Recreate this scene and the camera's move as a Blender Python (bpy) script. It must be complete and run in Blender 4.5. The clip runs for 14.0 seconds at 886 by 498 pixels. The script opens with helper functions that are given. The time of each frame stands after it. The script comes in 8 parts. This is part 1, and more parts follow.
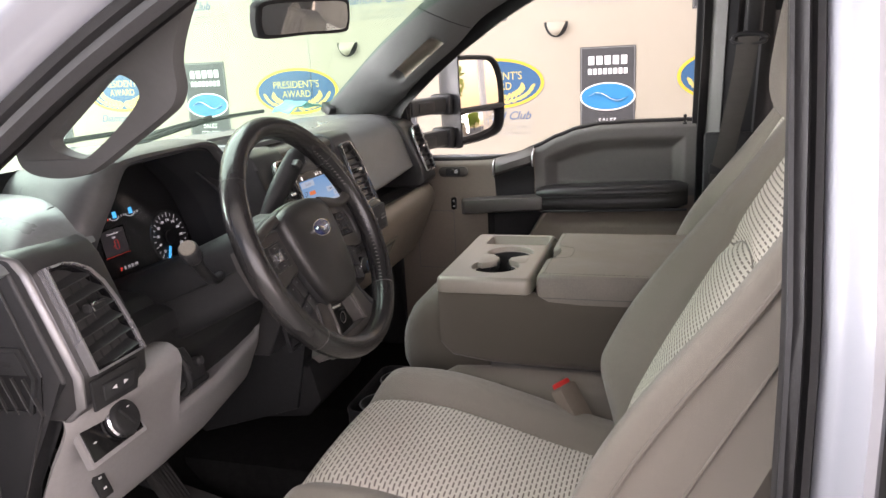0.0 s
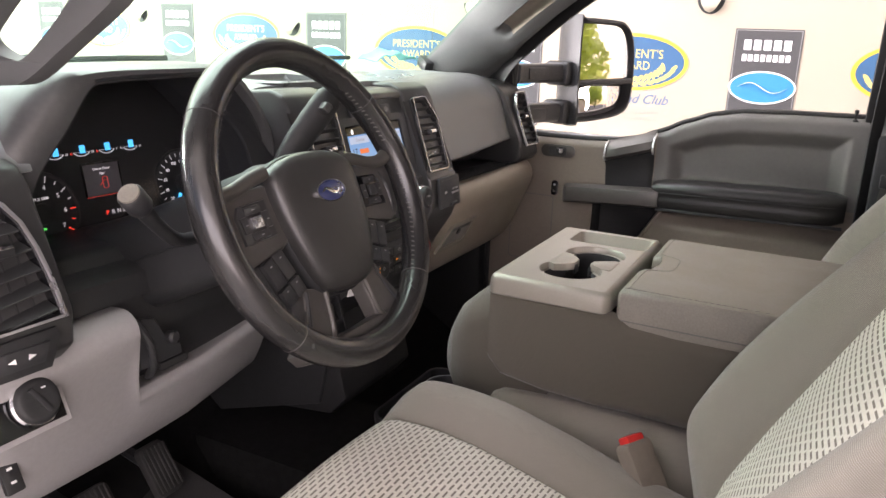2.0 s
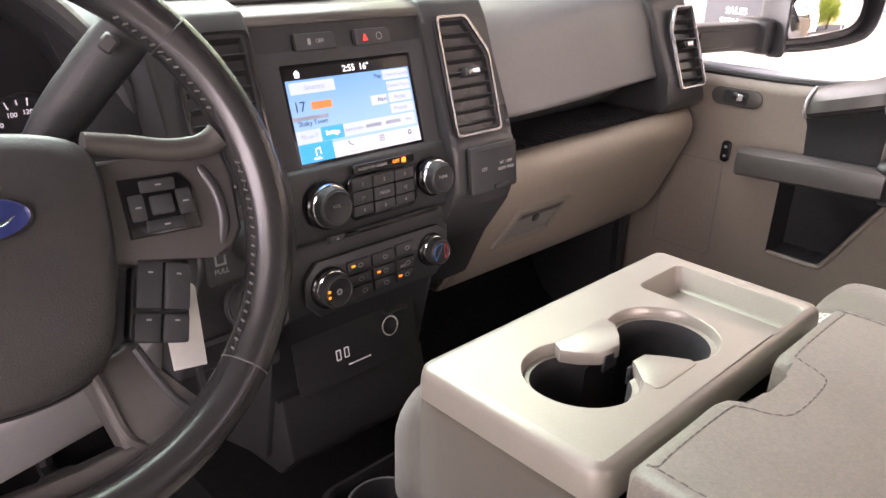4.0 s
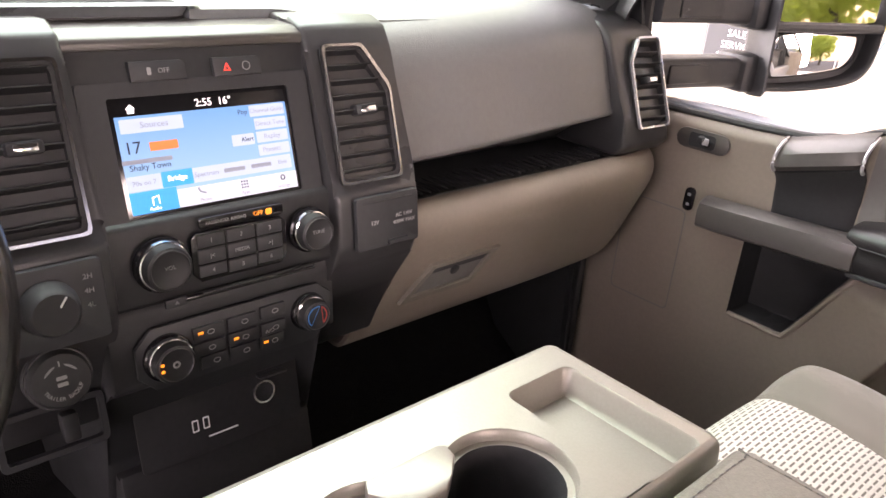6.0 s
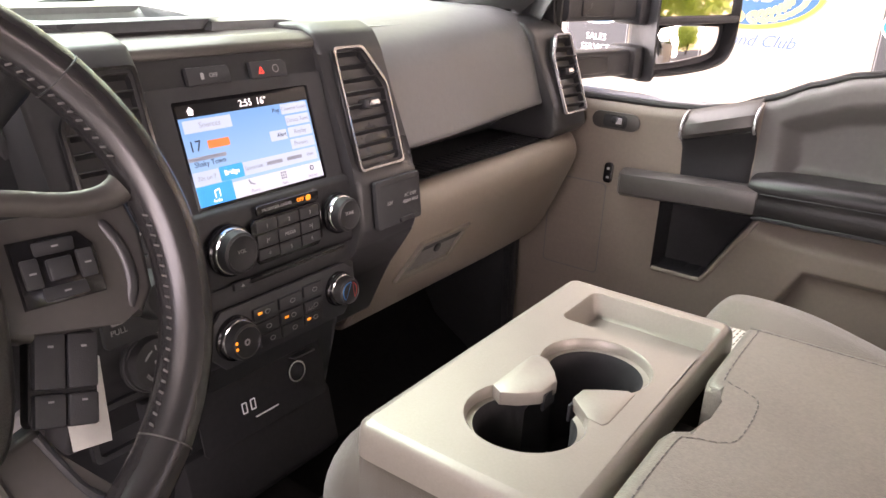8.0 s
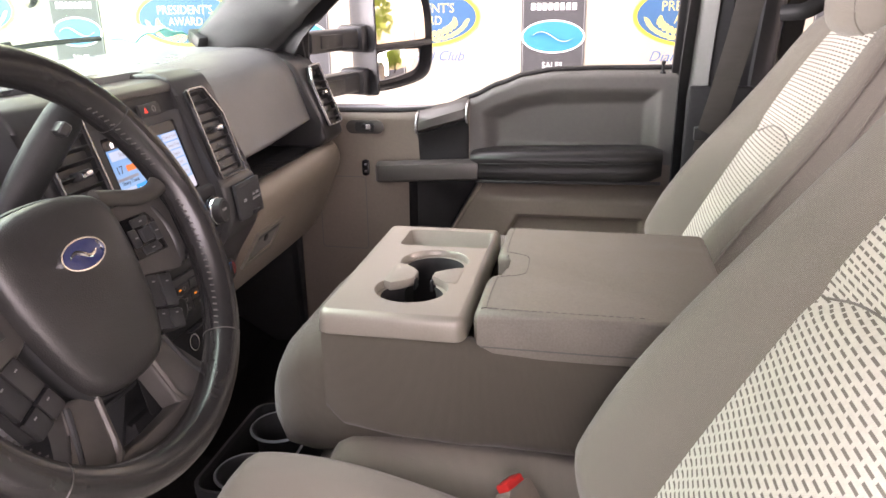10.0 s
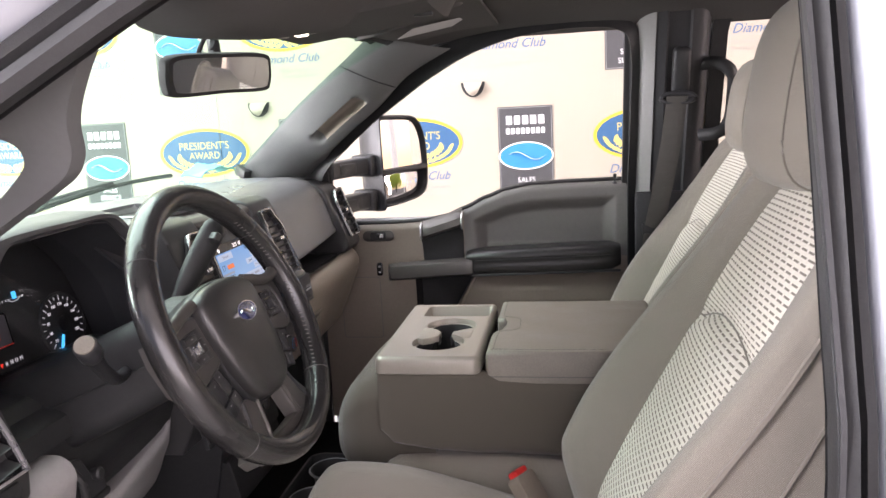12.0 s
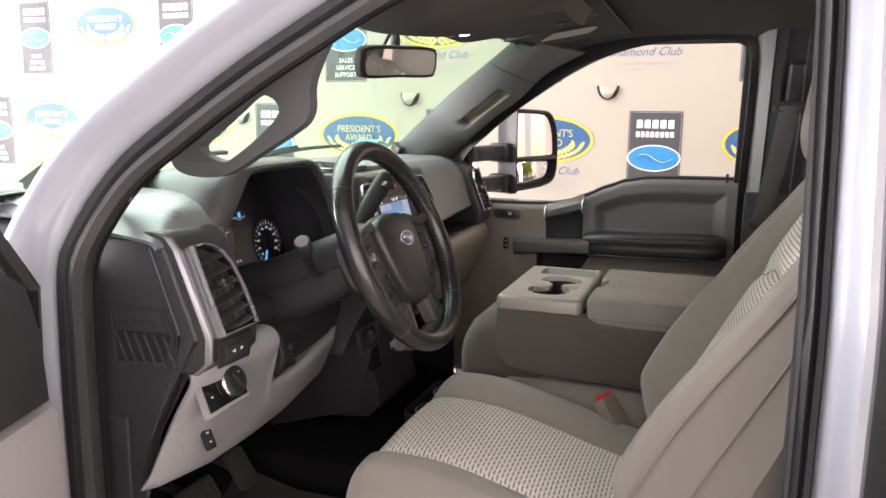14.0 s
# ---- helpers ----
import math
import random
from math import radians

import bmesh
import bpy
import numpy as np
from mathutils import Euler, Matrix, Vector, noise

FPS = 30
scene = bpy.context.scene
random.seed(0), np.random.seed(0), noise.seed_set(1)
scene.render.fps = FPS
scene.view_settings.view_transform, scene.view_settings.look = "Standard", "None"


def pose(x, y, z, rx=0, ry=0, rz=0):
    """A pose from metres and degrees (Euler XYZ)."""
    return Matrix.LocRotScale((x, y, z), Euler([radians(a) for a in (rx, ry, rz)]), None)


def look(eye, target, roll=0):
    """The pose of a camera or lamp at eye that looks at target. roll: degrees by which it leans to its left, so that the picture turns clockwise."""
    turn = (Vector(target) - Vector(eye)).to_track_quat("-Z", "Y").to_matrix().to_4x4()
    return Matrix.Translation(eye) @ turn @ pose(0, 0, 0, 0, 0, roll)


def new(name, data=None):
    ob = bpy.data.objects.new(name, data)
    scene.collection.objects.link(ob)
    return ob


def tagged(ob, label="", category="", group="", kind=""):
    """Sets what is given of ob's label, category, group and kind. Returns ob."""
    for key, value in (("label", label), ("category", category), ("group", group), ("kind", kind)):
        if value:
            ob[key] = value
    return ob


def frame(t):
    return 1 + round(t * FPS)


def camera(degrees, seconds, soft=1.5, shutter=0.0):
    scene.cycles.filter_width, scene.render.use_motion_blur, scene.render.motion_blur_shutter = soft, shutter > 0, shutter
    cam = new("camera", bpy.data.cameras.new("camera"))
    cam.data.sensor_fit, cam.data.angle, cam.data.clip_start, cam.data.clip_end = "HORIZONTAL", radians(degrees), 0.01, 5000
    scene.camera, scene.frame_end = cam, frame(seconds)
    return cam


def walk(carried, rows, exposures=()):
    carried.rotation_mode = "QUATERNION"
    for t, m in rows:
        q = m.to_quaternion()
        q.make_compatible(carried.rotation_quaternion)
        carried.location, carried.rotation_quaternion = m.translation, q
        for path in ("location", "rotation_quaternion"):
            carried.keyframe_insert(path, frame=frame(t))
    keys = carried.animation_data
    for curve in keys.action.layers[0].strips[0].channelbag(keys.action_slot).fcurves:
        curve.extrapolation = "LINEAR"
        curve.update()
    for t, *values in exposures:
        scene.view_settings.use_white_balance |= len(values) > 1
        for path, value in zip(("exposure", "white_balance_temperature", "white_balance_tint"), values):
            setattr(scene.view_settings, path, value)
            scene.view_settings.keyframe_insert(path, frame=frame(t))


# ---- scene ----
cam = camera(61.4, 14.0)
PATH = [
    (0, (0.521, -1.495, 1.517), (-0.042, 0.361, 1.029), -2.9),
    (0.5, (0.56, -1.466, 1.498), (-0.037, 0.382, 1.019), -1.9),
    (1, (0.508, -1.381, 1.47), (-0.129, 0.454, 0.993), -0.8),
    (1.5, (0.466, -1.279, 1.459), (-0.24, 0.528, 0.971), 0.7),
    (2, (0.522, -1.169, 1.449), (-0.343, 0.553, 0.912), 2.2),
    (2.5, (0.529, -1.039, 1.439), (-0.556, 0.51, 0.79), 3.1),
    (3, (0.485, -0.876, 1.422), (-0.736, 0.53, 0.693), 3.2),
    (3.5, (0.486, -0.701, 1.429), (-0.792, 0.634, 0.664), 2.2),
    (4, (0.489, -0.531, 1.437), (-0.826, 0.758, 0.655), 1.6),
    (6.3, (0.477, -0.318, 1.465), (-0.862, 0.945, 0.684), 4.8),
    (6.5, (0.475, -0.332, 1.446), (-0.859, 0.961, 0.706), 4.2),
    (7, (0.459, -0.408, 1.448), (-0.808, 0.963, 0.73), 3.8),
    (7.5, (0.441, -0.468, 1.441), (-0.751, 0.971, 0.727), 3.0),
    (8, (0.43, -0.538, 1.441), (-0.64, 0.992, 0.724), 2.5),
    (8.5, (0.414, -0.604, 1.447), (-0.503, 1.018, 0.721), 2.4),
    (9, (0.423, -0.722, 1.469), (-0.291, 1.002, 0.749), 2.1),
    (9.2, (0.438, -0.777, 1.476), (-0.173, 0.991, 0.766), 2.0),
    (11.3, (0.388, -1.239, 1.476), (0.133, 0.686, 0.995), -2.5),
    (11.5, (0.411, -1.28, 1.482), (0.133, 0.652, 1.044), -2.4),
    (12, (0.441, -1.38, 1.52), (0.109, 0.561, 1.17), -3.0),
    (12.5, (0.389, -1.502, 1.513), (0.028, 0.441, 1.204), -2.9),
    (13, (0.357, -1.602, 1.503), (-0.058, 0.33, 1.198), -1.7),
    (13.5, (0.405, -1.663, 1.489), (-0.103, 0.245, 1.172), -0.4),
    (14, (0.519, -1.707, 1.485), (-0.136, 0.151, 1.146), 0.8),
]
EXPOSURES = [(0.0, 0.1, 7050, 28), (1.5, 0.25, 7050, 28), (2.5, 0.65, 7200, 33), (3.5, 0.95, 7450, 36), (4.0, 1.2, 7150, 36), (6.5, 1.1, 7300, 36), (8.0, 1.05, 7300, 36), (9.2, 1.0, 7250, 36),
             (11.3, 0.55, 6950, 31), (12.0, 0.4, 6850, 30), (12.5, 0.15, 6850, 30), (14.0, 0.0, 7050, 28)]
walk(cam, [(t, look(eye, target, roll)) for t, eye, target, roll in PATH], EXPOSURES)

# ---- world, daylight and exposure ----
world = bpy.data.worlds.new("daylight")
scene.world = world
world.use_nodes = True
wn = world.node_tree.nodes
sky = wn.new("ShaderNodeTexSky")
sky.sky_type = "NISHITA"
sky.sun_disc = False
sky.sun_elevation, sky.sun_rotation = radians(42), radians(75)
wn["Background"].inputs[1].default_value = 0.15
world.node_tree.links.new(sky.outputs[0], wn["Background"].inputs[0])


def area_lamp(name, eye, target, w, h, power, color):
    la = bpy.data.lights.new(name, "AREA")
    la.shape, la.size, la.size_y, la.energy, la.color = "RECTANGLE", w, h, power, color
    ob = new(name, la)
    ob.matrix_world = look(eye, target)
    return ob


sun_data = bpy.data.lights.new("sun", "SUN")
sun_data.energy, sun_data.angle, sun_data.color = 4.5, radians(0.5), (1.0, 0.95, 0.88)
sun = new("sun", sun_data)
sun.matrix_world = look((0, 0, 20), (-6.0, -12.0, 4.0))
# area lamps added as daylight; front, side and overhead openings are unseen
area_lamp("added_front_daylight", (-8.9, -2.6, 2.0), (0, -0.4, 1.4), 3.2, 3.2, 1550, (0.89, 0.97, 0.98))
area_lamp("added_top_daylight", (-2.65, 0.08, 3.97), (-2.4, -0.1, 1.0), 4.5, 4.4, 530, (0.86, 0.97, 1.0))
area_lamp("daylight_rear_door", (8.9, -1.3, 2.0), (0, -0.2, 1.4), 3.4, 3.2, 550, (1.0, 0.95, 0.9))
area_lamp("added_side_daylight", (2.0, -4.35, 2.2), (-0.1, 0.4, 1.2), 4.4, 2.4, 150, (0.97, 0.97, 0.97))
scene.view_settings.exposure = 0.0

# ---- materials ----
MATS = {}


def mat(name, base, rough=0.5, metal=0.0, var=0.12, var_scale=6.0, grain=0.0, grain_scale=900.0, spec=0.5, rvar=0.08,
        coat=0.0, emit=None, power=0.0, stretch=(1, 1, 1)):
    """A painted, moulded or woven surface: colour drift at two scales, roughness drift and a fine grain."""
    m = bpy.data.materials.new(name)
    m.use_nodes = True
    nt = m.node_tree
    n, l = nt.nodes, nt.links
    b = n["Principled BSDF"]
    tc = n.new("ShaderNodeTexCoord")
    mp = n.new("ShaderNodeMapping")
    mp.inputs["Scale"].default_value = stretch
    l.new(tc.outputs["Object"], mp.inputs["Vector"])
    n1 = n.new("ShaderNodeTexNoise")
    n1.inputs["Scale"].default_value, n1.inputs["Detail"].default_value = var_scale, 6
    n2 = n.new("ShaderNodeTexNoise")
    n2.inputs["Scale"].default_value, n2.inputs["Detail"].default_value = var_scale * 23, 3
    l.new(mp.outputs[0], n1.inputs["Vector"])
    l.new(mp.outputs[0], n2.inputs["Vector"])
    add = n.new("ShaderNodeMath")
    add.operation = "ADD"
    l.new(n1.outputs["Fac"], add.inputs[0])
    l.new(n2.outputs["Fac"], add.inputs[1])
    ramp = n.new("ShaderNodeMapRange")
    ramp.inputs["From Min"].default_value, ramp.inputs["From Max"].default_value = 0.6, 1.4
    ramp.inputs["To Min"].default_value, ramp.inputs["To Max"].default_value = 1 - var, 1 + var
    l.new(add.outputs[0], ramp.inputs["Value"])
    mul = n.new("ShaderNodeVectorMath")
    mul.operation = "SCALE"
    mul.inputs[0].default_value = base
    l.new(ramp.outputs[0], mul.inputs["Scale"])
    l.new(mul.outputs[0], b.inputs["Base Color"])
    rr = n.new("ShaderNodeMapRange")
    rr.inputs["From Min"].default_value, rr.inputs["From Max"].default_value = 0.3, 0.7
    rr.inputs["To Min"].default_value, rr.inputs["To Max"].default_value = max(rough - rvar, 0.02), min(rough + rvar, 1)
    l.new(n1.outputs["Fac"], rr.inputs["Value"])
    l.new(rr.outputs[0], b.inputs["Roughness"])
    b.inputs["Metallic"].default_value = metal
    b.inputs["Specular IOR Level"].default_value = spec
    b.inputs["Coat Weight"].default_value = coat
    b.inputs["Coat Roughness"].default_value = 0.06
    if grain:
        g = n.new("ShaderNodeTexVoronoi")
        g.inputs["Scale"].default_value = grain_scale
        l.new(mp.outputs[0], g.inputs["Vector"])
        bp = n.new("ShaderNodeBump")
        bp.inputs["Strength"].default_value, bp.inputs["Distance"].default_value = grain, 0.0006
        l.new(g.outputs["Distance"], bp.inputs["Height"])
        l.new(bp.outputs[0], b.inputs["Normal"])
    if emit:
        b.inputs["Emission Color"].default_value = (*emit, 1)
        b.inputs["Emission Strength"].default_value = power
    MATS[name] = m
    return m


def glass(name, tint, gloss=0.05):
    m = bpy.data.materials.new(name)
    m.use_nodes = True
    n, l = m.node_tree.nodes, m.node_tree.links
    n.remove(n["Principled BSDF"])
    t = n.new("ShaderNodeBsdfTransparent")
    t.inputs[0].default_value = (*tint, 1)
    g = n.new("ShaderNodeBsdfGlossy")
    g.inputs["Roughness"].default_value = 0.02
    f = n.new("ShaderNodeLayerWeight")
    f.inputs[0].default_value = 0.5
    p = n.new("ShaderNodeMath")
    p.operation = "POWER"
    p.inputs[1].default_value = 5.0
    l.new(f.outputs["Facing"], p.inputs[0])
    k = n.new("ShaderNodeMath")
    k.operation = "MULTIPLY_ADD"
    k.inputs[1].default_value, k.inputs[2].default_value = 0.5, gloss
    l.new(p.outputs[0], k.inputs[0])
    mx = n.new("ShaderNodeMixShader")
    l.new(k.outputs[0], mx.inputs[0])
    l.new(t.outputs[0], mx.inputs[1])
    l.new(g.outputs[0], mx.inputs[2])
    l.new(mx.outputs[0], n["Material Output"].inputs[0])
    return m


def weave(name, base, dark, scale, rough=0.95, rib=0.35):
    """Plain upholstery cloth: fine crossed threads by the surface's own metres."""
    m = mat(name, base, rough, var=0.1, var_scale=9, spec=0.15)
    n, l = m.node_tree.nodes, m.node_tree.links
    b = n["Principled BSDF"]
    uv = n.new("ShaderNodeTexCoord")
    heights = []
    for d in ("X", "Y"):
        w = n.new("ShaderNodeTexWave")
        w.bands_direction = d
        w.inputs["Scale"].default_value = scale if d == "X" else scale * 0.55
        w.inputs["Distortion"].default_value = 0.6
        w.inputs["Detail"].default_value = 1.0
        l.new(uv.outputs["UV"], w.inputs["Vector"])
        heights.append(w)
    mul = n.new("ShaderNodeMath")
    mul.operation = "MULTIPLY"
    l.new(heights[0].outputs["Fac"], mul.inputs[0])
    l.new(heights[1].outputs["Fac"], mul.inputs[1])
    bp = n.new("ShaderNodeBump")
    bp.inputs["Strength"].default_value, bp.inputs["Distance"].default_value = rib, 0.0008
    l.new(mul.outputs[0], bp.inputs["Height"])
    l.new(bp.outputs[0], b.inputs["Normal"])
    mix = n.new("ShaderNodeMixRGB")
    old = b.inputs["Base Color"].links[0].from_socket
    l.new(mul.outputs[0], mix.inputs[0])
    mix.inputs[1].default_value = (*dark, 1)
    l.new(old, mix.inputs[2])
    l.new(mix.outputs[0], b.inputs["Base Color"])
    b.inputs["Sheen Weight"].default_value = 0.25
    b.inputs["Sheen Roughness"].default_value = 0.5
    return m


def dash_cloth(name, base, dark):
    """The seat's centre cloth: light ground with staggered short dark stitches in rows."""
    m = mat(name, base, 0.95, var=0.1, var_scale=9, spec=0.12)
    n, l = m.node_tree.nodes, m.node_tree.links
    b = n["Principled BSDF"]
    uv = n.new("ShaderNodeTexCoord")
    br = n.new("ShaderNodeTexBrick")
    br.offset, br.offset_frequency = 0.5, 2
    br.inputs["Scale"].default_value = 1.0
    br.inputs["Brick Width"].default_value, br.inputs["Row Height"].default_value = 0.0172, 0.0072
    br.inputs["Mortar Size"].default_value, br.inputs["Mortar Smooth"].default_value = 0.00265, 0.25
    br.inputs["Color1"].default_value = (0, 0, 0, 1)
    br.inputs["Color2"].default_value = (0, 0, 0, 1)
    br.inputs["Mortar"].default_value = (1, 1, 1, 1)
    l.new(uv.outputs["UV"], br.inputs["Vector"])
    old = b.inputs["Base Color"].links[0].from_socket
    mix = n.new("ShaderNodeMixRGB")
    l.new(br.outputs["Color"], mix.inputs[0])
    mix.inputs[1].default_value = (*dark, 1)
    l.new(old, mix.inputs[2])
    l.new(mix.outputs[0], b.inputs["Base Color"])
    w = n.new("ShaderNodeTexWave")
    w.bands_direction = "DIAGONAL"
    w.inputs["Scale"].default_value = 260
    l.new(uv.outputs["UV"], w.inputs["Vector"])
    hs = n.new("ShaderNodeMath")
    hs.operation = "MULTIPLY_ADD"
    hs.inputs[1].default_value = 0.35
    l.new(w.outputs["Fac"], hs.inputs[0])
    l.new(br.outputs["Color"], hs.inputs[2])
    bp = n.new("ShaderNodeBump")
    bp.inputs["Strength"].default_value, bp.inputs["Distance"].default_value = 0.5, 0.001
    l.new(hs.outputs[0], bp.inputs["Height"])
    l.new(bp.outputs[0], b.inputs["Normal"])
    return m


M_PAINT = mat("white_paint", (0.31, 0.325, 0.36), 0.3, var=0.02, var_scale=2, coat=0.8, spec=0.5, rvar=0.03)
M_SEAL = mat("rubber_seal", (0.02, 0.02, 0.021), 0.55, var=0.25, var_scale=12, grain=0.15, grain_scale=500)
M_BLACK = mat("black_plastic", (0.022, 0.0228, 0.0238), 0.5, var=0.2, spec=0.38, grain=0.25, grain_scale=1100)
M_WELL = mat("matt_black_liner", (0.017, 0.0172, 0.018), 0.7, var=0.2, grain=0.2, spec=0.25)
M_SPOKE = mat("spoke_satin", (0.082, 0.077, 0.073), 0.36, metal=0.35, var=0.1, rvar=0.06)
M_GLOSS = mat("gloss_black", (0.008, 0.008, 0.009), 0.12, var=0.1, spec=0.5, rvar=0.03)
M_DASH = mat("dash_vinyl", (0.15, 0.165, 0.17), 0.29, var=0.14, spec=1.0, rvar=0.03, grain=0.14, grain_scale=700)
M_PANEL = mat("passenger_panel_vinyl", (0.1, 0.1, 0.1), 0.37, spec=0.85, var=0.12, grain=0.4, grain_scale=700)
M_HUB = mat("hub_vinyl", (0.027, 0.0262, 0.0255), 0.36, var=0.15, grain=0.26, grain_scale=650, spec=0.55)
M_CHAR = mat("charcoal_plastic", (0.029, 0.030, 0.032), 0.44, var=0.14, spec=0.4, grain=0.22, grain_scale=1000)
M_RIM = mat("hood_vinyl", (0.062, 0.063, 0.065), 0.38, var=0.14, spec=0.7, grain=0.2, grain_scale=700)
M_PILLAR = mat("graphite_trim", (0.043, 0.043, 0.044), 0.34, var=0.1, metal=0.2, grain=0.05)
M_GREY = mat("light_grey_plastic", (0.29, 0.282, 0.281), 0.48, var=0.07, grain=0.3, grain_scale=900)
M_GRAB = mat("bronze_graphite_trim", (0.072, 0.067, 0.061), 0.36, var=0.1, metal=0.25, grain=0.05)
M_SCOOP = mat("upper_door_plastic", (0.135, 0.13, 0.122), 0.46, var=0.08, grain=0.3, grain_scale=900)
M_DOOR = mat("door_plastic", (0.205, 0.172, 0.14), 0.46, var=0.08, grain=0.3, grain_scale=900)
M_SILVER = mat("satin_silver", (0.62, 0.62, 0.64), 0.28, metal=0.85, var=0.06, rvar=0.06)
M_SATIN = mat("satin_grey_metal", (0.24, 0.24, 0.25), 0.34, metal=0.7, var=0.06, rvar=0.06)
M_CHROME = mat("chrome", (0.8, 0.8, 0.82), 0.1, metal=1.0, var=0.04, rvar=0.04)
M_TRAY = mat("painted_tray", (0.27, 0.25, 0.214), 0.36, var=0.07, var_scale=18, rvar=0.03, metal=0.35, grain=0.12, grain_scale=1200)
M_LEATHER = mat("worn_leather", (0.021, 0.0205, 0.0205), 0.25, var=0.1, var_scale=4, grain=0.05, grain_scale=620, rvar=0.015, spec=0.65)
M_VINYL = mat("armrest_vinyl", (0.172, 0.156, 0.13), 0.46, var=0.2, var_scale=16, grain=0.35, grain_scale=650)
M_DVINYL = mat("black_vinyl", (0.018, 0.0175, 0.017), 0.36, var=0.15, grain=0.35, grain_scale=650)
M_HEAD = mat("headliner_felt", (0.08, 0.077, 0.074), 0.95, var=0.08, var_scale=14, grain=0.4, grain_scale=1400, spec=0.1)
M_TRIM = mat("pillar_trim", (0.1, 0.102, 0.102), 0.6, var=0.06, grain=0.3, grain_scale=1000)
M_POST_LIT = mat("pillar_post_lit", (0.23, 0.232, 0.228), 0.5, var=0.06, grain=0.3, grain_scale=1000)
M_CARPET = mat("black_carpet", (0.012, 0.012, 0.012), 1.0, var=0.4, var_scale=60, grain=0.9, grain_scale=420, spec=0.05)
M_RUBBER = mat("rubber_mat", (0.03, 0.029, 0.028), 0.7, var=0.3, var_scale=15, grain=0.4, grain_scale=300)
M_SEAT = weave("seat_cloth", (0.32, 0.289, 0.248), (0.17, 0.152, 0.128), 420)
# seat cloth darkened: the shade on the folded seat's sides is in the colour
M_CONS_SHADE = weave("seat_cloth_shaded", (0.13, 0.117, 0.095), (0.068, 0.06, 0.048), 420)
M_INSERT = dash_cloth("seat_centre_cloth", (0.61, 0.575, 0.515), (0.2, 0.18, 0.158))
M_STITCH = mat("pale_stitching", (0.1, 0.095, 0.09), 0.8, var=0.1)
M_THREAD = mat("grey_thread", (0.12, 0.115, 0.108), 0.9, var=0.1)
M_BELT = mat("belt_webbing", (0.075, 0.071, 0.066), 0.9, spec=0.2, var=0.15, var_scale=30, grain=0.6, grain_scale=500, stretch=(1, 1, 4))
M_RED = mat("red_button", (0.62, 0.03, 0.025), 0.35, var=0.1)
M_WHITE = mat("white_print", (0.8, 0.8, 0.8), 0.6, var=0.03)
M_MARK = mat("lit_marking", (0.5, 0.5, 0.5), 0.6, var=0.03, emit=(0.9, 0.95, 1.0), power=0.35)
M_PALE = mat("pale_print", (0.28, 0.28, 0.28), 0.6, var=0.05)
M_TAG = mat("paper_tag", (0.82, 0.81, 0.78), 0.7, var=0.05)
M_AMBER = mat("amber_lamp", (0.4, 0.15, 0.02), 0.5, emit=(1.0, 0.3, 0.02), power=0.75)
M_CYAN = mat("cyan_pointer", (0.02, 0.2, 0.4), 0.5, emit=(0.03, 0.5, 1.0), power=1.2)
M_REDLIT = mat("red_lamp", (0.4, 0.02, 0.02), 0.5, emit=(1.0, 0.06, 0.03), power=1.0)
M_GREENLIT = mat("green_lamp", (0.02, 0.3, 0.05), 0.5, emit=(0.05, 0.9, 0.15), power=0.8)
M_DCHROME = mat("dark_chrome", (0.36, 0.36, 0.37), 0.16, metal=1.0, var=0.06, rvar=0.05)
M_MIRROR = mat("mirror_glass", (0.9, 0.9, 0.9), 0.015, metal=1.0, var=0.01, rvar=0.01)
M_WINDSHIELD = glass("green_windshield", (0.84, 0.975, 0.89), 0.02)
M_DROP = glass("water_drop", (0.62, 0.68, 0.62), 0.06)
M_CLEAR = glass("side_glass", (0.975, 0.975, 0.97), 0.012)
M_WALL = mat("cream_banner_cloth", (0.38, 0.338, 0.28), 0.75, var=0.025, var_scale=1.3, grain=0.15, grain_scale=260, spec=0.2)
M_POSTER = mat("dark_banner_print", (0.05, 0.05, 0.054), 0.6, var=0.08)
M_BLUE = mat("logo_blue", (0.01, 0.2, 0.44), 0.55, var=0.06)
M_AWARD = mat("award_blue", (0.022, 0.095, 0.21), 0.55, var=0.06)
M_PALE_GOLD = mat("award_pale_gold", (0.6, 0.46, 0.15), 0.5, var=0.1)
M_GOLD = mat("award_gold", (0.66, 0.43, 0.04), 0.5, var=0.1)
M_INK = mat("grey_ink", (0.35, 0.34, 0.33), 0.7, var=0.05)
M_SCRIPT = mat("navy_ink", (0.07, 0.13, 0.26), 0.7, var=0.05)
M_CONCRETE = mat("polished_concrete", (0.34, 0.33, 0.31), 0.35, var=0.15, var_scale=1.2, grain=0.1, grain_scale=120)
M_PLASTER = mat("white_plaster", (0.75, 0.74, 0.72), 0.8, var=0.04, var_scale=1.5, grain=0.2, grain_scale=150)
M_ASPHALT = mat("asphalt", (0.07, 0.07, 0.07), 0.9, var=0.25, var_scale=3, grain=0.6, grain_scale=90)
M_LEAF = mat("leaves", (0.42, 0.5, 0.12), 0.6, var=0.5, var_scale=4)
_lt = M_LEAF.node_tree
_tr, _mx = _lt.nodes.new("ShaderNodeBsdfTranslucent"), _lt.nodes.new("ShaderNodeMixShader")
_tr.inputs[0].default_value = (0.8, 0.85, 0.25, 1)
_mx.inputs[0].default_value = 0.65
_lt.links.new(_lt.nodes["Principled BSDF"].outputs[0], _mx.inputs[1])
_lt.links.new(_tr.outputs[0], _mx.inputs[2])
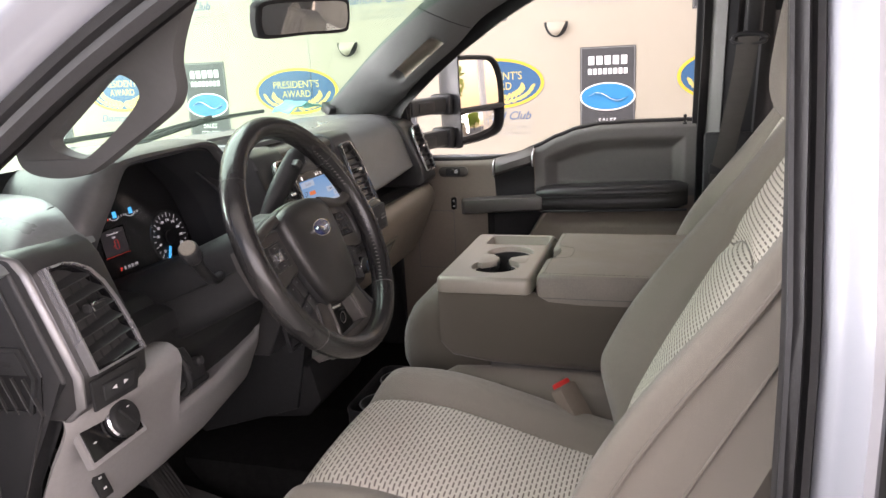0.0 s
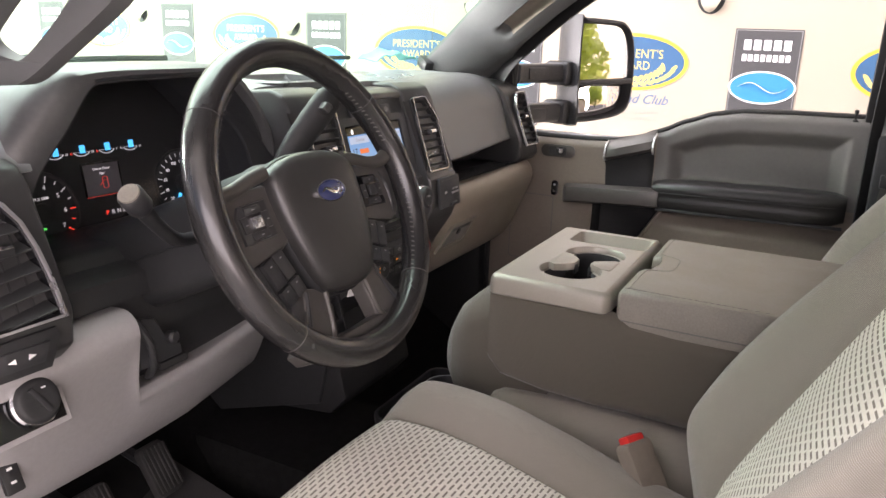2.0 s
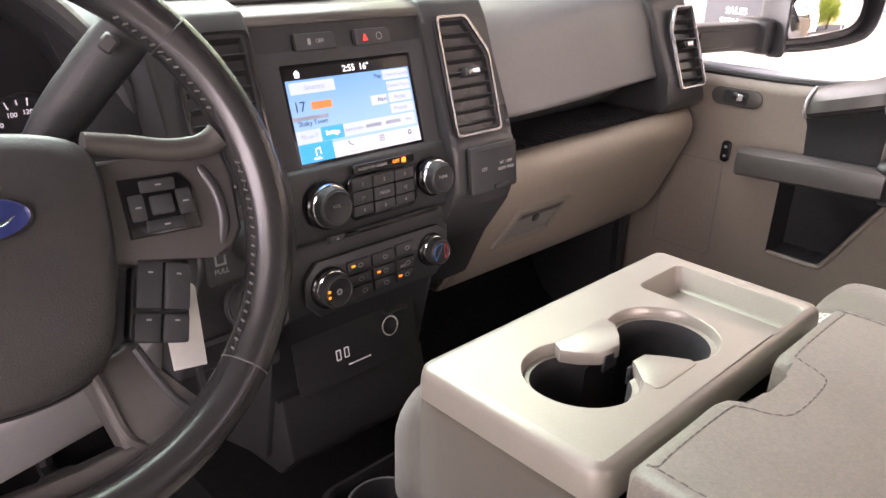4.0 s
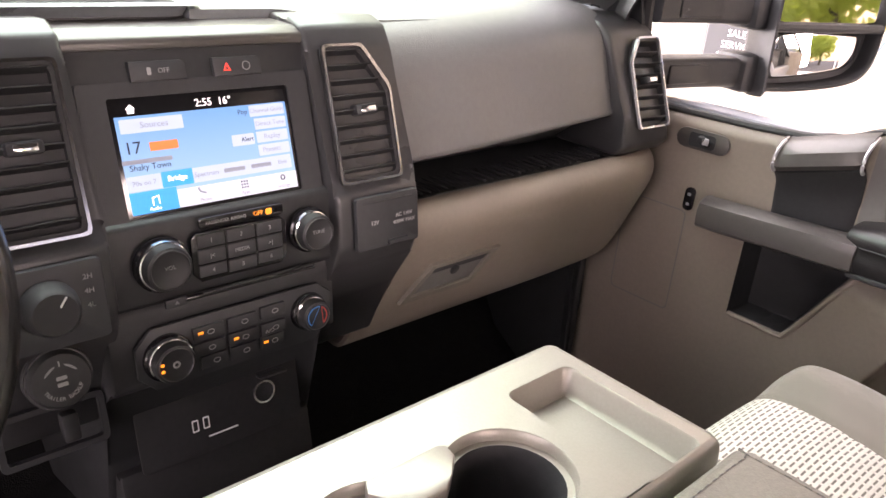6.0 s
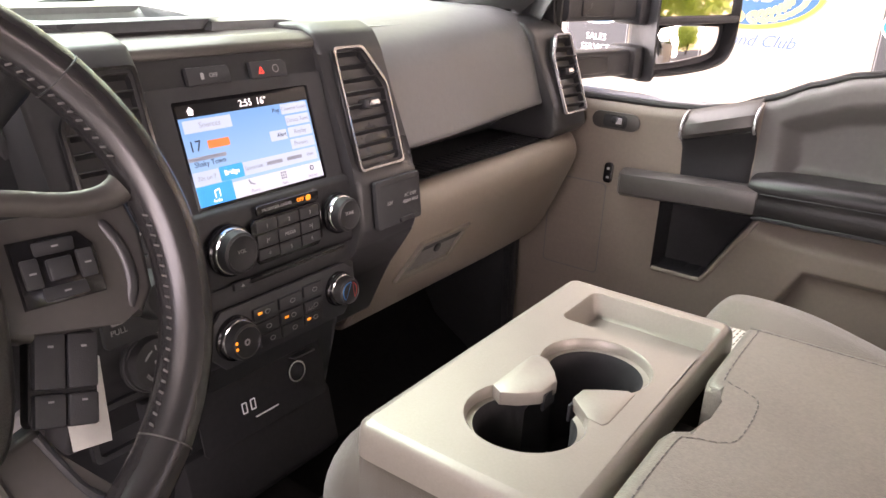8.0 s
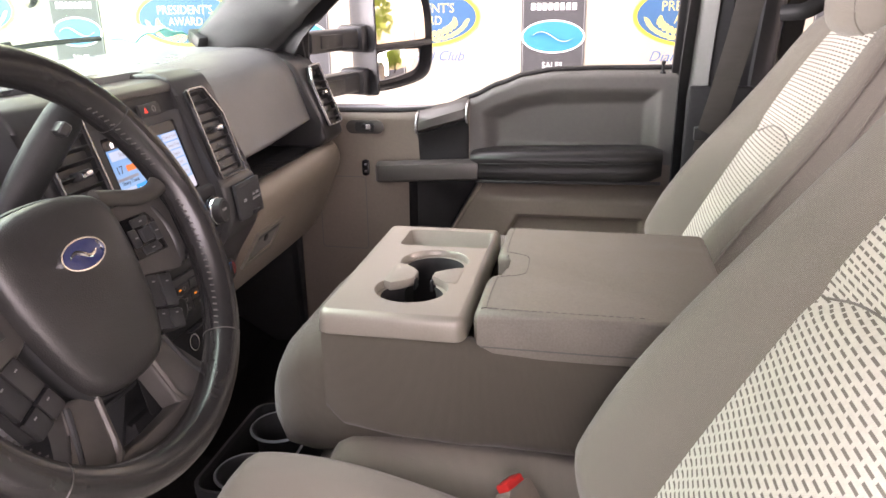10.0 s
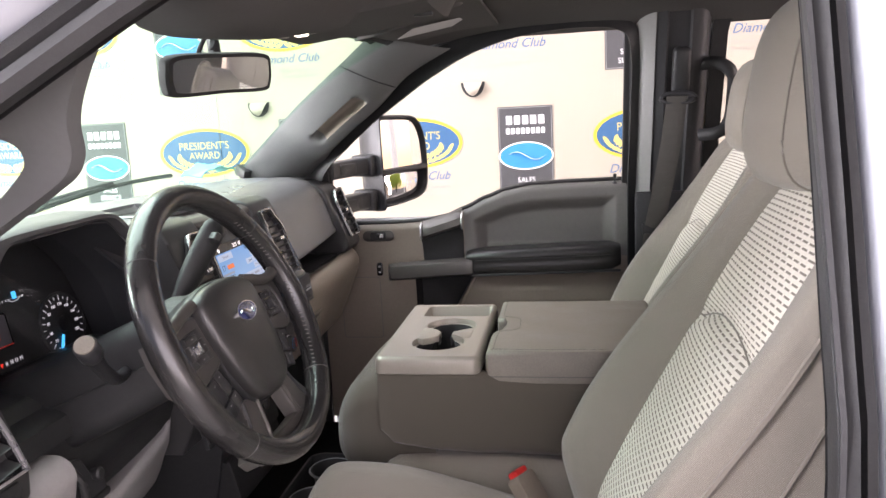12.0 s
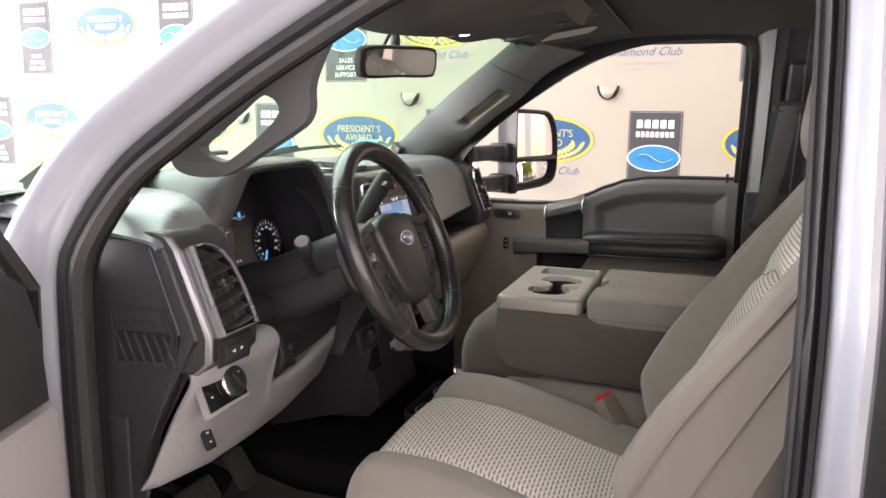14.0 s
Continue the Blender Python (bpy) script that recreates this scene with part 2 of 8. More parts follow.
_lt.links.new(_mx.outputs[0], _lt.nodes["Material Output"].inputs[0])
M_BARK = mat("bark", (0.1, 0.075, 0.055), 0.9, var=0.3, var_scale=9, grain=0.6, grain_scale=40)

# ---- mesh tools ----
from mathutils.geometry import tessellate_polygon


def smooth(a, b, t):
    t = min(max((t - a) / (b - a), 0.0), 1.0)
    return t * t * (3 - 2 * t)


def fresh():
    return bmesh.new()


def link_mesh(name, bm, material, smooth=40):
    bmesh.ops.recalc_face_normals(bm, faces=bm.faces)
    me = bpy.data.meshes.new(name)
    bm.to_mesh(me)
    bm.free()
    me.materials.append(material)
    if smooth:
        me.shade_smooth()
        me.set_sharp_from_angle(angle=radians(smooth))
    return me


def thing(name, base, label, category, group="", kind=""):
    ob = new(name)
    ob.location = base
    ob.empty_display_size = 0.05
    tagged(ob, label, category, group, kind)
    return ob


def root_of(ob):
    while ob.parent:
        ob = ob.parent
    return ob


def part(name, bm, material, parent, label="", smooth=40):
    """Links a bmesh, given in world metres, as one mesh object under a thing or part."""
    ob = new(name, link_mesh(name, bm, material, smooth))
    if parent:
        ob.parent = parent
        r = root_of(parent)
        ob.matrix_parent_inverse = Matrix.Translation(-r.location) if parent == r else Matrix()
    if label:
        ob["label"] = label
    return ob


def solid(name, bm, material, label, category, kind="", group="", smooth=40):
    """A thing that is one mesh."""
    ob = new(name, link_mesh(name, bm, material, smooth))
    return tagged(ob, label, category, group, kind)


def axes(origin, across, up):
    """A frame on a face: x across, y up, z out of it."""
    a = Vector(across).normalized()
    u = Vector(up)
    u = (u - a * u.dot(a)).normalized()
    n = a.cross(u)
    m = Matrix.Identity(4)
    for i, v in enumerate((a, u, n)):
        m[0][i], m[1][i], m[2][i] = v
    m.translation = Vector(origin)
    return m


def add_poly(bm, pts, depth, m=Matrix(), bevel=0.0, seg=2, front_only=False):
    """A flat outline (x, y), extruded from z = 0 to depth."""
    lo = [bm.verts.new(m @ Vector((x, y, 0))) for x, y in pts]
    hi = [bm.verts.new(m @ Vector((x, y, depth))) for x, y in pts]
    n = len(pts)
    f = [bm.faces.new(hi), bm.faces.new(lo[::-1])]
    for i in range(n):
        f.append(bm.faces.new((lo[i], lo[(i + 1) % n], hi[(i + 1) % n], hi[i])))
    if bevel:
        es = list(f[0].edges) if front_only else list({e for g in f for e in g.edges})
        bmesh.ops.bevel(bm, geom=es, offset=bevel, segments=seg, profile=0.5, affect="EDGES", clamp_overlap=True)
    return bm


def poly(pts, depth, m=Matrix(), bevel=0.0, seg=2, front_only=True):
    return add_poly(fresh(), pts, depth, m, bevel, seg, front_only)


def rrect(w, h, r, cx=0.0, cy=0.0, n=4):
    r = min(r, w / 2 - 1e-5, h / 2 - 1e-5)
    out = []
    for k, (sx, sy) in enumerate(((1, 1), (-1, 1), (-1, -1), (1, -1))):
        for i in range(n + 1):
            a = (k + i / n) * math.pi / 2
            out.append((cx + sx * (w / 2 - r) + r * math.cos(a), cy + sy * (h / 2 - r) + r * math.sin(a)))
    return out


def ellipse(a, b, cx=0.0, cy=0.0, n=40, start=0.0, end=2 * math.pi):
    full = abs(end - start - 2 * math.pi) < 1e-6
    return [(cx + a * math.cos(start + (end - start) * i / (n if full else n - 1)),
             cy + b * math.sin(start + (end - start) * i / (n if full else n - 1))) for i in range(n)]


def add_ring(bm, outer, inner, depth, m=Matrix(), lift=0.0):
    """A frame between two outlines with as many points each."""
    n = len(outer)
    rows = [[bm.verts.new(m @ Vector((x, y, z))) for x, y in o]
            for o, z in ((outer, lift), (outer, lift + depth), (inner, lift + depth), (inner, lift))]
    for a in range(4):
        p, q = rows[a], rows[(a + 1) % 4]
        for i in range(n):
            bm.faces.new((p[i], p[(i + 1) % n], q[(i + 1) % n], q[i]))
    return bm


def ring(outer, inner, depth, m=Matrix(), lift=0.0, bevel=0.0):
    bm = add_ring(fresh(), outer, inner, depth, m, lift)
    if bevel:
        es = [e for e in bm.edges if len(e.link_faces) == 2 and e.calc_face_angle(0) > 0.8]
        bmesh.ops.bevel(bm, geom=es, offset=bevel, segments=2, profile=0.5, affect="EDGES", clamp_overlap=True)
    return bm


def add_box(bm, size, m=Matrix(), bevel=0.0, seg=2):
    r = bmesh.ops.create_cube(bm, size=1.0, matrix=m @ Matrix.Diagonal((*size, 1)))
    if bevel:
        es = list({e for v in r["verts"] for e in v.link_edges})
        bmesh.ops.bevel(bm, geom=es, offset=bevel, segments=seg, profile=0.5, affect="EDGES", clamp_overlap=True)
    return bm


def box(size, m=Matrix(), bevel=0.0, seg=2):
    return add_box(fresh(), size, m, bevel, seg)


def T(x, y, z):
    return Matrix.Translation((x, y, z))


def lathe(profile, m=Matrix(), n=32, bm=None):
    """Outline (radius, z) turned about the frame's z."""
    bm = bm or fresh()
    rows = []
    for r, z in profile:
        if r < 1e-6:
            rows.append([bm.verts.new(m @ Vector((0, 0, z)))])
        else:
            rows.append([bm.verts.new(m @ Vector((r * math.cos(2 * math.pi * i / n), r * math.sin(2 * math.pi * i / n), z))) for i in range(n)])
    for p, q in zip(rows, rows[1:]):
        for i in range(n):
            j = (i + 1) % n
            if len(p) == 1 and len(q) == 1:
                continue
            if len(p) == 1:
                bm.faces.new((p[0], q[i], q[j]))
            elif len(q) == 1:
                bm.faces.new((p[i], p[j], q[0]))
            else:
                bm.faces.new((p[i], p[j], q[j], q[i]))
    return bm


def spline(pts, n, closed=False):
    """Catmull-Rom through the points, n steps in each stretch."""
    p = [Vector(q) for q in pts]
    out = []
    k = len(p)
    for i in range(k if closed else k - 1):
        a = p[(i - 1) % k] if closed or i else p[0]
        b, c = p[i], p[(i + 1) % k]
        d = p[(i + 2) % k] if closed or i + 2 < k else p[-1]
        for s in range(n):
            t = s / n
            out.append(0.5 * (2 * b + (c - a) * t + (2 * a - 5 * b + 4 * c - d) * t * t + (3 * b - a - 3 * c + d) * t ** 3))
    if not closed:
        out.append(p[-1].copy())
    return out


def tube(pts, radius, n=10, closed=False, bm=None, flat=(1.0, 1.0), hint=(0, 0, 1), caps=True):
    """A rod along points; radius a number or one for each point; flat squeezes it along hint."""
    bm = bm or fresh()
    pts = [Vector(p) for p in pts]
    k = len(pts)
    rows = []
    for i, p in enumerate(pts):
        a = pts[(i - 1) % k] if closed or i else p
        b = pts[(i + 1) % k] if closed or i + 1 < k else p
        d = (b - a).normalized()
        s = d.cross(Vector(hint))
        s = s.normalized() if s.length > 1e-6 else d.orthogonal().normalized()
        u = s.cross(d)
        r = radius[i] if isinstance(radius, (list, tuple)) else radius
        rows.append([bm.verts.new(p + r * (s * flat[0] * math.cos(2 * math.pi * j / n) + u * flat[1] * math.sin(2 * math.pi * j / n))) for j in range(n)])
    for i in range(k if closed else k - 1):
        p, q = rows[i], rows[(i + 1) % k]
        for j in range(n):
            bm.faces.new((p[j], p[(j + 1) % n], q[(j + 1) % n], q[j]))
    if not closed and caps:
        bm.faces.new(rows[0][::-1])
        bm.faces.new(rows[-1])
    return bm


def sheet(rows, closed=False, caps=False, bm=None, keep=None):
    """A skin over rows of points, with UVs in metres. keep(i, j): which cells to build."""
    bm = bm or fresh()
    uvl = bm.loops.layers.uv.verify()
    rows = [[Vector(p) for p in r] for r in rows]
    nr, nc = len(rows), len(rows[0])
    us = [[0.0] * (nc + 1) for _ in range(nr)]
    for i, r in enumerate(rows):
        mid = nc // 2
        for j in range(mid + 1, nc + 1):
            us[i][j] = us[i][j - 1] + (r[j % nc] - r[j - 1]).length
        for j in range(mid - 1, -1, -1):
            us[i][j] = us[i][j + 1] - (r[j + 1] - r[j]).length
    vs = [0.0]
    for i in range(1, nr):
        vs.append(vs[-1] + (rows[i][nc // 2] - rows[i - 1][nc // 2]).length)
    verts = {}

    def vert(i, j):
        if (i, j) not in verts:
            verts[i, j] = bm.verts.new(rows[i][j])
        return verts[i, j]
    for i in range(nr - 1):
        for j in range(nc if closed else nc - 1):
            if keep and not keep(i, j):
                continue
            j2 = (j + 1) % nc
            f = bm.faces.new((vert(i, j), vert(i, j2), vert(i + 1, j2), vert(i + 1, j)))
            for lp, (a, b) in zip(f.loops, ((i, j), (i, j + 1), (i + 1, j + 1), (i + 1, j))):
                lp[uvl].uv = (us[a][b], vs[a])
    if caps and closed:
        bm.faces.new([vert(0, j) for j in range(nc)][::-1])
        bm.faces.new([vert(nr - 1, j) for j in range(nc)])
    return bm


def thicken(bm, d):
    bmesh.ops.recalc_face_normals(bm, faces=bm.faces)
    bmesh.ops.solidify(bm, geom=list(bm.faces), thickness=d)
    return bm


def extrude_xz(pts, y0, y1, bevel=0.0, seg=2):
    """A side outline (x, z) carried from y0 to y1."""
    m = Matrix(((1, 0, 0, 0), (0, 0, 1, y0), (0, 1, 0, 0), (0, 0, 0, 1)))
    return add_poly(fresh(), pts, y1 - y0, m, bevel, seg, False)


def skin_y(profiles, n=4, closed=False, smooth_profile=3):
    """Side outlines {y: [(x, z), ...]} joined along y; each outline is rounded."""
    rows = []
    for y, p in profiles:
        q = spline([(x, 0, z) for x, z in p], smooth_profile)
        rows.append([Vector((v.x, y, v.z)) for v in q])
    full = []
    cols = list(zip(*rows))
    cols = [spline(c, n) for c in cols]
    return [list(r) for r in zip(*cols)]


def text(name, body, material, parent, m, size, label="", align="CENTER", shear=0.0, depth=0.0004, wide=1.0):
    cu = bpy.data.curves.new(name, "FONT")
    cu.body, cu.size, cu.align_x, cu.align_y, cu.shear, cu.extrude = body, size, align, "CENTER", shear, depth
    cu.resolution_u = 3
    tmp = bpy.data.objects.new(name, cu)
    scene.collection.objects.link(tmp)
    me = bpy.data.meshes.new_from_object(tmp.evaluated_get(bpy.context.evaluated_depsgraph_get()))
    bpy.data.objects.remove(tmp)
    bpy.data.curves.remove(cu)
    me.transform(m @ Matrix.Diagonal((wide, 1, 1, 1)))
    me.materials.clear()
    me.materials.append(material)
    me.name = name
    ob = new(name, me)
    ob.parent = parent
    r = root_of(parent)
    ob.matrix_parent_inverse = Matrix.Translation(-r.location) if parent == r else Matrix()
    ob["label"] = label or ('printed word "%s"' % body)
    return ob

# ---- the bay: floor, banner wall, unseen walls and ceiling with light openings ----
WALL_Y = 2.413
solid("ground", box((60, 60, 0.2), T(0, 0, -0.104)), M_ASPHALT, "dark asphalt ground outside the bay", "ground", "structure")
solid("floor", box((18, 9.0, 0.1), T(0, -1.75, -0.05)), M_CONCRETE, "grey polished concrete bay floor", "floor", "structure")
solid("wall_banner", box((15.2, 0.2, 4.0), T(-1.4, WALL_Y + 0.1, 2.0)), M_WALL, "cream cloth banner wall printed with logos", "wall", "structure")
# unseen ceiling; its opening is added to bring light onto the dash
ceil = fresh()
for x0, x1, y0, y1 in ((-9.2, -5.0, -4.75, 2.85), (-0.3, 9.2, -4.75, 2.85), (-5.0, -0.3, 2.4, 2.85), (-5.0, -0.3, -4.75, -2.3)):
    add_box(ceil, (x1 - x0, y1 - y0, 0.2), T((x0 + x1) / 2, (y0 + y1) / 2, 4.1))
solid("ceiling", ceil, M_PLASTER, "plain white unseen bay ceiling with an added light opening", "ceiling", "structure")


def wall_with_opening(name, axis, at, lo, hi, o_lo, o_hi, sill, head, label):
    """A wall across the bay with one wide opening, in pieces joined to one mesh."""
    bm = fresh()
    for a, b, z0, z1 in ((lo, o_lo, 0, 4.0), (o_hi, hi, 0, 4.0), (o_lo, o_hi, head, 4.0), (o_lo, o_hi, 0, sill)):
        if b - a < 0.01 or z1 - z0 < 0.01:
            continue
        c, w = (a + b) / 2, b - a
        size, mid = ((0.2, w, z1 - z0), (at, c, (z0 + z1) / 2)) if axis == "x" else ((w, 0.2, z1 - z0), (c, at, (z0 + z1) / 2))
        add_box(bm, size, T(*mid))
    return solid(name, bm, M_PLASTER, label, "wall", "structure")


# front and side openings are added for light; mirrors look out the rear one
wall_with_opening("wall_front", "x", -9.1, -4.65, 2.51, -4.3, 0.5, 0.0, 3.7, "white bay end wall out of view with a wide opening")
wall_with_opening("wall_rear", "x", 9.1, -4.65, 2.7, -3.6, 2.62, 0.0, 3.6, "white bay end wall out of view with a wide opening")
wall_with_opening("wall_side", "y", -4.6, -9.0, 9.0, -4.6, 4.6, 0.9, 3.6, "white bay side wall out of view with an added light opening")

# the wall's sagging rows of printed signs
def sag(x):
    return 0.042 * min(max(-1.4 - x, 0.0), 1.6)


def wall_frame(x, z):
    return axes((x, WALL_Y - 0.0005, z), (1, 0, 0), (0, 0, 1))


def lift(m, d):
    return m @ Matrix.Translation((0, 0, d))


def dealer_sign(x, z):
    m = wall_frame(x, z)
    t = thing("dealer_sign", (x, WALL_Y, z - 0.245), "dark grey printed sign with a blue oval badge on cream wall", "sign", "signs on the banner wall")
    part("panel", poly(rrect(0.272, 0.49, 0.002), 0.002, m), M_POSTER, t)
    part("border", ring(rrect(0.262, 0.48, 0.002), rrect(0.257, 0.475, 0.002), 0.0006, lift(m, 0.002)), M_PALE, t)
    for n, w, y, h in ((5, 0.2, 0.178, 0.043), (8, 0.2, 0.124, 0.029)):
        for k in range(n):
            part("name_bar", poly(rrect(w / n * 0.74, h, 0.003, w * ((k + 0.5) / n - 0.5), y), 0.0006, lift(m, 0.002), 0), M_WHITE, t)
    b = part("badge", poly(ellipse(0.137, 0.07, 0, 0.0), 0.002, lift(m, 0.002)), M_BLUE, t, "blue oval badge")
    part("badge_rim", ring(ellipse(0.137, 0.07), ellipse(0.13, 0.064), 0.0006, lift(m, 0.004)), M_WHITE, b)
    stroke = [Vector((-0.098 + 0.196 * k / 30, 0.02 * math.sin(2 * math.pi * k / 30), 0)) for k in range(31)]
    part("badge_stroke", tube([lift(m, 0.0045) @ p for p in stroke], [0.003 + 0.015 * math.sin(math.pi * k / 30) for k in range(31)], 6, flat=(0.08, 1), hint=(0, 1, 0)), M_WHITE, b, "plain white wavy flourish")
    for i, word in enumerate(("SALES", "SERVICE", "SUPPORT")):
        text("word", word, M_WHITE, t, lift(m, 0.0022) @ T(0, -0.122 - 0.042 * i, 0), 0.037, wide=0.95)
    return t


def laurel(bm, m, side):
    """One branch of paired leaves along the lower rim."""
    for i in range(8):
        a = radians(191 + i * 10.3) if side < 0 else radians(349 - i * 10.3)
        for k, r in ((-1, 0.86), (1, 0.65)):
            cx, cy = 0.232 * r * math.cos(a), 0.112 * r * math.sin(a) - 0.004
            turn = a + side * k * 0.55 + math.pi / 2
            pts = []
            for q in range(8):
                u = 2 * math.pi * q / 8
                ex, ey = 0.0215 * math.cos(u), 0.0092 * math.sin(u)
                pts.append((cx + ex * math.cos(turn) - ey * math.sin(turn), cy + ex * math.sin(turn) + ey * math.cos(turn)))
            add_poly(bm, pts, 0.0006, lift(m, 0.0003 * (i % 3) + (0.001 if k > 0 else 0)))


def award_logo(x, z):
    m = wall_frame(x, z)
    t = thing("award_logo", (x, WALL_Y, z - 0.3), "blue and gold oval award print on cream banner", "sign", "award prints on the banner wall")
    o = part("oval", poly(ellipse(0.245, 0.117), 0.0015, m), M_AWARD, t, "blue oval")
    part("gold_rim", ring(ellipse(0.258, 0.129), ellipse(0.241, 0.114), 0.0012, lift(m, 0.001)), M_GOLD, o)
    part("fine_rim", ring(ellipse(0.262, 0.133), ellipse(0.2585, 0.1295), 0.001, m), M_PALE, o)
    bm = fresh()
    laurel(bm, lift(m, 0.0016), -1)
    laurel(bm, lift(m, 0.0016), 1)
    part("laurel", bm, M_PALE_GOLD, o, "pale gold laurel branches")
    text("word", "PRESIDENT'S", M_PALE_GOLD, o, lift(m, 0.0018) @ T(0, 0.036, 0), 0.056, wide=0.92)
    text("word", "AWARD", M_PALE_GOLD, o, lift(m, 0.0018) @ T(0, -0.016, 0), 0.054, wide=0.88)
    text("word", "Diamond Club", M_SCRIPT, t, lift(m, 0.0004) @ T(0, -0.168, 0), 0.062, shear=0.35)
    part("rule", poly(rrect(0.4, 0.003, 0.001, 0, -0.197), 0.0006, m), M_INK, t)
    text("word", "FOR OUTSTANDING ACHIEVEMENT", M_INK, t, lift(m, 0.0003) @ T(0, -0.228, 0), 0.0235)
    text("word", "IN SALES AND CUSTOMER SERVICE", M_INK, t, lift(m, 0.0003) @ T(0, -0.259, 0), 0.0235)
    return t


def wind_flap(x, z):
    """A half-round banner slit, its tongue curling out over black painted as its shade."""
    m = wall_frame(x, z)
    t = thing("banner_flap", (x, WALL_Y, z - 0.05), "half-round cut flap curling from cream banner", "flap", "cut flaps in the banner")
    part("slit", poly(ellipse(0.06, 0.075, 0, 0.04, 24, math.pi, 2 * math.pi), 0.0015, m), M_BLACK, t, "black patch for the shade in the slit")
    rows = []
    for i in range(9):
        u = i / 8
        w = 0.046 * math.sqrt(max(1 - u * u, 0.0)) + 0.001
        rows.append([m @ Vector((w * s * (1 - 0.25 * u), 0.04 - 0.068 * u, 0.002 + 0.03 * math.sin(u * 2.6) + 0.006 * (1 - s * s))) for s in (-1, -0.6, -0.2, 0.2, 0.6, 1)])
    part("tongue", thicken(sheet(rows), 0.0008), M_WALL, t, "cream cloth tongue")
    return t


for x in (-4.39, -3.2, -2.065, -0.912, 0.241, 1.42, 2.6, 3.78, 4.96):
    dealer_sign(x, 1.304 + sag(x))
for x in (-3.97, -2.78, -1.564, -0.40, 0.77, 1.95, 3.1, 4.3):
    dealer_sign(x, 1.945 + sag(x))
for x in (-3.88, -2.65, -1.482, -0.335, 0.83, 2.0, 3.18, 4.36):
    award_logo(x, 1.388 + sag(x))
for x in (-4.55, -3.355, -2.16, -0.985, 0.165, 1.4, 2.55, 3.7):
    award_logo(x, 2.02 + sag(x))
for x, z in ((-3.516, 1.53), (-2.305, 1.48), (-1.15, 1.6), (-0.013, 1.64), (1.13, 1.64)):
    wind_flap(x, z)
solid("banner_seam", box((0.004, 0.002, 3.6), T(-1.385, WALL_Y - 0.001, 1.9)), M_INK, "thin grey seam between banner panels", "seam", "structure")

# trees outside the open door, that the mirrors show
def tree(x, y, h, seed):
    rnd = random.Random(seed)
    t = thing("tree", (x, y, 0), "green leafy tree beyond the open bay door", "tree", "trees outside")
    part("trunk", tube([(x, y, 0), (x + 0.1, y, h * 0.25), (x, y + 0.1, h * 0.6), (x, y, h * 0.9)], [0.2, 0.16, 0.1, 0.04], 9), M_BARK, t)
    verts, faces = [], []
    for i in range(5200):
        a, u = rnd.uniform(0, 6.283), rnd.uniform(-1, 1)
        r = (0.35 + 0.65 * rnd.random() ** 0.5) * (1 + 0.3 * math.sin(3 * a + 5 * u))
        c = Vector((x + 1.7 * r * math.cos(a) * math.sqrt(1 - u * u), y + 1.7 * r * math.sin(a) * math.sqrt(1 - u * u), h * 0.62 + h * 0.4 * r * u))
        d1 = Vector((rnd.uniform(-1, 1), rnd.uniform(-1, 1), rnd.uniform(-1, 1))).normalized() * 0.16
        d2 = d1.orthogonal().normalized() * 0.08
        k = len(verts)
        verts += [c - d1, c + d2, c + d1, c - d2]
        faces.append((k, k + 1, k + 2, k + 3))
    me = bpy.data.meshes.new("crown")
    me.from_pydata(verts, [], faces)
    me.materials.append(M_LEAF)
    ob = new("crown", me)
    ob.parent = t
    ob.matrix_parent_inverse = Matrix.Translation(-t.location)
    return t


for i, (x, y, h) in enumerate(((16.0, 1.4, 4.6), (15.5, 6.8, 2.8), (16.5, -1.5, 2.8), (19.0, -6, 3.4), (24.0, 11.5, 3.4))):
    tree(x, y, h, 11 + i)

# ---- the pickup's cab ----
def side_y(z, s):
    """The cab side leans in above the belt line."""
    return s * (0.84 - 0.37 * max(z - 1.3, -0.02))


truck = thing("pickup_cab", (0.2, 0, 0.35), "white pickup truck cab with the driver's door open", "truck")

# white outer frame round the driver's door opening, and its rubber seal
open_line = [(-0.335, 0.60), (-0.345, 0.9), (-0.345, 1.15), (-0.335, 1.27), (-0.285, 1.375), (-0.205, 1.447), (-0.11, 1.52), (-0.018, 1.58), (0.085, 1.642),
             (0.2, 1.695), (0.33, 1.728), (0.48, 1.738), (0.585, 1.725), (0.622, 1.67), (0.625, 1.5), (0.622, 1.3), (0.622, 1.0), (0.622, 0.6)]


def frame_rows(s, offs):
    """Rows along the opening's line; offs: (outwards in the plane of the opening, outwards from the cab)."""
    pts = spline([(x, 0, z) for x, z in open_line], 5)
    rows = []
    for i, p in enumerate(pts):
        a, b = pts[max(i - 1, 0)], pts[min(i + 1, len(pts) - 1)]
        d = (b - a).normalized()
        o = Vector((-d.z, 0, d.x))
        row = []
        k = 1.0 - 0.5 * smooth(0.5, 0.61, p.x)
        for out, away in offs:
            out *= k if out > 0.02 else 1.0
            q = p + o * out
            row.append(Vector((q.x, side_y(q.z, s) + s * away, q.z)))
        rows.append(row)
    return rows


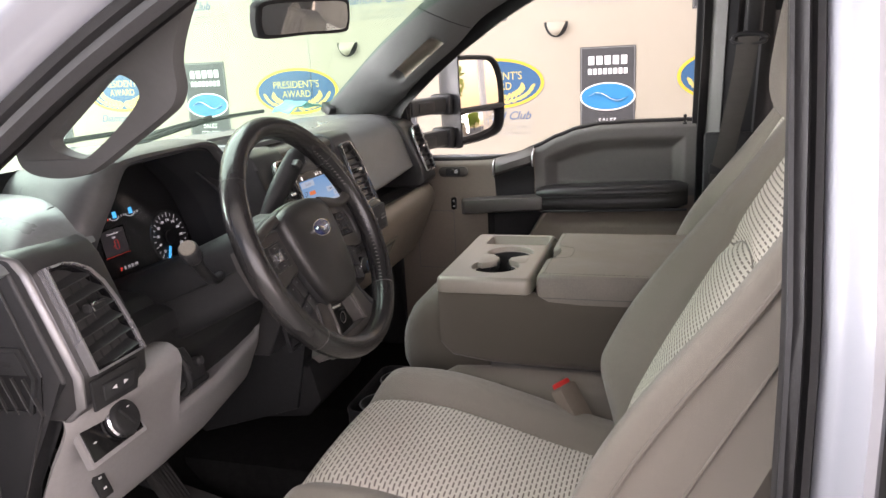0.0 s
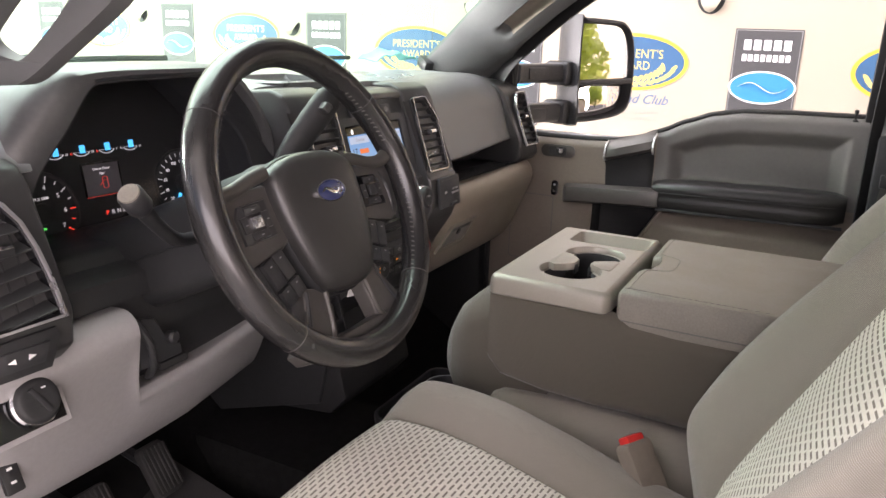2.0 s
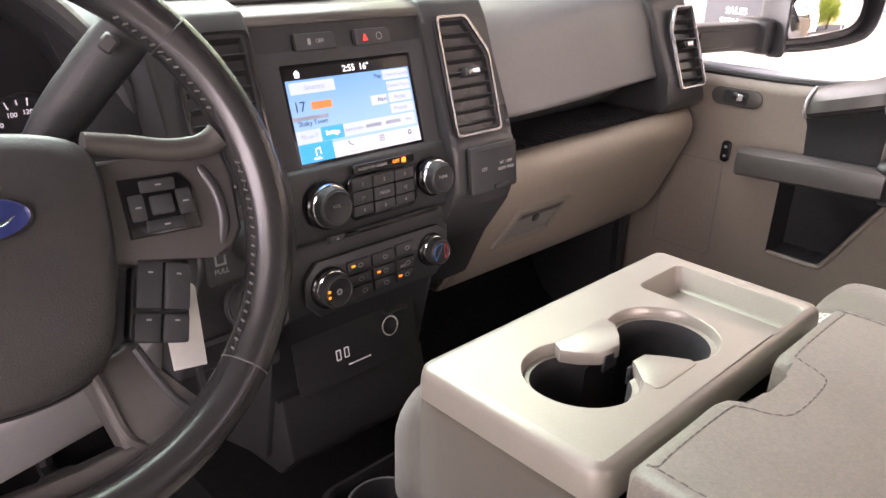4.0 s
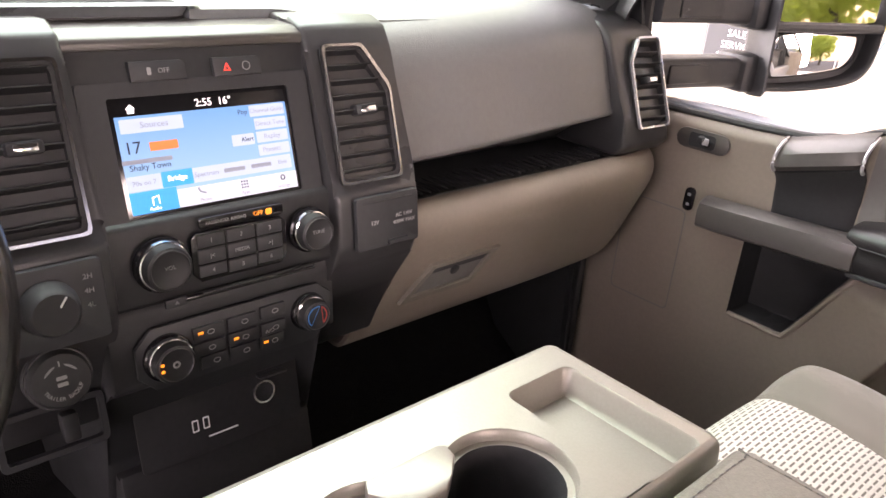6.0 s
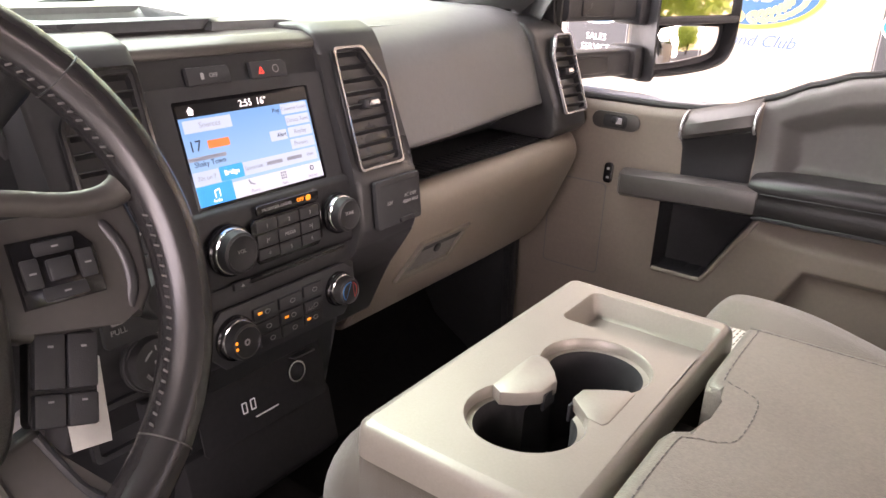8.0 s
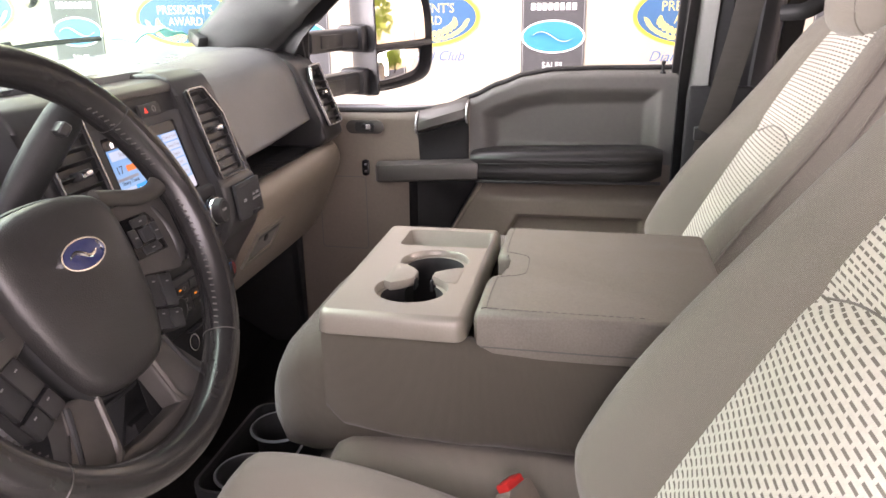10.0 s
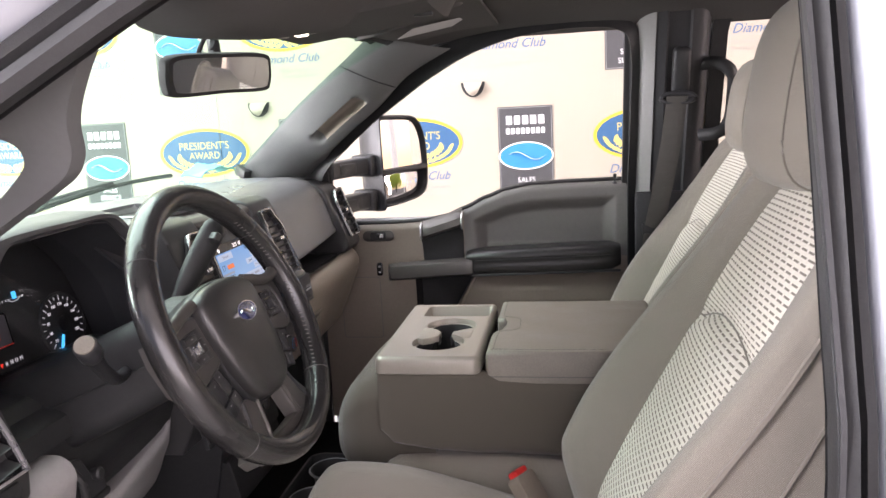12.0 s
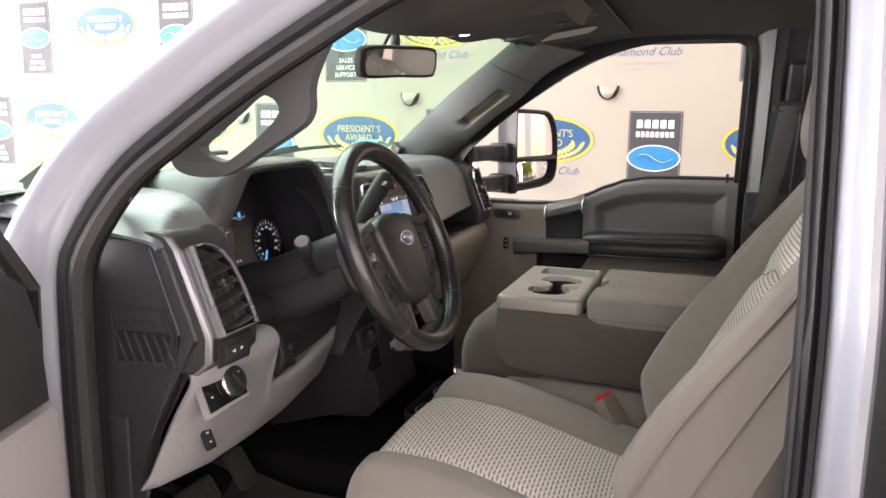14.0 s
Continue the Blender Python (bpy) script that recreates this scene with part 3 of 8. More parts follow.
part("door_frame", thicken(sheet(frame_rows(-1, [(0.052, 0.012), (0.062, 0.03), (0.072, 0.036), (0.082, 0.042), (0.092, 0.056), (0.108, 0.064), (0.126, 0.06), (0.14, 0.045), (0.148, 0.01)])), 0.004), M_PAINT, truck, "glossy white door frame")
part("door_seal", sheet(frame_rows(-1, [(0.0, 0.0), (-0.004, 0.008), (-0.002, 0.022), (0.01, 0.03), (0.022, 0.026), (0.026, 0.014), (0.03, 0.012), (0.036, 0.02), (0.048, 0.022), (0.055, 0.012), (0.056, -0.01), (0.0, -0.01)]), closed=False), M_SEAL, truck, "black ribbed rubber door seal")
part("passenger_frame", thicken(sheet(frame_rows(1, [(-0.012, -0.03), (0.02, -0.01), (0.06, 0.03), (0.1, 0.06), (0.14, 0.045)])), 0.004), M_BLACK, truck)

# fender, cowl and bonnet beyond the windscreen
rows = []
for i in range(13):
    u = i / 12
    x = -0.50 - 1.25 * u
    crown = 0.035 * math.sin(u * 2.2)
    rows.append([(x, y, 1.285 - 0.06 * u + crown + 0.02 * math.cos(y * 1.4) - 0.10 * max(abs(y) - 0.82, 0) * 6) for y in [-1.0 + 2.0 * k / 20 for k in range(21)]])
part("bonnet", thicken(sheet(rows), 0.004), M_PAINT, truck, "white bonnet")
part("fender", thicken(sheet([[(-0.42 - 1.3 * u, -0.93 - 0.02 * math.sin(3 * u), z) for z in (0.5, 0.7, 0.9, 1.1, 1.2, 1.25)] for u in [i / 8 for i in range(9)]]), 0.005), M_PAINT, truck, "white front fender")
part("cowl", box((0.2, 1.5, 0.03), T(-0.72, 0, 1.318), 0.01), M_BLACK, truck, "black plastic cowl")

# roof skin, headlining, floor pan, firewall, rear wall
part("roof", thicken(sheet([[(x, y, 1.80 + 0.03 * math.cos(y * 1.5) - 0.35 * max(-0.02 - x, 0) ** 1.2) for y in [-0.74 + 1.48 * k / 12 for k in range(13)]] for x in [-0.1 + 2.1 * i / 14 for i in range(15)]]), 0.01), M_PAINT, truck)
rows = []
for i in range(22):
    x = -0.055 + 2.05 * i / 21
    row = []
    for k in range(25):
        y = -0.70 + 1.40 * k / 24
        edge = max(abs(y) - 0.52, 0) / 0.18
        row.append((x, y, 1.775 - 0.05 * edge ** 2.2 - 0.055 * max(0, 1 - (x + 0.055) / 0.16) ** 1.6))
    rows.append(row)
part("headlining", thicken(sheet(rows), 0.006), M_HEAD, truck, "grey felt headlining")
part("floor_pan", box((2.4, 1.66, 0.06), T(0.65, 0, 0.53), 0.01), M_CARPET, truck, "black carpeted floor")
part("firewall", thicken(sheet([[(-0.42, y, 0.54), (-0.55, y, 0.62), (-0.66, y, 0.8), (-0.68, y, 1.25)] for y in (-0.85, -0.4, 0, 0.4, 0.85)]), 0.01), M_CARPET, truck, "black carpeted toe board")
part("tunnel", thicken(sheet([[(x, -0.2, 0.55), (x, -0.15, 0.64), (x, -0.05, 0.67), (x, 0.05, 0.67), (x, 0.15, 0.64), (x, 0.2, 0.55)] for x in (-0.6, -0.3, 0.0, 0.4)]), 0.008), M_CARPET, truck)
part("rear_wall", box((0.06, 1.6, 0.85), T(2.0, 0, 0.95), 0.01), M_TRIM, truck)
part("sill", box((1.0, 0.12, 0.08), T(0.14, -0.86, 0.58), 0.015), M_BLACK, truck, "black sill plate")
part("kick_panel", box((0.34, 0.02, 0.5), T(-0.5, -0.8, 0.76), 0.006), M_BLACK, truck)
part("kick_panel", box((0.34, 0.02, 0.5), T(-0.5, 0.84, 0.76), 0.006), M_BLACK, truck)

# windscreen with black edge band, rear screen
def screen_point(u, v):
    """u across -1..1, v from the foot 0 to the head 1."""
    x0, z0, x1, z1 = -0.68, 1.345, -0.045, 1.738
    w = 0.83 * (1 - v) + 0.60 * v
    bow = 0.10 * (u * u) * (1 - 0.4 * v)
    return Vector((x0 + (x1 - x0) * v + bow, u * w, z0 + (z1 - z0) * v + 0.035 * math.sin(math.pi * v) - 0.02 * u * u * v))


g = part("windscreen", thicken(sheet([[screen_point(-1 + i / 8, v / 10) for i in range(17)] for v in range(11)]), 0.004), M_WINDSHIELD, truck, "faintly green curved windscreen")
g.visible_shadow = False
part("screen_band", thicken(sheet([[screen_point(-1 + i / 8, v) + Vector((0.002, 0, -0.004)) for i in range(17)] for v in (0.97, 1.0)]), 0.002), M_GLOSS, g)
part("screen_band", thicken(sheet([[screen_point(-1 + i / 8, v) + Vector((0.002, 0, -0.004)) for i in range(17)] for v in (0.0, 0.03)]), 0.002), M_GLOSS, g)

# scattered raindrops on the glass
rnd = random.Random(5)
verts, faces = [], []
for i in range(190):
    u, v = rnd.uniform(-0.85, 0.75), rnd.uniform(0.12, 0.95)
    c = screen_point(u, v)
    a = (screen_point(u + 0.01, v) - c).normalized()
    b = (screen_point(u, v + 0.01) - c).normalized()
    n = a.cross(b).normalized()
    n = n if n.z > 0 else -n
    r = rnd.uniform(0.0009, 0.0024)
    k = len(verts)
    verts += [c + n * 0.0045 + (a * math.cos(q) + b * math.sin(q) * rnd.uniform(0.8, 1.5)) * r for q in [2 * math.pi * w / 8 for w in range(8)]] + [c + n * (0.0045 + r * 0.5)]
    faces += [(k + w, k + (w + 1) % 8, k + 8) for w in range(8)]
me = bpy.data.meshes.new("raindrops")
me.from_pydata(verts, [], faces)
me.materials.append(M_DROP)
drops = new("raindrops", me)
drops.parent = g
drops["label"] = "small raindrops"

# front pillars inside: a curved trim with a long grab handle
def pillar_trim(s):
    inner, outer, mid = [], [], []
    foot_i, head_i = Vector((-0.56, s * 0.775, 1.375)), Vector((-0.045, s * 0.545, 1.735))
    foot_o, head_o = Vector((-0.30, s * 0.815, 1.36)), Vector((0.12, s * 0.665, 1.69))
    rows = []
    for i in range(17):
        v = i / 16
        a, b = foot_i.lerp(head_i, v), foot_o.lerp(head_o, v)
        b = b + Vector((-0.10 * math.sin(math.pi * v), 0, 0.045 * math.sin(math.pi * v)))
        a = a + Vector((0.01 * math.sin(math.pi * v), 0, 0.025 * math.sin(math.pi * v)))
        row = []
        for k in range(9):
            u = k / 8
            p = a.lerp(b, u)
            p += Vector((0.018, -s * 0.042, -0.012)) * math.sin(math.pi * u)
            row.append(p)
        rows.append(row)
    t = thing("pillar_trim", (-0.3, s * 0.72, 1.37), "light grey moulded windscreen pillar trim with grab handle", "trim", "windscreen pillar trims")
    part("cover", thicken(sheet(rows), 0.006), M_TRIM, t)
    return t


pt_r = thing("pillar_trim", (-0.3, 0.72, 1.37), "light grey moulded windscreen pillar trim with grab handle", "trim", "windscreen pillar trims")
edge_in = spline([(-0.56, 0.775, 1.375), (-0.45, 0.735, 1.463), (-0.365, 0.69, 1.524), (-0.29, 0.655, 1.578), (-0.2, 0.615, 1.636), (-0.12, 0.58, 1.688), (-0.045, 0.545, 1.737)], 10)
edge_out = spline([(-0.37, 0.80, 1.365), (-0.29, 0.765, 1.415), (-0.228, 0.705, 1.447), (-0.148, 0.692, 1.505), (-0.068, 0.69, 1.564), (0.015, 0.68, 1.638), (0.14, 0.655, 1.70)], 10)
edge_back = spline([(-0.35, 0.84, 1.345), (-0.30, 0.835, 1.39), (-0.262, 0.80, 1.44), (-0.195, 0.775, 1.50), (-0.125, 0.752, 1.566), (-0.03, 0.73, 1.632), (0.10, 0.705, 1.70)], 10)
rows, sunk = [], set()
for i, (a, c, b) in enumerate(zip(edge_in, edge_out, edge_back)):
    v = i / (len(edge_in) - 1) * 6
    row = []
    for k in range(29):
        u = k / 22
        if u <= 1:
            p = a.lerp(c, u) + Vector((0.012, -0.026, -0.010)) * math.sin(math.pi * min(u * 0.9, 1)) ** 0.8
            q = smooth(0.0, 0.34, min(v - 2.05, 4.0 - v)) * smooth(0.0, 0.07, min(u - 0.50, 0.78 - u))
            p += Vector((-0.012, 0.032, 0.018)) * q
            if q > 0.45:
                sunk.add((i, k))
        else:
            w = (k - 22) / 6
            p = c.lerp(b, w) + Vector((0.006, 0, -0.006)) * math.sin(math.pi * w)
        row.append(p)
    rows.append(row)
deep = lambda i, j: (i, j) in sunk
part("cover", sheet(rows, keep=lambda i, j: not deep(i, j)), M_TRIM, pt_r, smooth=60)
part("handle_recess", sheet(rows, keep=deep), M_DOOR, pt_r, "shaded recess behind the moulded handle", smooth=60)
part("cover_seam", tube([rows[46][k] + Vector((0, -0.001, -0.001)) for k in range(0, 27)], 0.0012, 5), M_CHAR, pt_r)
part("sensor_pad", box((0.035, 0.03, 0.05), axes((-0.525, 0.765, 1.385), (0.5, 0.8, 0), (0.5, 0, 0.9)), 0.004), M_CHAR, pt_r)
pt_l = pillar_trim(-1)
def plate_with_hole(outer, hole, y_front, y_back, bevel):
    """An upright plate (x, z) with one hole; y_front and y_back give its faces by (x, z)."""
    bm = fresh()
    loops = [[(v.x, v.z) for v in spline([(x, 0, z) for x, z in lp], 4, True)] for lp in (outer, hole)]
    flat = [p for lp in loops for p in lp]
    fr = [bm.verts.new((x, y_front(x, z), z)) for x, z in flat]
    bk = [bm.verts.new((x, y_back(x, z), z)) for x, z in flat]
    for tri in tessellate_polygon([[Vector((x, z, 0)) for x, z in lp] for lp in loops]):
        bm.faces.new([fr[k] for k in tri])
        bm.faces.new([bk[k] for k in tri[::-1]])
    k = 0
    rim_edges = []
    for lp in loops:
        n = len(lp)
        for i in range(n):
            p, q = k + i, k + (i + 1) % n
            f = bm.faces.new((fr[p], fr[q], bk[q], bk[p]))
            rim_edges += [e for e in f.edges if e.verts[0] in fr and e.verts[1] in fr]
        k += n
    bmesh.ops.recalc_face_normals(bm, faces=bm.faces)
    bmesh.ops.bevel(bm, geom=list(set(rim_edges)), offset=bevel, segments=3, profile=0.5, affect="EDGES", clamp_overlap=True)
    return bm


plate_out = [(-0.318, 1.398), (-0.296, 1.388), (-0.262, 1.386), (-0.225, 1.395), (-0.16, 1.432), (-0.11, 1.461), (-0.084, 1.480), (-0.073, 1.505), (-0.069, 1.53), (-0.058, 1.556), (-0.03, 1.60), (0.02, 1.665), (0.05, 1.72),
             (-0.06, 1.65), (-0.16, 1.575), (-0.25, 1.505), (-0.30, 1.458), (-0.322, 1.42)]
plate_hole = [(-0.268, 1.437), (-0.261, 1.423), (-0.238, 1.414), (-0.220, 1.418), (-0.17, 1.452), (-0.135, 1.481), (-0.124, 1.497), (-0.128, 1.513), (-0.145, 1.521), (-0.163, 1.517), (-0.205, 1.486), (-0.25, 1.453)]
lean = lambda x, z: -0.666 - 0.35 * max(z - 1.41 - 0.62 * (x + 0.25), -0.02)
part("grab_handle", plate_with_hole(plate_out, plate_hole, lean, lambda x, z: lean(x, z) + 0.024, 0.008), M_TRIM, pt_l, "wide moulded grab handle", smooth=60)

# centre pillars with trims
def b_pillar(s):
    t = thing("centre_pillar", (0.74, s * 0.8, 0.6), "grey moulded centre pillar trim of the cab", "pillar", "centre pillars")
    rows = []
    for z in (0.6, 0.9, 1.15, 1.3, 1.45, 1.6, 1.7, 1.755):
        y = side_y(z, s)
        low = 0.10 * max(1.3 - z, 0)
        rows.append([(x + (low if x > 0.78 else 0), y - s * d, z) for x, d in ((0.624, -0.03), (0.627, -0.004), (0.636, 0.014), (0.652, 0.027), (0.674, 0.037), (0.700, 0.044), (0.705, 0.036), (0.757, 0.036), (0.762, 0.045), (0.785, 0.041), (0.802, 0.028), (0.812, 0.006), (0.815, -0.03))])
    # far pillar: lit front edge coloured light, shaded rest coloured dark
    part("front_edge", thicken(sheet([r[:5] for r in rows]), 0.004), M_POST_LIT if s > 0 else M_CHAR, t, "rounded pillar edge coloured light where it is lit" if s > 0 else "")
    part("cover", thicken(sheet([r[4:] for r in rows]), 0.004), M_CHAR, t)
    return t


bp_r = b_pillar(1)
part("lower_cover", box((0.23, 0.03, 0.47), T(0.745, 0.795, 1.045), 0.01), M_BLACK, bp_r, "black lower pillar cover")
part("rear_grab_handle", tube(spline([(0.79, 0.70, 1.618), (0.83, 0.672, 1.618), (0.862, 0.668, 1.59), (0.866, 0.69, 1.53), (0.862, 0.705, 1.465), (0.835, 0.71, 1.44), (0.795, 0.735, 1.435)], 4), 0.013, 10, flat=(1.0, 1.3)), M_BLACK, bp_r, "black rear grab handle")
b_pillar(-1)

# rear passenger-side door seen past the seats
rd = thing("rear_door", (1.3, 0.85, 0.6), "grey rear cab door with window frame", "door")
part("panel", box((0.95, 0.05, 0.75), T(1.36, 0.88, 0.93), 0.02), M_DOOR, rd)
outer = [(x, z) for x, z in rrect(0.985, 0.545, 0.09, 1.3095, 1.528)]
inner = [(x, z) for x, z in rrect(0.905, 0.475, 0.07, 1.3095, 1.528)]
mm = Matrix(((1, 0, 0, 0), (0, -0.37, 1, 0.73 + 0.37 * 1.6), (0, 1, 0, 0), (0, 0, 0, 1)))
part("window_frame", ring(outer, inner, 0.04, mm, 0, 0.004), M_BLACK, rd)
gl = part("pane", poly(inner, 0.004, mm @ T(0, 0, 0.02)), M_CLEAR, rd)
gl.visible_shadow = False
rdl = thing("rear_door", (1.3, -0.85, 0.6), "white rear cab door, closed", "door")
part("panel", box((1.08, 0.08, 0.75), T(1.29, -0.89, 0.93), 0.02), M_PAINT, rdl)
part("inner_trim", box((1.06, 0.03, 0.73), T(1.28, -0.835, 0.93), 0.01), M_CHAR, rdl, "dark inner door trim")
mm2 = Matrix(((1, 0, 0, 0), (0, 0.37, -1, -0.73 - 0.37 * 1.6), (0, 1, 0, 0), (0, 0, 0, 1)))
part("window_frame", ring(outer, inner, 0.04, mm2, 0, 0.004), M_BLACK, rdl)
gl = part("pane", poly(inner, 0.004, mm2 @ T(0, 0, 0.02)), M_CLEAR, rdl)
gl.visible_shadow = False

# the open driver's door, swung forward
dd = thing("driver_door", (-0.42, -0.98, 0.45), "open white driver's door with grey inner trim", "door")
mdoor = axes((-0.425, -0.945, 0.45), (-0.30, 0.954, 0), (0, 0, 1))
part("door_shell", poly([(-1.02, 0), (0.0, 0), (0.0, 0.80), (-1.02, 0.86)], 0.06, mdoor, 0.012), M_PAINT, dd)
part("edge_seal", tube([mdoor @ Vector(p) for p in ((-0.03, 0.05, 0.07), (-0.03, 0.8, 0.07), (-0.16, 0.98, 0.05), (-0.5, 1.22, 0.03))], 0.014, 8), M_SEAL, dd)
part("upper_trim", poly([(-0.98, 0.645), (-0.05, 0.645), (-0.06, 0.75), (-0.085, 0.82), (-0.17, 0.87), (-0.98, 0.87)], 0.075, mdoor @ T(0, 0, 0.03), 0.015), M_CHAR, dd, "dark upper door trim")
part("lower_trim", poly([(-0.98, 0.04), (-0.01, 0.04), (-0.01, 0.60), (-0.03, 0.64), (-0.98, 0.64)], 0.10, mdoor @ T(0, 0, 0.002), 0.025), M_GREY, dd, "light grey lower door trim")
part("window_frame", tube([mdoor @ Vector(p) for p in ((-0.03, 0.8, 0.03), (-0.18, 1.0, 0.02), (-0.52, 1.26, 0.0), (-0.8, 1.3, 0.0), (-0.98, 1.28, 0), (-1.0, 0.86, 0.02))], 0.02, 8), M_PAINT, dd)

# wipers lie on the screen's foot
for y0, y1 in ((0.02, 0.55), (-0.62, -0.08)):
    w = thing("wiper", (-0.70, y0, 1.34), "black windscreen wiper lying parked", "wiper", "windscreen wipers")
    b0, b1 = Vector((-0.70, y0, 1.358)), Vector((-0.645, y1, 1.397))
    part("blade", tube([b0.lerp(b1, k / 6) + Vector((0, 0, 0.012 * math.sin(k / 6 * math.pi))) for k in range(7)], 0.006, 6), M_BLACK, w)
    part("arm", tube([(-0.74, y0 + 0.02, 1.345), (-0.72, y0 + 0.12, 1.374), b0.lerp(b1, 0.55) + Vector((0, 0, 0.02))], [0.012, 0.009, 0.006], 8), M_BLACK, w)
cl = thing("cleaning_cloth", (-0.60, 0.62, 1.40), "small turquoise cloth lying on the dash", "cloth")
part("fold", thicken(sheet([[(-0.60 + 0.06 * u, 0.52 + 0.22 * v, 1.395 + 0.028 * math.sin(3.1 * v) * (1 - 0.4 * u) + 0.004 * math.sin(17 * v + 5 * u)) for v in [k / 9 for k in range(10)]] for u in [k / 5 for k in range(6)]]), 0.003), mat("turquoise_cloth", (0.2, 0.55, 0.6), 0.9, var=0.15, var_scale=30, grain=0.5), cl)

# ---- dashboard ----
dash = thing("dashboard", (-0.35, 0, 0.85), "charcoal and light grey moulded pickup dashboard", "dashboard")

# padded top from the screen's foot to the driver's and passenger's sides
BIN = (-0.440, -0.300, -0.165, 0.030)
rows = []
for i in range(61):
    x = -0.665 + 0.365 * i / 60
    u = i / 60
    fall, flat = math.sin(math.pi * min(u * 1.05, 1)), math.sin(math.pi * u * 0.9) ** 0.4
    rows.append([(x, y, 1.352 + 0.024 * (fall + (flat - fall) * smooth(0.24, 0.12, y) * smooth(-0.30, -0.20, y)) - 0.012 * (abs(y) / 0.8) ** 4 - 0.065 * smooth(-0.66, -0.80, y) * smooth(-0.62, -0.46, x)) for y in [-0.785 + 1.625 * k / 168 for k in range(169)]])
open_bin = lambda i, j: BIN[0] < rows[i][j][0] < BIN[1] - 0.006 and BIN[2] < rows[i][j][1] < BIN[3] - 0.01
in_hood = lambda i, j: rows[i][j][0] > -0.435 and -0.665 < rows[i][j][1] < -0.238
part("top_pad", thicken(sheet(rows, keep=lambda i, j: not open_bin(i, j) and not in_hood(i, j)), 0.012), M_DASH, dash, "soft charcoal top pad", smooth=60)

# passenger panel that rolls over the top and hangs above the shelf
prof_a = [(-0.42, 1.372), (-0.35, 1.370), (-0.30, 1.352), (-0.272, 1.318), (-0.258, 1.27), (-0.246, 1.222), (-0.243, 1.204), (-0.262, 1.198)]
prof_b = [(-0.46, 1.366), (-0.39, 1.364), (-0.335, 1.345), (-0.305, 1.312), (-0.285, 1.265), (-0.268, 1.22), (-0.262, 1.203), (-0.28, 1.197)]
part("upper_panel", thicken(sheet(skin_y([(0.225, [(x + 0.036 - 0.02 * (z - 1.2) / 0.17, z - 0.012) for x, z in prof_a]), (0.4, [(x + 0.034 - 0.02 * (z - 1.2) / 0.17, z - 0.008) for x, z in prof_a]), (0.6, [(x + 0.02, z - 0.003) for x, z in prof_a]), (0.75, [(x + 0.024, z) for x, z in prof_b])], 5, smooth_profile=4)), 0.006), M_PANEL, dash, "dark grained upper glovebox panel")
# shelf beneath it
part("shelf_back", extrude_xz([(-0.37, 1.13), (-0.36, 1.13), (-0.27, 1.2), (-0.29, 1.21)], 0.225, 0.80), M_DASH, dash)
sh = part("shelf", extrude_xz([(-0.37, 1.112), (-0.236, 1.112), (-0.230, 1.120), (-0.236, 1.128), (-0.37, 1.132)], 0.225, 0.80, 0.002), M_BLACK, dash, "open black storage shelf")
for k in range(34):
    part("rib", box((0.055, 0.004, 0.004), T(-0.268, 0.255 + k * 0.015, 1.131), 0.001, 1), M_BLACK, sh)
part("shelf_edge", tube([(-0.234, 0.24, 1.128), (-0.23, 0.5, 1.128), (-0.23, 0.8, 1.124)], 0.003, 8), M_DASH, sh)

# light grey lower dash with the glovebox
low = [(-0.30, 1.108), (-0.236, 1.122), (-0.222, 1.134), (-0.200, 1.132), (-0.185, 1.113), (-0.184, 1.085), (-0.202, 1.04), (-0.225, 0.985), (-0.25, 0.935), (-0.275, 0.915), (-0.33, 0.92)]
part("lower_panel", thicken(sheet(skin_y([(0.20, low), (0.4, low), (0.62, low), (0.78, [(x - 0.008, z) for x, z in low]), (0.835, [(x - 0.03, z) for x, z in low])], 5, smooth_profile=4)), 0.006), M_DOOR, dash, "light grey lower dash with glovebox")
mg = axes((-0.2055, 0.352, 1.027), (0, 1, 0), (0.36, 0, 0.93))
ho = [(-0.088, -0.042), (0.045, -0.042), (0.078, 0.022), (-0.05, 0.022)]
hi = [(-0.072, -0.032), (0.040, -0.032), (0.064, 0.015), (-0.044, 0.015)]
gh = part("glovebox_handle", ring(ho, hi, 0.006, mg, -0.001, 0.0015), M_VINYL, dash, "light grey recessed glovebox handle")
# darker paddle and a dark sheet paint the shade inside the handle
part("paddle", poly([(-0.071, -0.031), (0.040, -0.031), (0.055, 0.002), (-0.056, 0.002)], 0.005, mg @ T(0, 0, -0.003), 0.001), M_SCOOP, gh)
part("cavity_shade", poly([(-0.055, 0.003), (0.055, 0.003), (0.063, 0.014), (-0.045, 0.014)], 0.002, mg @ T(0, 0, 0.0)), M_CHAR, gh)
part("lock", lathe([(0.008, 0), (0.008, 0.004), (0.006, 0.005), (0, 0.004)], mg @ T(0.0, -0.002, 0.0), 18), M_BLACK, gh)

# centre stack block
stack = [(-0.62, 1.30), (-0.34, 1.352), (-0.25, 1.352), (-0.238, 1.346), (-0.205, 1.23), (-0.195, 1.195), (-0.177, 1.19), (-0.170, 1.11), (-0.182, 1.104), (-0.177, 1.095), (-0.171, 1.024), (-0.180, 1.012), (-0.208, 0.996),
         (-0.225, 0.9), (-0.25, 0.78), (-0.5, 0.70), (-0.62, 0.8)]
part("centre_fascia", extrude_xz(stack, -0.128, 0.128, 0.004), M_BLACK, dash, "black centre stack")
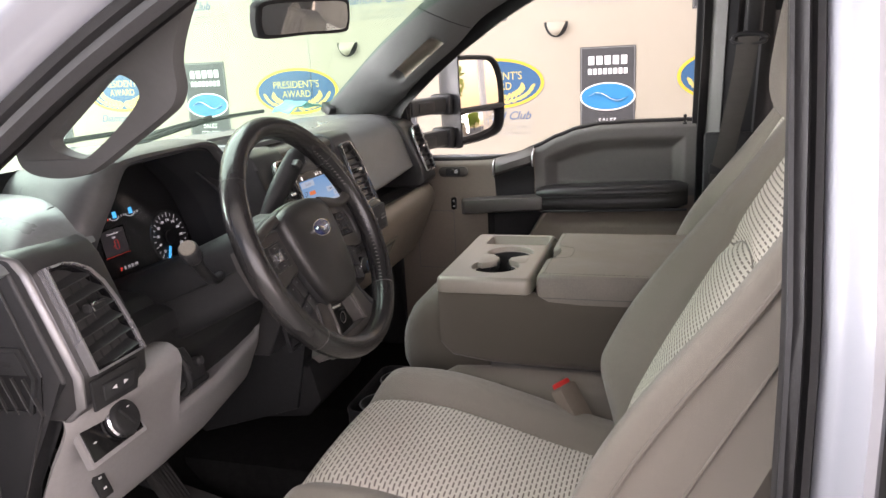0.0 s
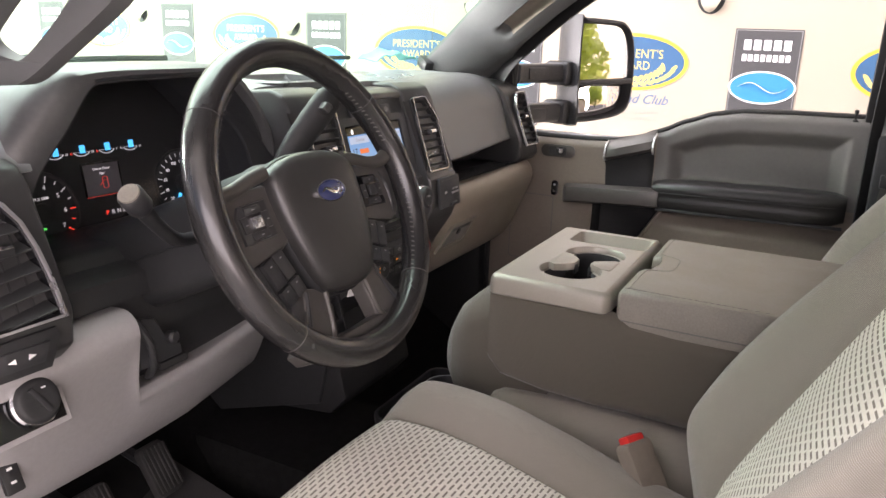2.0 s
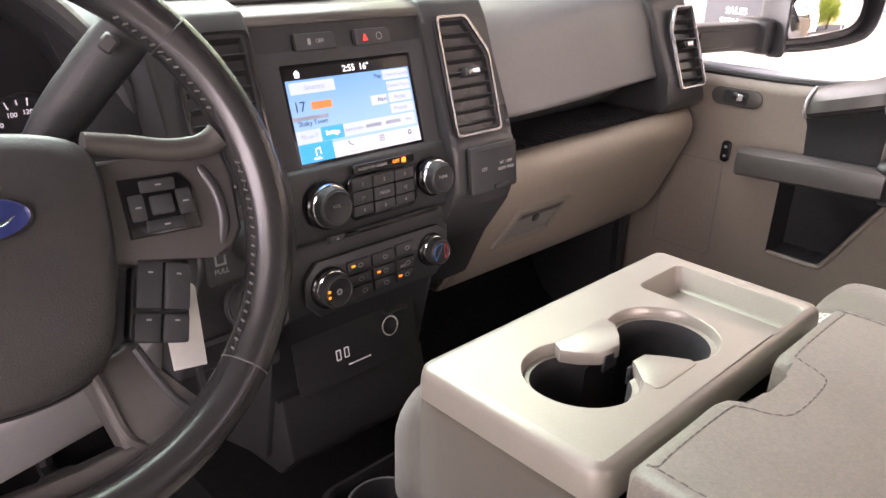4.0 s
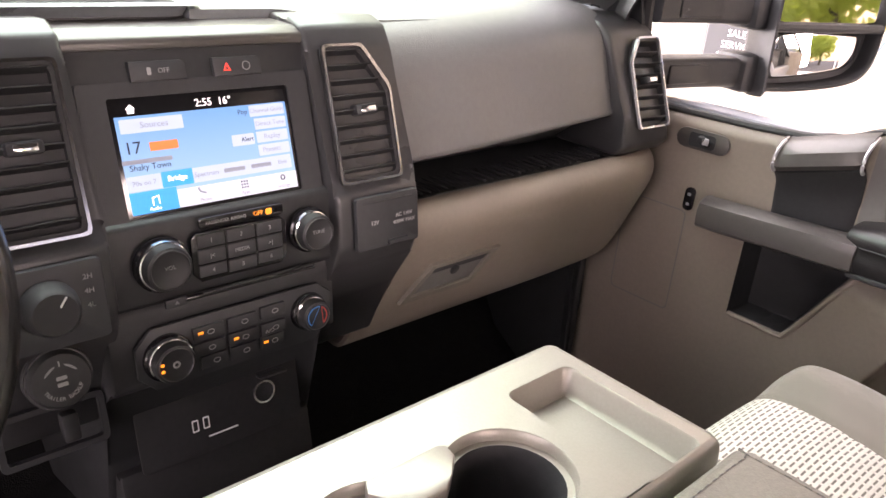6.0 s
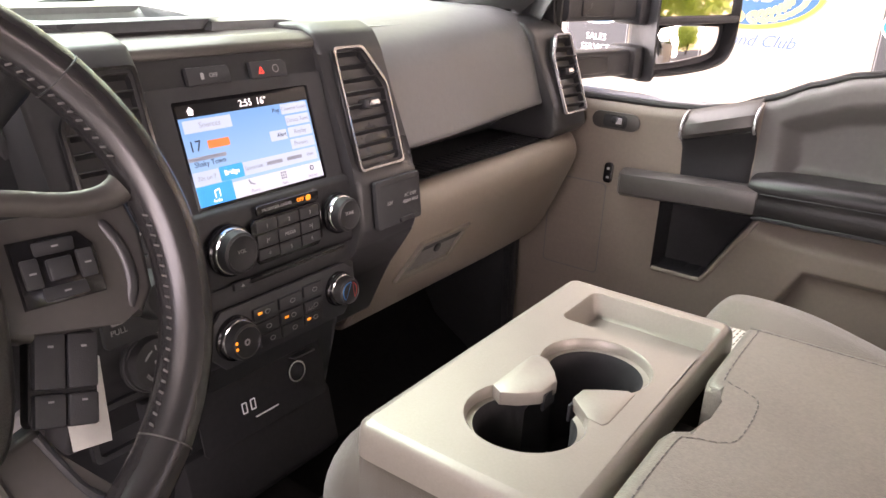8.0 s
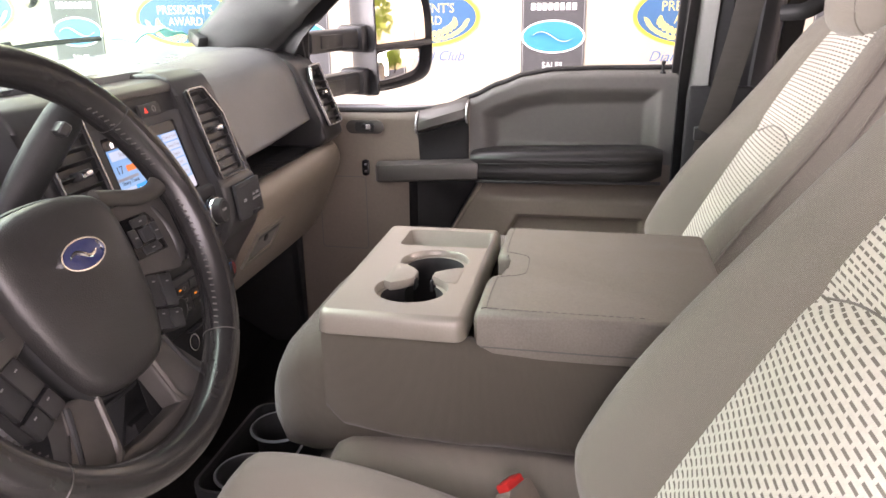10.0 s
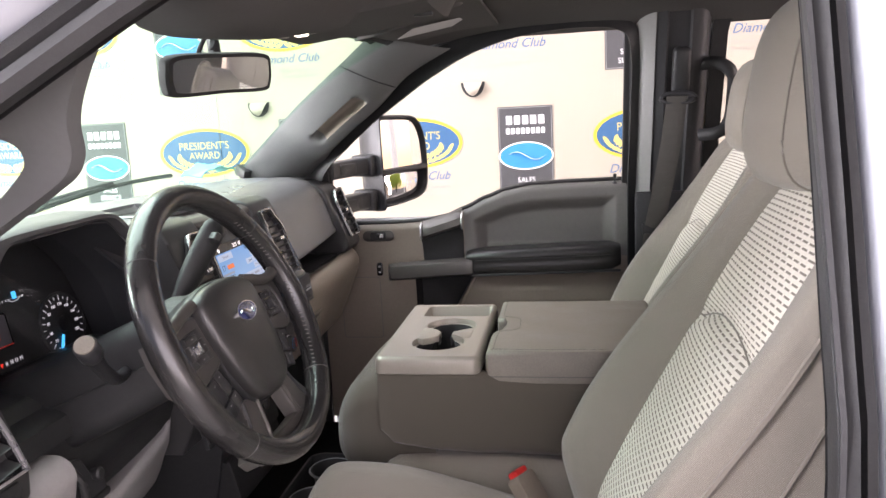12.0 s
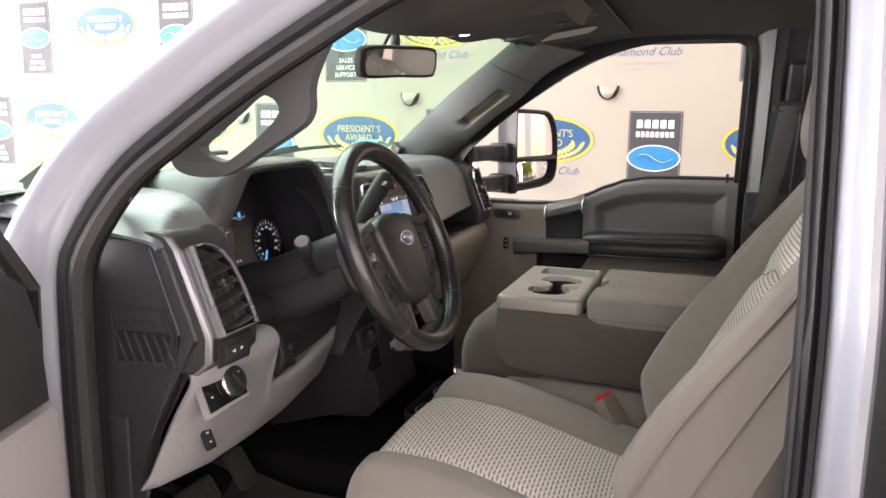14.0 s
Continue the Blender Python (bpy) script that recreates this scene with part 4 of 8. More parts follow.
part("stack_cap", extrude_xz([(-0.335, 1.345), (-0.315, 1.357), (-0.25, 1.357), (-0.234, 1.350), (-0.232, 1.340), (-0.26, 1.335)], -0.125, 0.125, 0.003), M_GRAB, dash)
# storage bin on top of the pad
mbn = axes((-0.370, -0.0675, 1.3), (0, 1, 0), (-1, 0, 0))
bin_rows = [[mbn @ Vector((x, y, z)) for x, y in rrect(0.222 - g, 0.160 - g, 0.02)] for g, z in ((0.0, 0.0715), (0.006, 0.0748), (0.014, 0.0735), (0.022, 0.0665), (0.03, 0.0590))]
bn = part("top_bin", sheet([r + r[:1] for r in bin_rows]), M_DASH, dash, "open bin in the dash top", smooth=60)
part("bin_floor", poly(rrect(0.194, 0.132, 0.02), 0.002, mbn @ T(0, 0, 0.0575)), M_DVINYL, bn)



# vents: silver frame, dark well, slats, upright vanes and a thumb tab
def vent(m, w, h, cut, side, slats, label, frame_mat=M_SILVER):
    """cut: the size of the bevelled upper corner; side: +1 or -1, where it is."""
    t = part("air_vent", poly(shape_cut(w, h, cut, side, 0.0), 0.002, m @ T(0, 0, -0.012)), M_BLACK, dash, label)
    part("well", ring(shape_cut(w, h, cut, side, 0.0), shape_cut(w, h, cut, side, 0.004), 0.022, m, -0.014), M_BLACK, t)
    part("frame", ring(shape_cut(w, h, cut, side, -0.0026), shape_cut(w, h, cut, side, 0.0004), 0.005, m, 0.006, 0.001), frame_mat, t, "thin metal vent frame")
    for k in range(slats):
        y = -h / 2 + h * (k + 0.6) / (slats + 0.1)
        x0, x1 = -w / 2 + 0.003, w / 2 - 0.003
        over = max(y - (h / 2 - cut * 1.5), 0) / (cut * 1.5) * cut
        if side > 0:
            x1 -= over
        else:
            x0 += over
        if x1 - x0 < 0.015:
            continue
        part("slat", box((x1 - x0, 0.0022, 0.022), m @ T((x0 + x1) / 2, y, -0.001) @ Matrix.Rotation(radians(-24), 4, "X"), 0.0008, 1), M_BLACK, t)
    for k in range(4):
        part("vane", box((0.002, h * 0.86, 0.006), m @ T(-w * 0.32 + k * w * 0.2, -0.004, -0.009)), M_BLACK, t)
    tab = part("thumb_tab", box((0.03, 0.012, 0.016), m @ T(0.004, 0.004, 0.006), 0.003), M_CHAR, t)
    part("tab_insert", box((0.02, 0.007, 0.003), m @ T(0.004, 0.004, 0.0145), 0.001), M_CHROME, tab)
    return t


def shape_cut(w, h, cut, side, inset):
    a, b = w / 2 - inset, h / 2 - inset
    pts = [(-a, -b), (a, -b), (a, b - cut * 1.5), (a - cut, b), (-a, b)]
    pts = pts if side > 0 else [(-x, y) for x, y in pts][::-1]
    out = []
    for i, p in enumerate(pts):
        q, r = Vector(pts[i - 1]), Vector(pts[(i + 1) % 5])
        p = Vector(p)
        for k in (0.0, 0.5, 1.0):
            e = 0.006
            s0, s1 = p + (q - p).normalized() * e, p + (r - p).normalized() * e
            c = s0.lerp(s1, k).lerp(p, 0.5 if k == 0.5 else 0)
            out.append((c.x, c.y))
    return out


# graphite columns that carry the centre vents
def vent_column(s):
    prof = [(-0.33, 1.30), (-0.325, 1.362), (-0.262, 1.366), (-0.236, 1.357), (-0.222, 1.335), (-0.176, 1.2), (-0.160, 1.185), (-0.152, 1.125), (-0.165, 1.095), (-0.20, 1.04), (-0.24, 0.95), (-0.4, 0.95)]
    y0, y1 = (0.120, 0.236) if s > 0 else (-0.236, -0.120)
    t = part("vent_column", extrude_xz(prof, y0, y1, 0.006, 3), M_PILLAR, dash, "graphite grey vent column")
    m = axes((-0.1985, s * 0.174, 1.265), (0, 1, 0), (-0.305, 0, 0.952))
    vent(m, 0.08, 0.148, 0.032, s, 9, "tall black louvred vent in a thin dark chrome frame", M_DCHROME)
    return t


vent_column(1)
vent_column(-1)
# power socket door under the right vent
mo = axes((-0.151, 0.182, 1.152), (0, 1, 0), (-0.12, 0, 0.99))
so = part("socket_cover", poly(rrect(0.088, 0.062, 0.004), 0.006, mo, 0.0015), M_CHAR, dash, "charcoal power socket covers")
part("flap_line", box((0.07, 0.0015, 0.002), mo @ T(0, 0.024, 0.006)), M_BLACK, so)
part("latch", box((0.028, 0.006, 0.004), mo @ T(0.012, -0.026, 0.007), 0.001, 1), M_CHAR, so)
text("word", "12V", M_PALE, so, mo @ T(-0.02, 0.0, 0.0066), 0.007)
text("word", "AC 110V", M_PALE, so, mo @ T(0.022, 0.004, 0.0066), 0.0065)
text("word", "400W MAX", M_PALE, so, mo @ T(0.022, -0.004, 0.0066), 0.0065)
# four-wheel-drive knob under the left vent, with the hitch knob and brake box below
mk = axes((-0.151, -0.182, 1.143), (0, 1, 0), (-0.12, 0, 0.99))
fw = part("drive_panel", poly(rrect(0.1, 0.074, 0.005), 0.006, mk, 0.0015), M_CHAR, dash, "charcoal drive mode panel")
part("knob", lathe([(0.024, 0), (0.024, 0.006), (0.0215, 0.012), (0.0205, 0.02), (0.018, 0.0225), (0, 0.022)], mk @ T(0.002, 0.002, 0.006), 32), M_BLACK, fw)
part("knob_mark", box((0.0015, 0.01, 0.001), mk @ T(0.009, 0.012, 0.0287) @ Matrix.Rotation(radians(-35), 4, "Z")), M_WHITE, fw)
for word, y in (("2H", 0.022), ("4H", 0.009), ("4L", -0.004)):
    text("word", word, M_PALE, fw, mk @ T(0.036, y, 0.0066), 0.0068)
text("word", "PULL", M_PALE, fw, mk @ T(-0.036, -0.022, 0.0066), 0.0075)
part("axle_mark", ring(rrect(0.012, 0.014, 0.001, -0.036, -0.009), rrect(0.008, 0.01, 0.001, -0.036, -0.009), 0.0006, mk, 0.006), M_PALE, fw)
mh = axes((-0.168, -0.187, 1.062), (0, 1, 0), (-0.25, 0, 0.97))
hk = part("hitch_knob", lathe([(0.030, 0), (0.030, 0.004), (0.0275, 0.006), (0.0265, 0.016), (0.0245, 0.019), (0.020, 0.0195), (0, 0.019)], mh @ T(0.010, 0.002, 0.0), 40), M_BLACK, dash, "round black trailer backup knob")
part("knob_ring", lathe([(0.0283, 0.004), (0.0295, 0.007), (0.0287, 0.0095), (0.027, 0.0095)], mh @ T(0.010, 0.002, 0.0), 40), M_PILLAR, hk)
for a0, a1 in ((0.5, 1.3), (1.84, 2.64)):
    part("arc_mark", ring(ellipse(0.0158, 0.0158, 0.010, 0.002, 8, a0, a1), ellipse(0.0148, 0.0148, 0.010, 0.002, 8, a0, a1), 0.0005, mh, 0.0194), M_PALE, hk)
part("top_mark", box((0.0014, 0.005, 0.0006), mh @ T(0.010, 0.0185, 0.0196)), M_PALE, hk)
for k, ch in enumerate("TRAILER BACKUP"):
    if ch != " ":
        a = radians(205 + 130 * k / 13)
        text("letter", ch, M_PALE, hk, mh @ T(0.010 + 0.0165 * math.cos(a), 0.002 + 0.0165 * math.sin(a), 0.0196) @ Matrix.Rotation(a + math.pi / 2, 4, "Z"), 0.0052, "small white letter")
part("truck_mark", poly(rrect(0.009, 0.0035, 0.001, 0.010, 0.005), 0.0005, mh @ T(0, 0, 0.0194)), M_PALE, hk)
part("truck_mark", poly(rrect(0.009, 0.0035, 0.001, 0.010, -0.001), 0.0005, mh @ T(0, 0, 0.0194)), M_PALE, hk)
part("lower_tray", ring(rrect(0.1, 0.055, 0.006), rrect(0.088, 0.043, 0.004), 0.008, axes((-0.205, -0.18, 0.985), (0, 1, 0), (-0.2, 0, 0.98)), 0, 0.002), M_CHAR, dash)
part("tray_lever", box((0.016, 0.03, 0.016), axes((-0.2, -0.165, 0.985), (0, 1, 0), (-0.2, 0, 0.98)), 0.003), M_BLACK, dash)

# touch screen
UP = Vector((-0.292, 0, 0.956))
ms = axes((-0.2015, 0, 1.2465), (0, 1, 0), UP)
scr = part("touch_screen", poly(rrect(0.212, 0.128, 0.004), 0.006, ms @ T(0, 0, -0.008), 0.0015), M_GLOSS, dash, "lit colour touch screen with radio menu")
part("bezel", ring(rrect(0.236, 0.14, 0.004), rrect(0.186, 0.112, 0.003), 0.006, ms, -0.006, 0.002), M_CHAR, scr)
M_SCR = mat("screen_blue", (0.02, 0.05, 0.1), 0.3, var=0.02, emit=(0.2, 0.52, 0.95), power=0.52)
nsc = M_SCR.node_tree
tcs, grs, rps = nsc.nodes.new("ShaderNodeTexCoord"), nsc.nodes.new("ShaderNodeSeparateXYZ"), nsc.nodes.new("ShaderNodeValToRGB")
mrs = nsc.nodes.new("ShaderNodeMapRange")
mrs.inputs["From Min"].default_value, mrs.inputs["From Max"].default_value = 1.2, 1.295
nsc.links.new(tcs.outputs["Object"], grs.inputs[0])
nsc.links.new(grs.outputs["Z"], mrs.inputs["Value"])
nsc.links.new(mrs.outputs[0], rps.inputs[0])
rps.color_ramp.elements[0].color = (0.42, 0.72, 1.0, 1)
rps.color_ramp.elements[1].color = (0.13, 0.42, 0.86, 1)
nsc.links.new(rps.outputs[0], nsc.nodes["Principled BSDF"].inputs["Emission Color"])
M_SCRW = mat("screen_white", (0.1, 0.1, 0.1), 0.3, var=0.02, emit=(0.75, 0.86, 1.0), power=0.52)
M_SCRB = mat("screen_button", (0.1, 0.1, 0.1), 0.3, var=0.02, emit=(0.55, 0.74, 0.95), power=0.52)
M_SCRS = mat("screen_select", (0.02, 0.05, 0.1), 0.3, var=0.02, emit=(0.0, 0.28, 0.78), power=0.9)
M_SCRK = mat("screen_ink", (0.02, 0.03, 0.06), 0.4, var=0.02)
M_SCRG = mat("screen_grey_ink", (0.2, 0.22, 0.26), 0.4, var=0.02, emit=(0.2, 0.24, 0.3), power=0.4)
M_SCRL = mat("screen_lit_ink", (0.5, 0.5, 0.5), 0.4, var=0.02, emit=(1, 1, 1), power=0.9)
M_SCRO = mat("screen_orange", (0.3, 0.1, 0.05), 0.4, var=0.02, emit=(0.95, 0.22, 0.04), power=0.55)
W2, H2 = 0.177, 0.104


def spx(u, v, d=0.0):
    """Screen place: u, v in 0..1 from the upper left."""
    return ms @ T((u - 0.5) * W2, (0.5 - v) * H2, d)


def sbox(name, u0, v0, u1, v1, material, d, label=""):
    return part(name, poly(rrect((u1 - u0) * W2, (v1 - v0) * H2, 0.001), 0.0003, spx((u0 + u1) / 2, (v0 + v1) / 2, d)), material, scr, label)


sbox("status_bar", 0, 0, 1, 0.125, M_GLOSS, -0.002)
sbox("page", 0, 0.125, 1, 1, M_SCR, -0.002, "blue radio page")
sbox("menu_bar", 0, 0.83, 1, 1, M_SCRW, -0.0016)
sbox("menu_audio", 0, 0.8, 0.255, 1, M_SCRS, -0.0013)
sbox("preset_bar", 0.0, 0.655, 0.98, 0.795, M_SCRB, -0.0016)
sbox("preset_chosen", 0.185, 0.65, 0.36, 0.795, M_SCRS, -0.0013)
sbox("button", 0.02, 0.15, 0.36, 0.275, M_SCRB, -0.0016)
for v, u0 in ((0.135, 0.76), (0.265, 0.78), (0.395, 0.78), (0.525, 0.78)):
    sbox("button", u0, v, 0.985, v + 0.11, M_SCRB, -0.0016)
sbox("button", 0.625, 0.4, 0.765, 0.51, M_SCRB, -0.0016)
sbox("station_mark", 0.155, 0.37, 0.31, 0.45, M_SCRO, -0.0013, "small orange station mark")
for word, u, v, s, c in (("2:55  16°", 0.55, 0.063, 0.0105, M_SCRL), ("Sources", 0.2, 0.212, 0.0085, M_SCRG), ("17", 0.065, 0.41, 0.016, M_SCRK),
                         ("Shaky Town", 0.14, 0.585, 0.008, M_SCRK), ("Bridge", 0.272, 0.72, 0.0075, M_SCRL), ("70s on 7", 0.09, 0.725, 0.0066, M_SCRG),
                         ("Spectrum", 0.44, 0.725, 0.0066, M_SCRG), ("Elvis", 0.92, 0.725, 0.006, M_SCRG), ("Channel Guide", 0.872, 0.19, 0.0066, M_SCRG), ("Direct Tune", 0.88, 0.32, 0.0068, M_SCRG),
                         ("Replay", 0.88, 0.45, 0.0072, M_SCRG), ("Presets", 0.865, 0.58, 0.0072, M_SCRG), ("Alert", 0.72, 0.455, 0.0068, M_SCRK), ("Pop", 0.715, 0.19, 0.007, M_SCRK),
                         ("Audio", 0.125, 0.965, 0.0048, M_SCRL), ("Phone", 0.41, 0.965, 0.0048, M_SCRG), ("Apps", 0.655, 0.965, 0.0048, M_SCRG), ("Settings", 0.905, 0.965, 0.0048, M_SCRG)):
    text("word", word, c, scr, spx(u, v, -0.0008), s, depth=0.0001)
for u, v, w in ((0.13, 0.53, 0.27), (0.61, 0.725, 0.13), (0.78, 0.725, 0.13)):
    sbox("line_bar", u - w / 2, v - 0.02, u + w / 2, v + 0.02, M_SCRG, -0.0012, "plain lettering bar")
part("note_icon", poly([(-0.002, -0.004), (-0.001, -0.004), (-0.001, 0.003), (0.004, 0.004), (0.004, -0.003), (0.005, -0.003), (0.005, 0.0055), (-0.002, 0.004)], 0.0003, spx(0.125, 0.9, -0.0008)), M_SCRL, scr)
part("home_icon", poly([(-0.003, -0.004), (0.003, -0.004), (0.003, 0), (0.0045, 0), (0, 0.0045), (-0.0045, 0), (-0.003, 0)], 0.0003, spx(0.09, 0.065, -0.0008)), M_SCRL, scr)
part("phone_icon", tube([spx(0.4, 0.87, -0.0006) @ Vector((x, y, 0)) for x, y in ((-0.004, 0.003), (-0.0025, -0.001), (0.003, -0.003))], 0.001, 5), M_SCRG, scr)
for a in range(3):
    for b in range(3):
        part("apps_dot", poly(rrect(0.0016, 0.0016, 0.0003), 0.0003, spx(0.655, 0.885, -0.0008) @ T((a - 1) * 0.003, (b - 1) * 0.003, 0)), M_SCRK, scr)
part("gear_icon", ring(ellipse(0.003, 0.003, 0, 0, 10), ellipse(0.0018, 0.0018, 0, 0, 10), 0.0003, spx(0.905, 0.88, -0.0008)), M_SCRK, scr)
# bezel ledge corners, coloured lighter for the light they reflect
for y in (-0.1095, 0.1095):
    part("bezel_facet", poly([(-0.012, 0), (0.012, 0), (0.012, 0.016), (-0.012, 0.024)] if y < 0 else [(-0.012, 0), (0.012, 0), (0.012, 0.024), (-0.012, 0.016)], 0.004, axes((-0.1855, y, 1.176), (0, 1, 0), (-0.4, 0, 0.92)), 0.001), M_GRAB, scr, "small bezel facet coloured lighter where it catches light")
# buttons above the screen
mb = axes((-0.2265, 0, 1.3205), (0, 1, 0), UP)
for y0, y1, word in ((-0.068, -0.014, "OFF"), (0.014, 0.066, "")):
    b = part("rocker_button", poly([(y0, -0.009), (y1, -0.009), (y1, 0.006), (y1 - 0.004, 0.0095), (y0, 0.0095)], 0.005, mb, 0.0014), M_CHAR, dash, "flat charcoal button")
    if word:
        text("word", word, M_PALE, b, mb @ T(-0.036, 0, 0.0052), 0.0065)
        part("mark", poly(rrect(0.004, 0.007, 0.001, -0.05, 0), 0.0004, mb @ T(0, 0, 0.005)), M_PALE, b)
    else:
        part("hazard_mark", ring([(0.024, -0.004), (0.032, -0.004), (0.028, 0.004)], [(0.0258, -0.003), (0.0302, -0.003), (0.028, 0.0016)], 0.0004, mb, 0.005), M_REDLIT, b)
        part("mark", ring(ellipse(0.0045, 0.0045, 0.049, 0, 14), ellipse(0.0037, 0.0037, 0.049, 0, 14), 0.0004, mb, 0.005), M_PALE, b)


def knob(m, r, word, label):
    k = part("knob", lathe([(r, 0), (r, 0.006), (r * 0.95, 0.0075), (r * 0.93, 0.017), (r * 0.88, 0.0205), (r * 0.78, 0.0215), (r * 0.70, 0.0205), (0, 0.0205)], m, 36), M_BLACK, dash, label)
    part("knob_skirt", lathe([(r * 1.14, 0.0), (r * 1.13, 0.004), (r * 1.04, 0.006)], m, 36), M_GLOSS, k)
    part("chrome_ring", lathe([(r * 1.03, 0.004), (r * 1.05, 0.006), (r * 1.0, 0.0095), (r * 0.93, 0.0102)], m, 36), M_CHROME, k)
    part("face_ring", lathe([(r * 0.80, 0.0214), (r * 0.77, 0.0222), (r * 0.73, 0.0212)], m, 36), M_PILLAR, k)
    if word:
        text("word", word, M_PALE, k, m @ T(0, 0.002, 0.0207), 0.0058)
    return k


# radio: knobs, keys, airbag line, disc slot
UR = Vector((-0.088, 0, 0.996))
mr = axes((-0.166, 0.007, 1.154), (0, 1, 0), UR)
knob(mr @ T(-0.081, -0.002, 0), 0.0245, "VOL", "round black volume knob in a chrome ring")
knob(mr @ T(0.081, 0.0, 0), 0.022, "TUNE", "round black tuning knob in a chrome ring")
ab = part("airbag_strip", poly(rrect(0.092, 0.011, 0.003, 0.004, 0.030), 0.003, mr, 0.001), M_GLOSS, dash, "gloss black indicator strip")
text("word", "PASSENGER AIRBAG", M_PALE, ab, mr @ T(-0.014, 0.030, 0.0032), 0.0048)
text("word", "OFF", M_AMBER, ab, mr @ T(0.021, 0.030, 0.0032), 0.0062)
part("airbag_mark", poly(rrect(0.007, 0.0065, 0.002, 0.033, 0.030), 0.0004, mr @ T(0, 0, 0.003)), M_AMBER, ab)
part("key_block", poly([(-0.052, -0.020), (-0.044, -0.029), (0.044, -0.029), (0.052, -0.020), (0.052, 0.016), (0.046, 0.022), (-0.046, 0.022), (-0.052, 0.016)], 0.003, mr, 0.001), M_GLOSS, dash, "gloss black key block")
for i, (x, y, w, h, word) in enumerate(((-0.032, 0.013, 0.029, 0.013, "1"), (0.0, 0.013, 0.031, 0.013, "2"), (0.032, 0.013, 0.029, 0.013, "3"), (-0.032, -0.003, 0.029, 0.015, "|<"), (0.0, -0.003, 0.031, 0.015, "MEDIA"),
                                        (0.032, -0.003, 0.029, 0.015, ">|"), (-0.032, -0.018, 0.029, 0.012, "4"), (0.0, -0.019, 0.031, 0.013, "5"), (0.032, -0.018, 0.029, 0.012, "6"))):
    b = part("radio_key", poly(rrect(w, h, 0.0015), 0.005, mr @ T(x, y, 0), 0.0012), M_CHAR, dash, "charcoal radio key")
    text("word", word, M_PALE, b, mr @ T(x, y, 0.0052), 0.0062 if len(word) < 3 else 0.0055)
sl = part("disc_slot", box((0.15, 0.004, 0.006), mr @ T(0.01, -0.043, 0.001), 0.001), M_GLOSS, dash, "thin black disc slot")
part("slot_lip", box((0.13, 0.0016, 0.004), mr @ T(0.02, -0.040, 0.003), 0.0005, 1), M_CHAR, sl)
ej = part("eject_key", poly(rrect(0.022, 0.009, 0.001, -0.072, -0.043), 0.004, mr, 0.001), M_CHAR, dash)
part("mark", poly([(-0.0745, -0.0445), (-0.0695, -0.0445), (-0.072, -0.041)], 0.0004, mr @ T(0, 0, 0.004)), M_PALE, ej)
# climate controls
mc = axes((-0.168, 0.005, 1.053), (0, 1, 0), (-0.076, 0, 0.997))
cp = part("climate_panel", poly([(-0.112, -0.018), (-0.095, -0.036), (0.09, -0.036), (0.112, -0.012), (0.112, 0.018), (0.095, 0.032), (-0.095, 0.032), (-0.112, 0.014)], 0.004, mc, 0.002), M_CHAR, dash, "charcoal climate panel")
k1 = knob(mc @ T(-0.081, -0.002, 0.004), 0.0225, "", "round black fan knob in a chrome ring")
k2 = knob(mc @ T(0.081, 0.002, 0.004), 0.0195, "", "round black temperature knob in a chrome ring")
part("fan_mark", ring(ellipse(0.004, 0.004, -0.081, -0.002, 8), ellipse(0.002, 0.002, -0.081, -0.002, 8), 0.0004, mc, 0.0248), M_PALE, k1)
for y in (-0.004, 0.003):
    part("fan_light", box((0.004, 0.004, 0.002), mc @ T(-0.0945, y - 0.002, 0.0243), 0.001, 1), M_AMBER, k1)
part("hot_arc", ring(ellipse(0.0125, 0.0125, 0.081, 0.002, 12, -0.9, 1.1), ellipse(0.0112, 0.0112, 0.081, 0.002, 12, -0.9, 1.1), 0.0004, mc, 0.0248), mat("red_print", (0.5, 0.05, 0.04), 0.5), k2)
part("cold_arc", ring(ellipse(0.0125, 0.0125, 0.081, 0.002, 12, 1.3, 4.0), ellipse(0.0112, 0.0112, 0.081, 0.002, 12, 1.3, 4.0), 0.0004, mc, 0.0248), mat("blue_print", (0.05, 0.25, 0.6), 0.5), k2)
for i, (x, y, w) in enumerate(((-0.038, 0.014, 0.034), (0.0, 0.014, 0.034), (0.036, 0.016, 0.03), (-0.038, -0.004, 0.034), (0.0, -0.004, 0.034), (0.036, -0.004, 0.03), (-0.034, -0.02, 0.03), (0.0, -0.02, 0.032), (0.034, -0.019, 0.028))):
    b = part("climate_key", poly(rrect(w, 0.0145, 0.0015), 0.004, mc @ T(x, y, 0.004), 0.001), M_CHAR, dash, "charcoal climate key")
    part("mark", ring(ellipse(0.004, 0.003, x + 0.002, y, 10), ellipse(0.0032, 0.0022, x + 0.002, y, 10), 0.0004, mc, 0.008), M_PALE, b)
    if i in (0, 4, 8):
        part("key_light", box((0.0055, 0.0026, 0.001), mc @ T(x - 0.009, y + 0.001, 0.0082)), M_AMBER, b)
text("word", "A/C", M_PALE, cp, mc @ T(0.03, -0.006, 0.0085), 0.006)
# lower bin with two ports and a socket
ml = axes((-0.212, 0, 0.935), (0, 1, 0), (-0.2, 0, 0.98))
lb = part("port_panel", poly(rrect(0.2, 0.1, 0.008), 0.002, ml @ T(0, 0.0, 0.001), 0.001), M_WELL, dash, "black panel with charging ports")
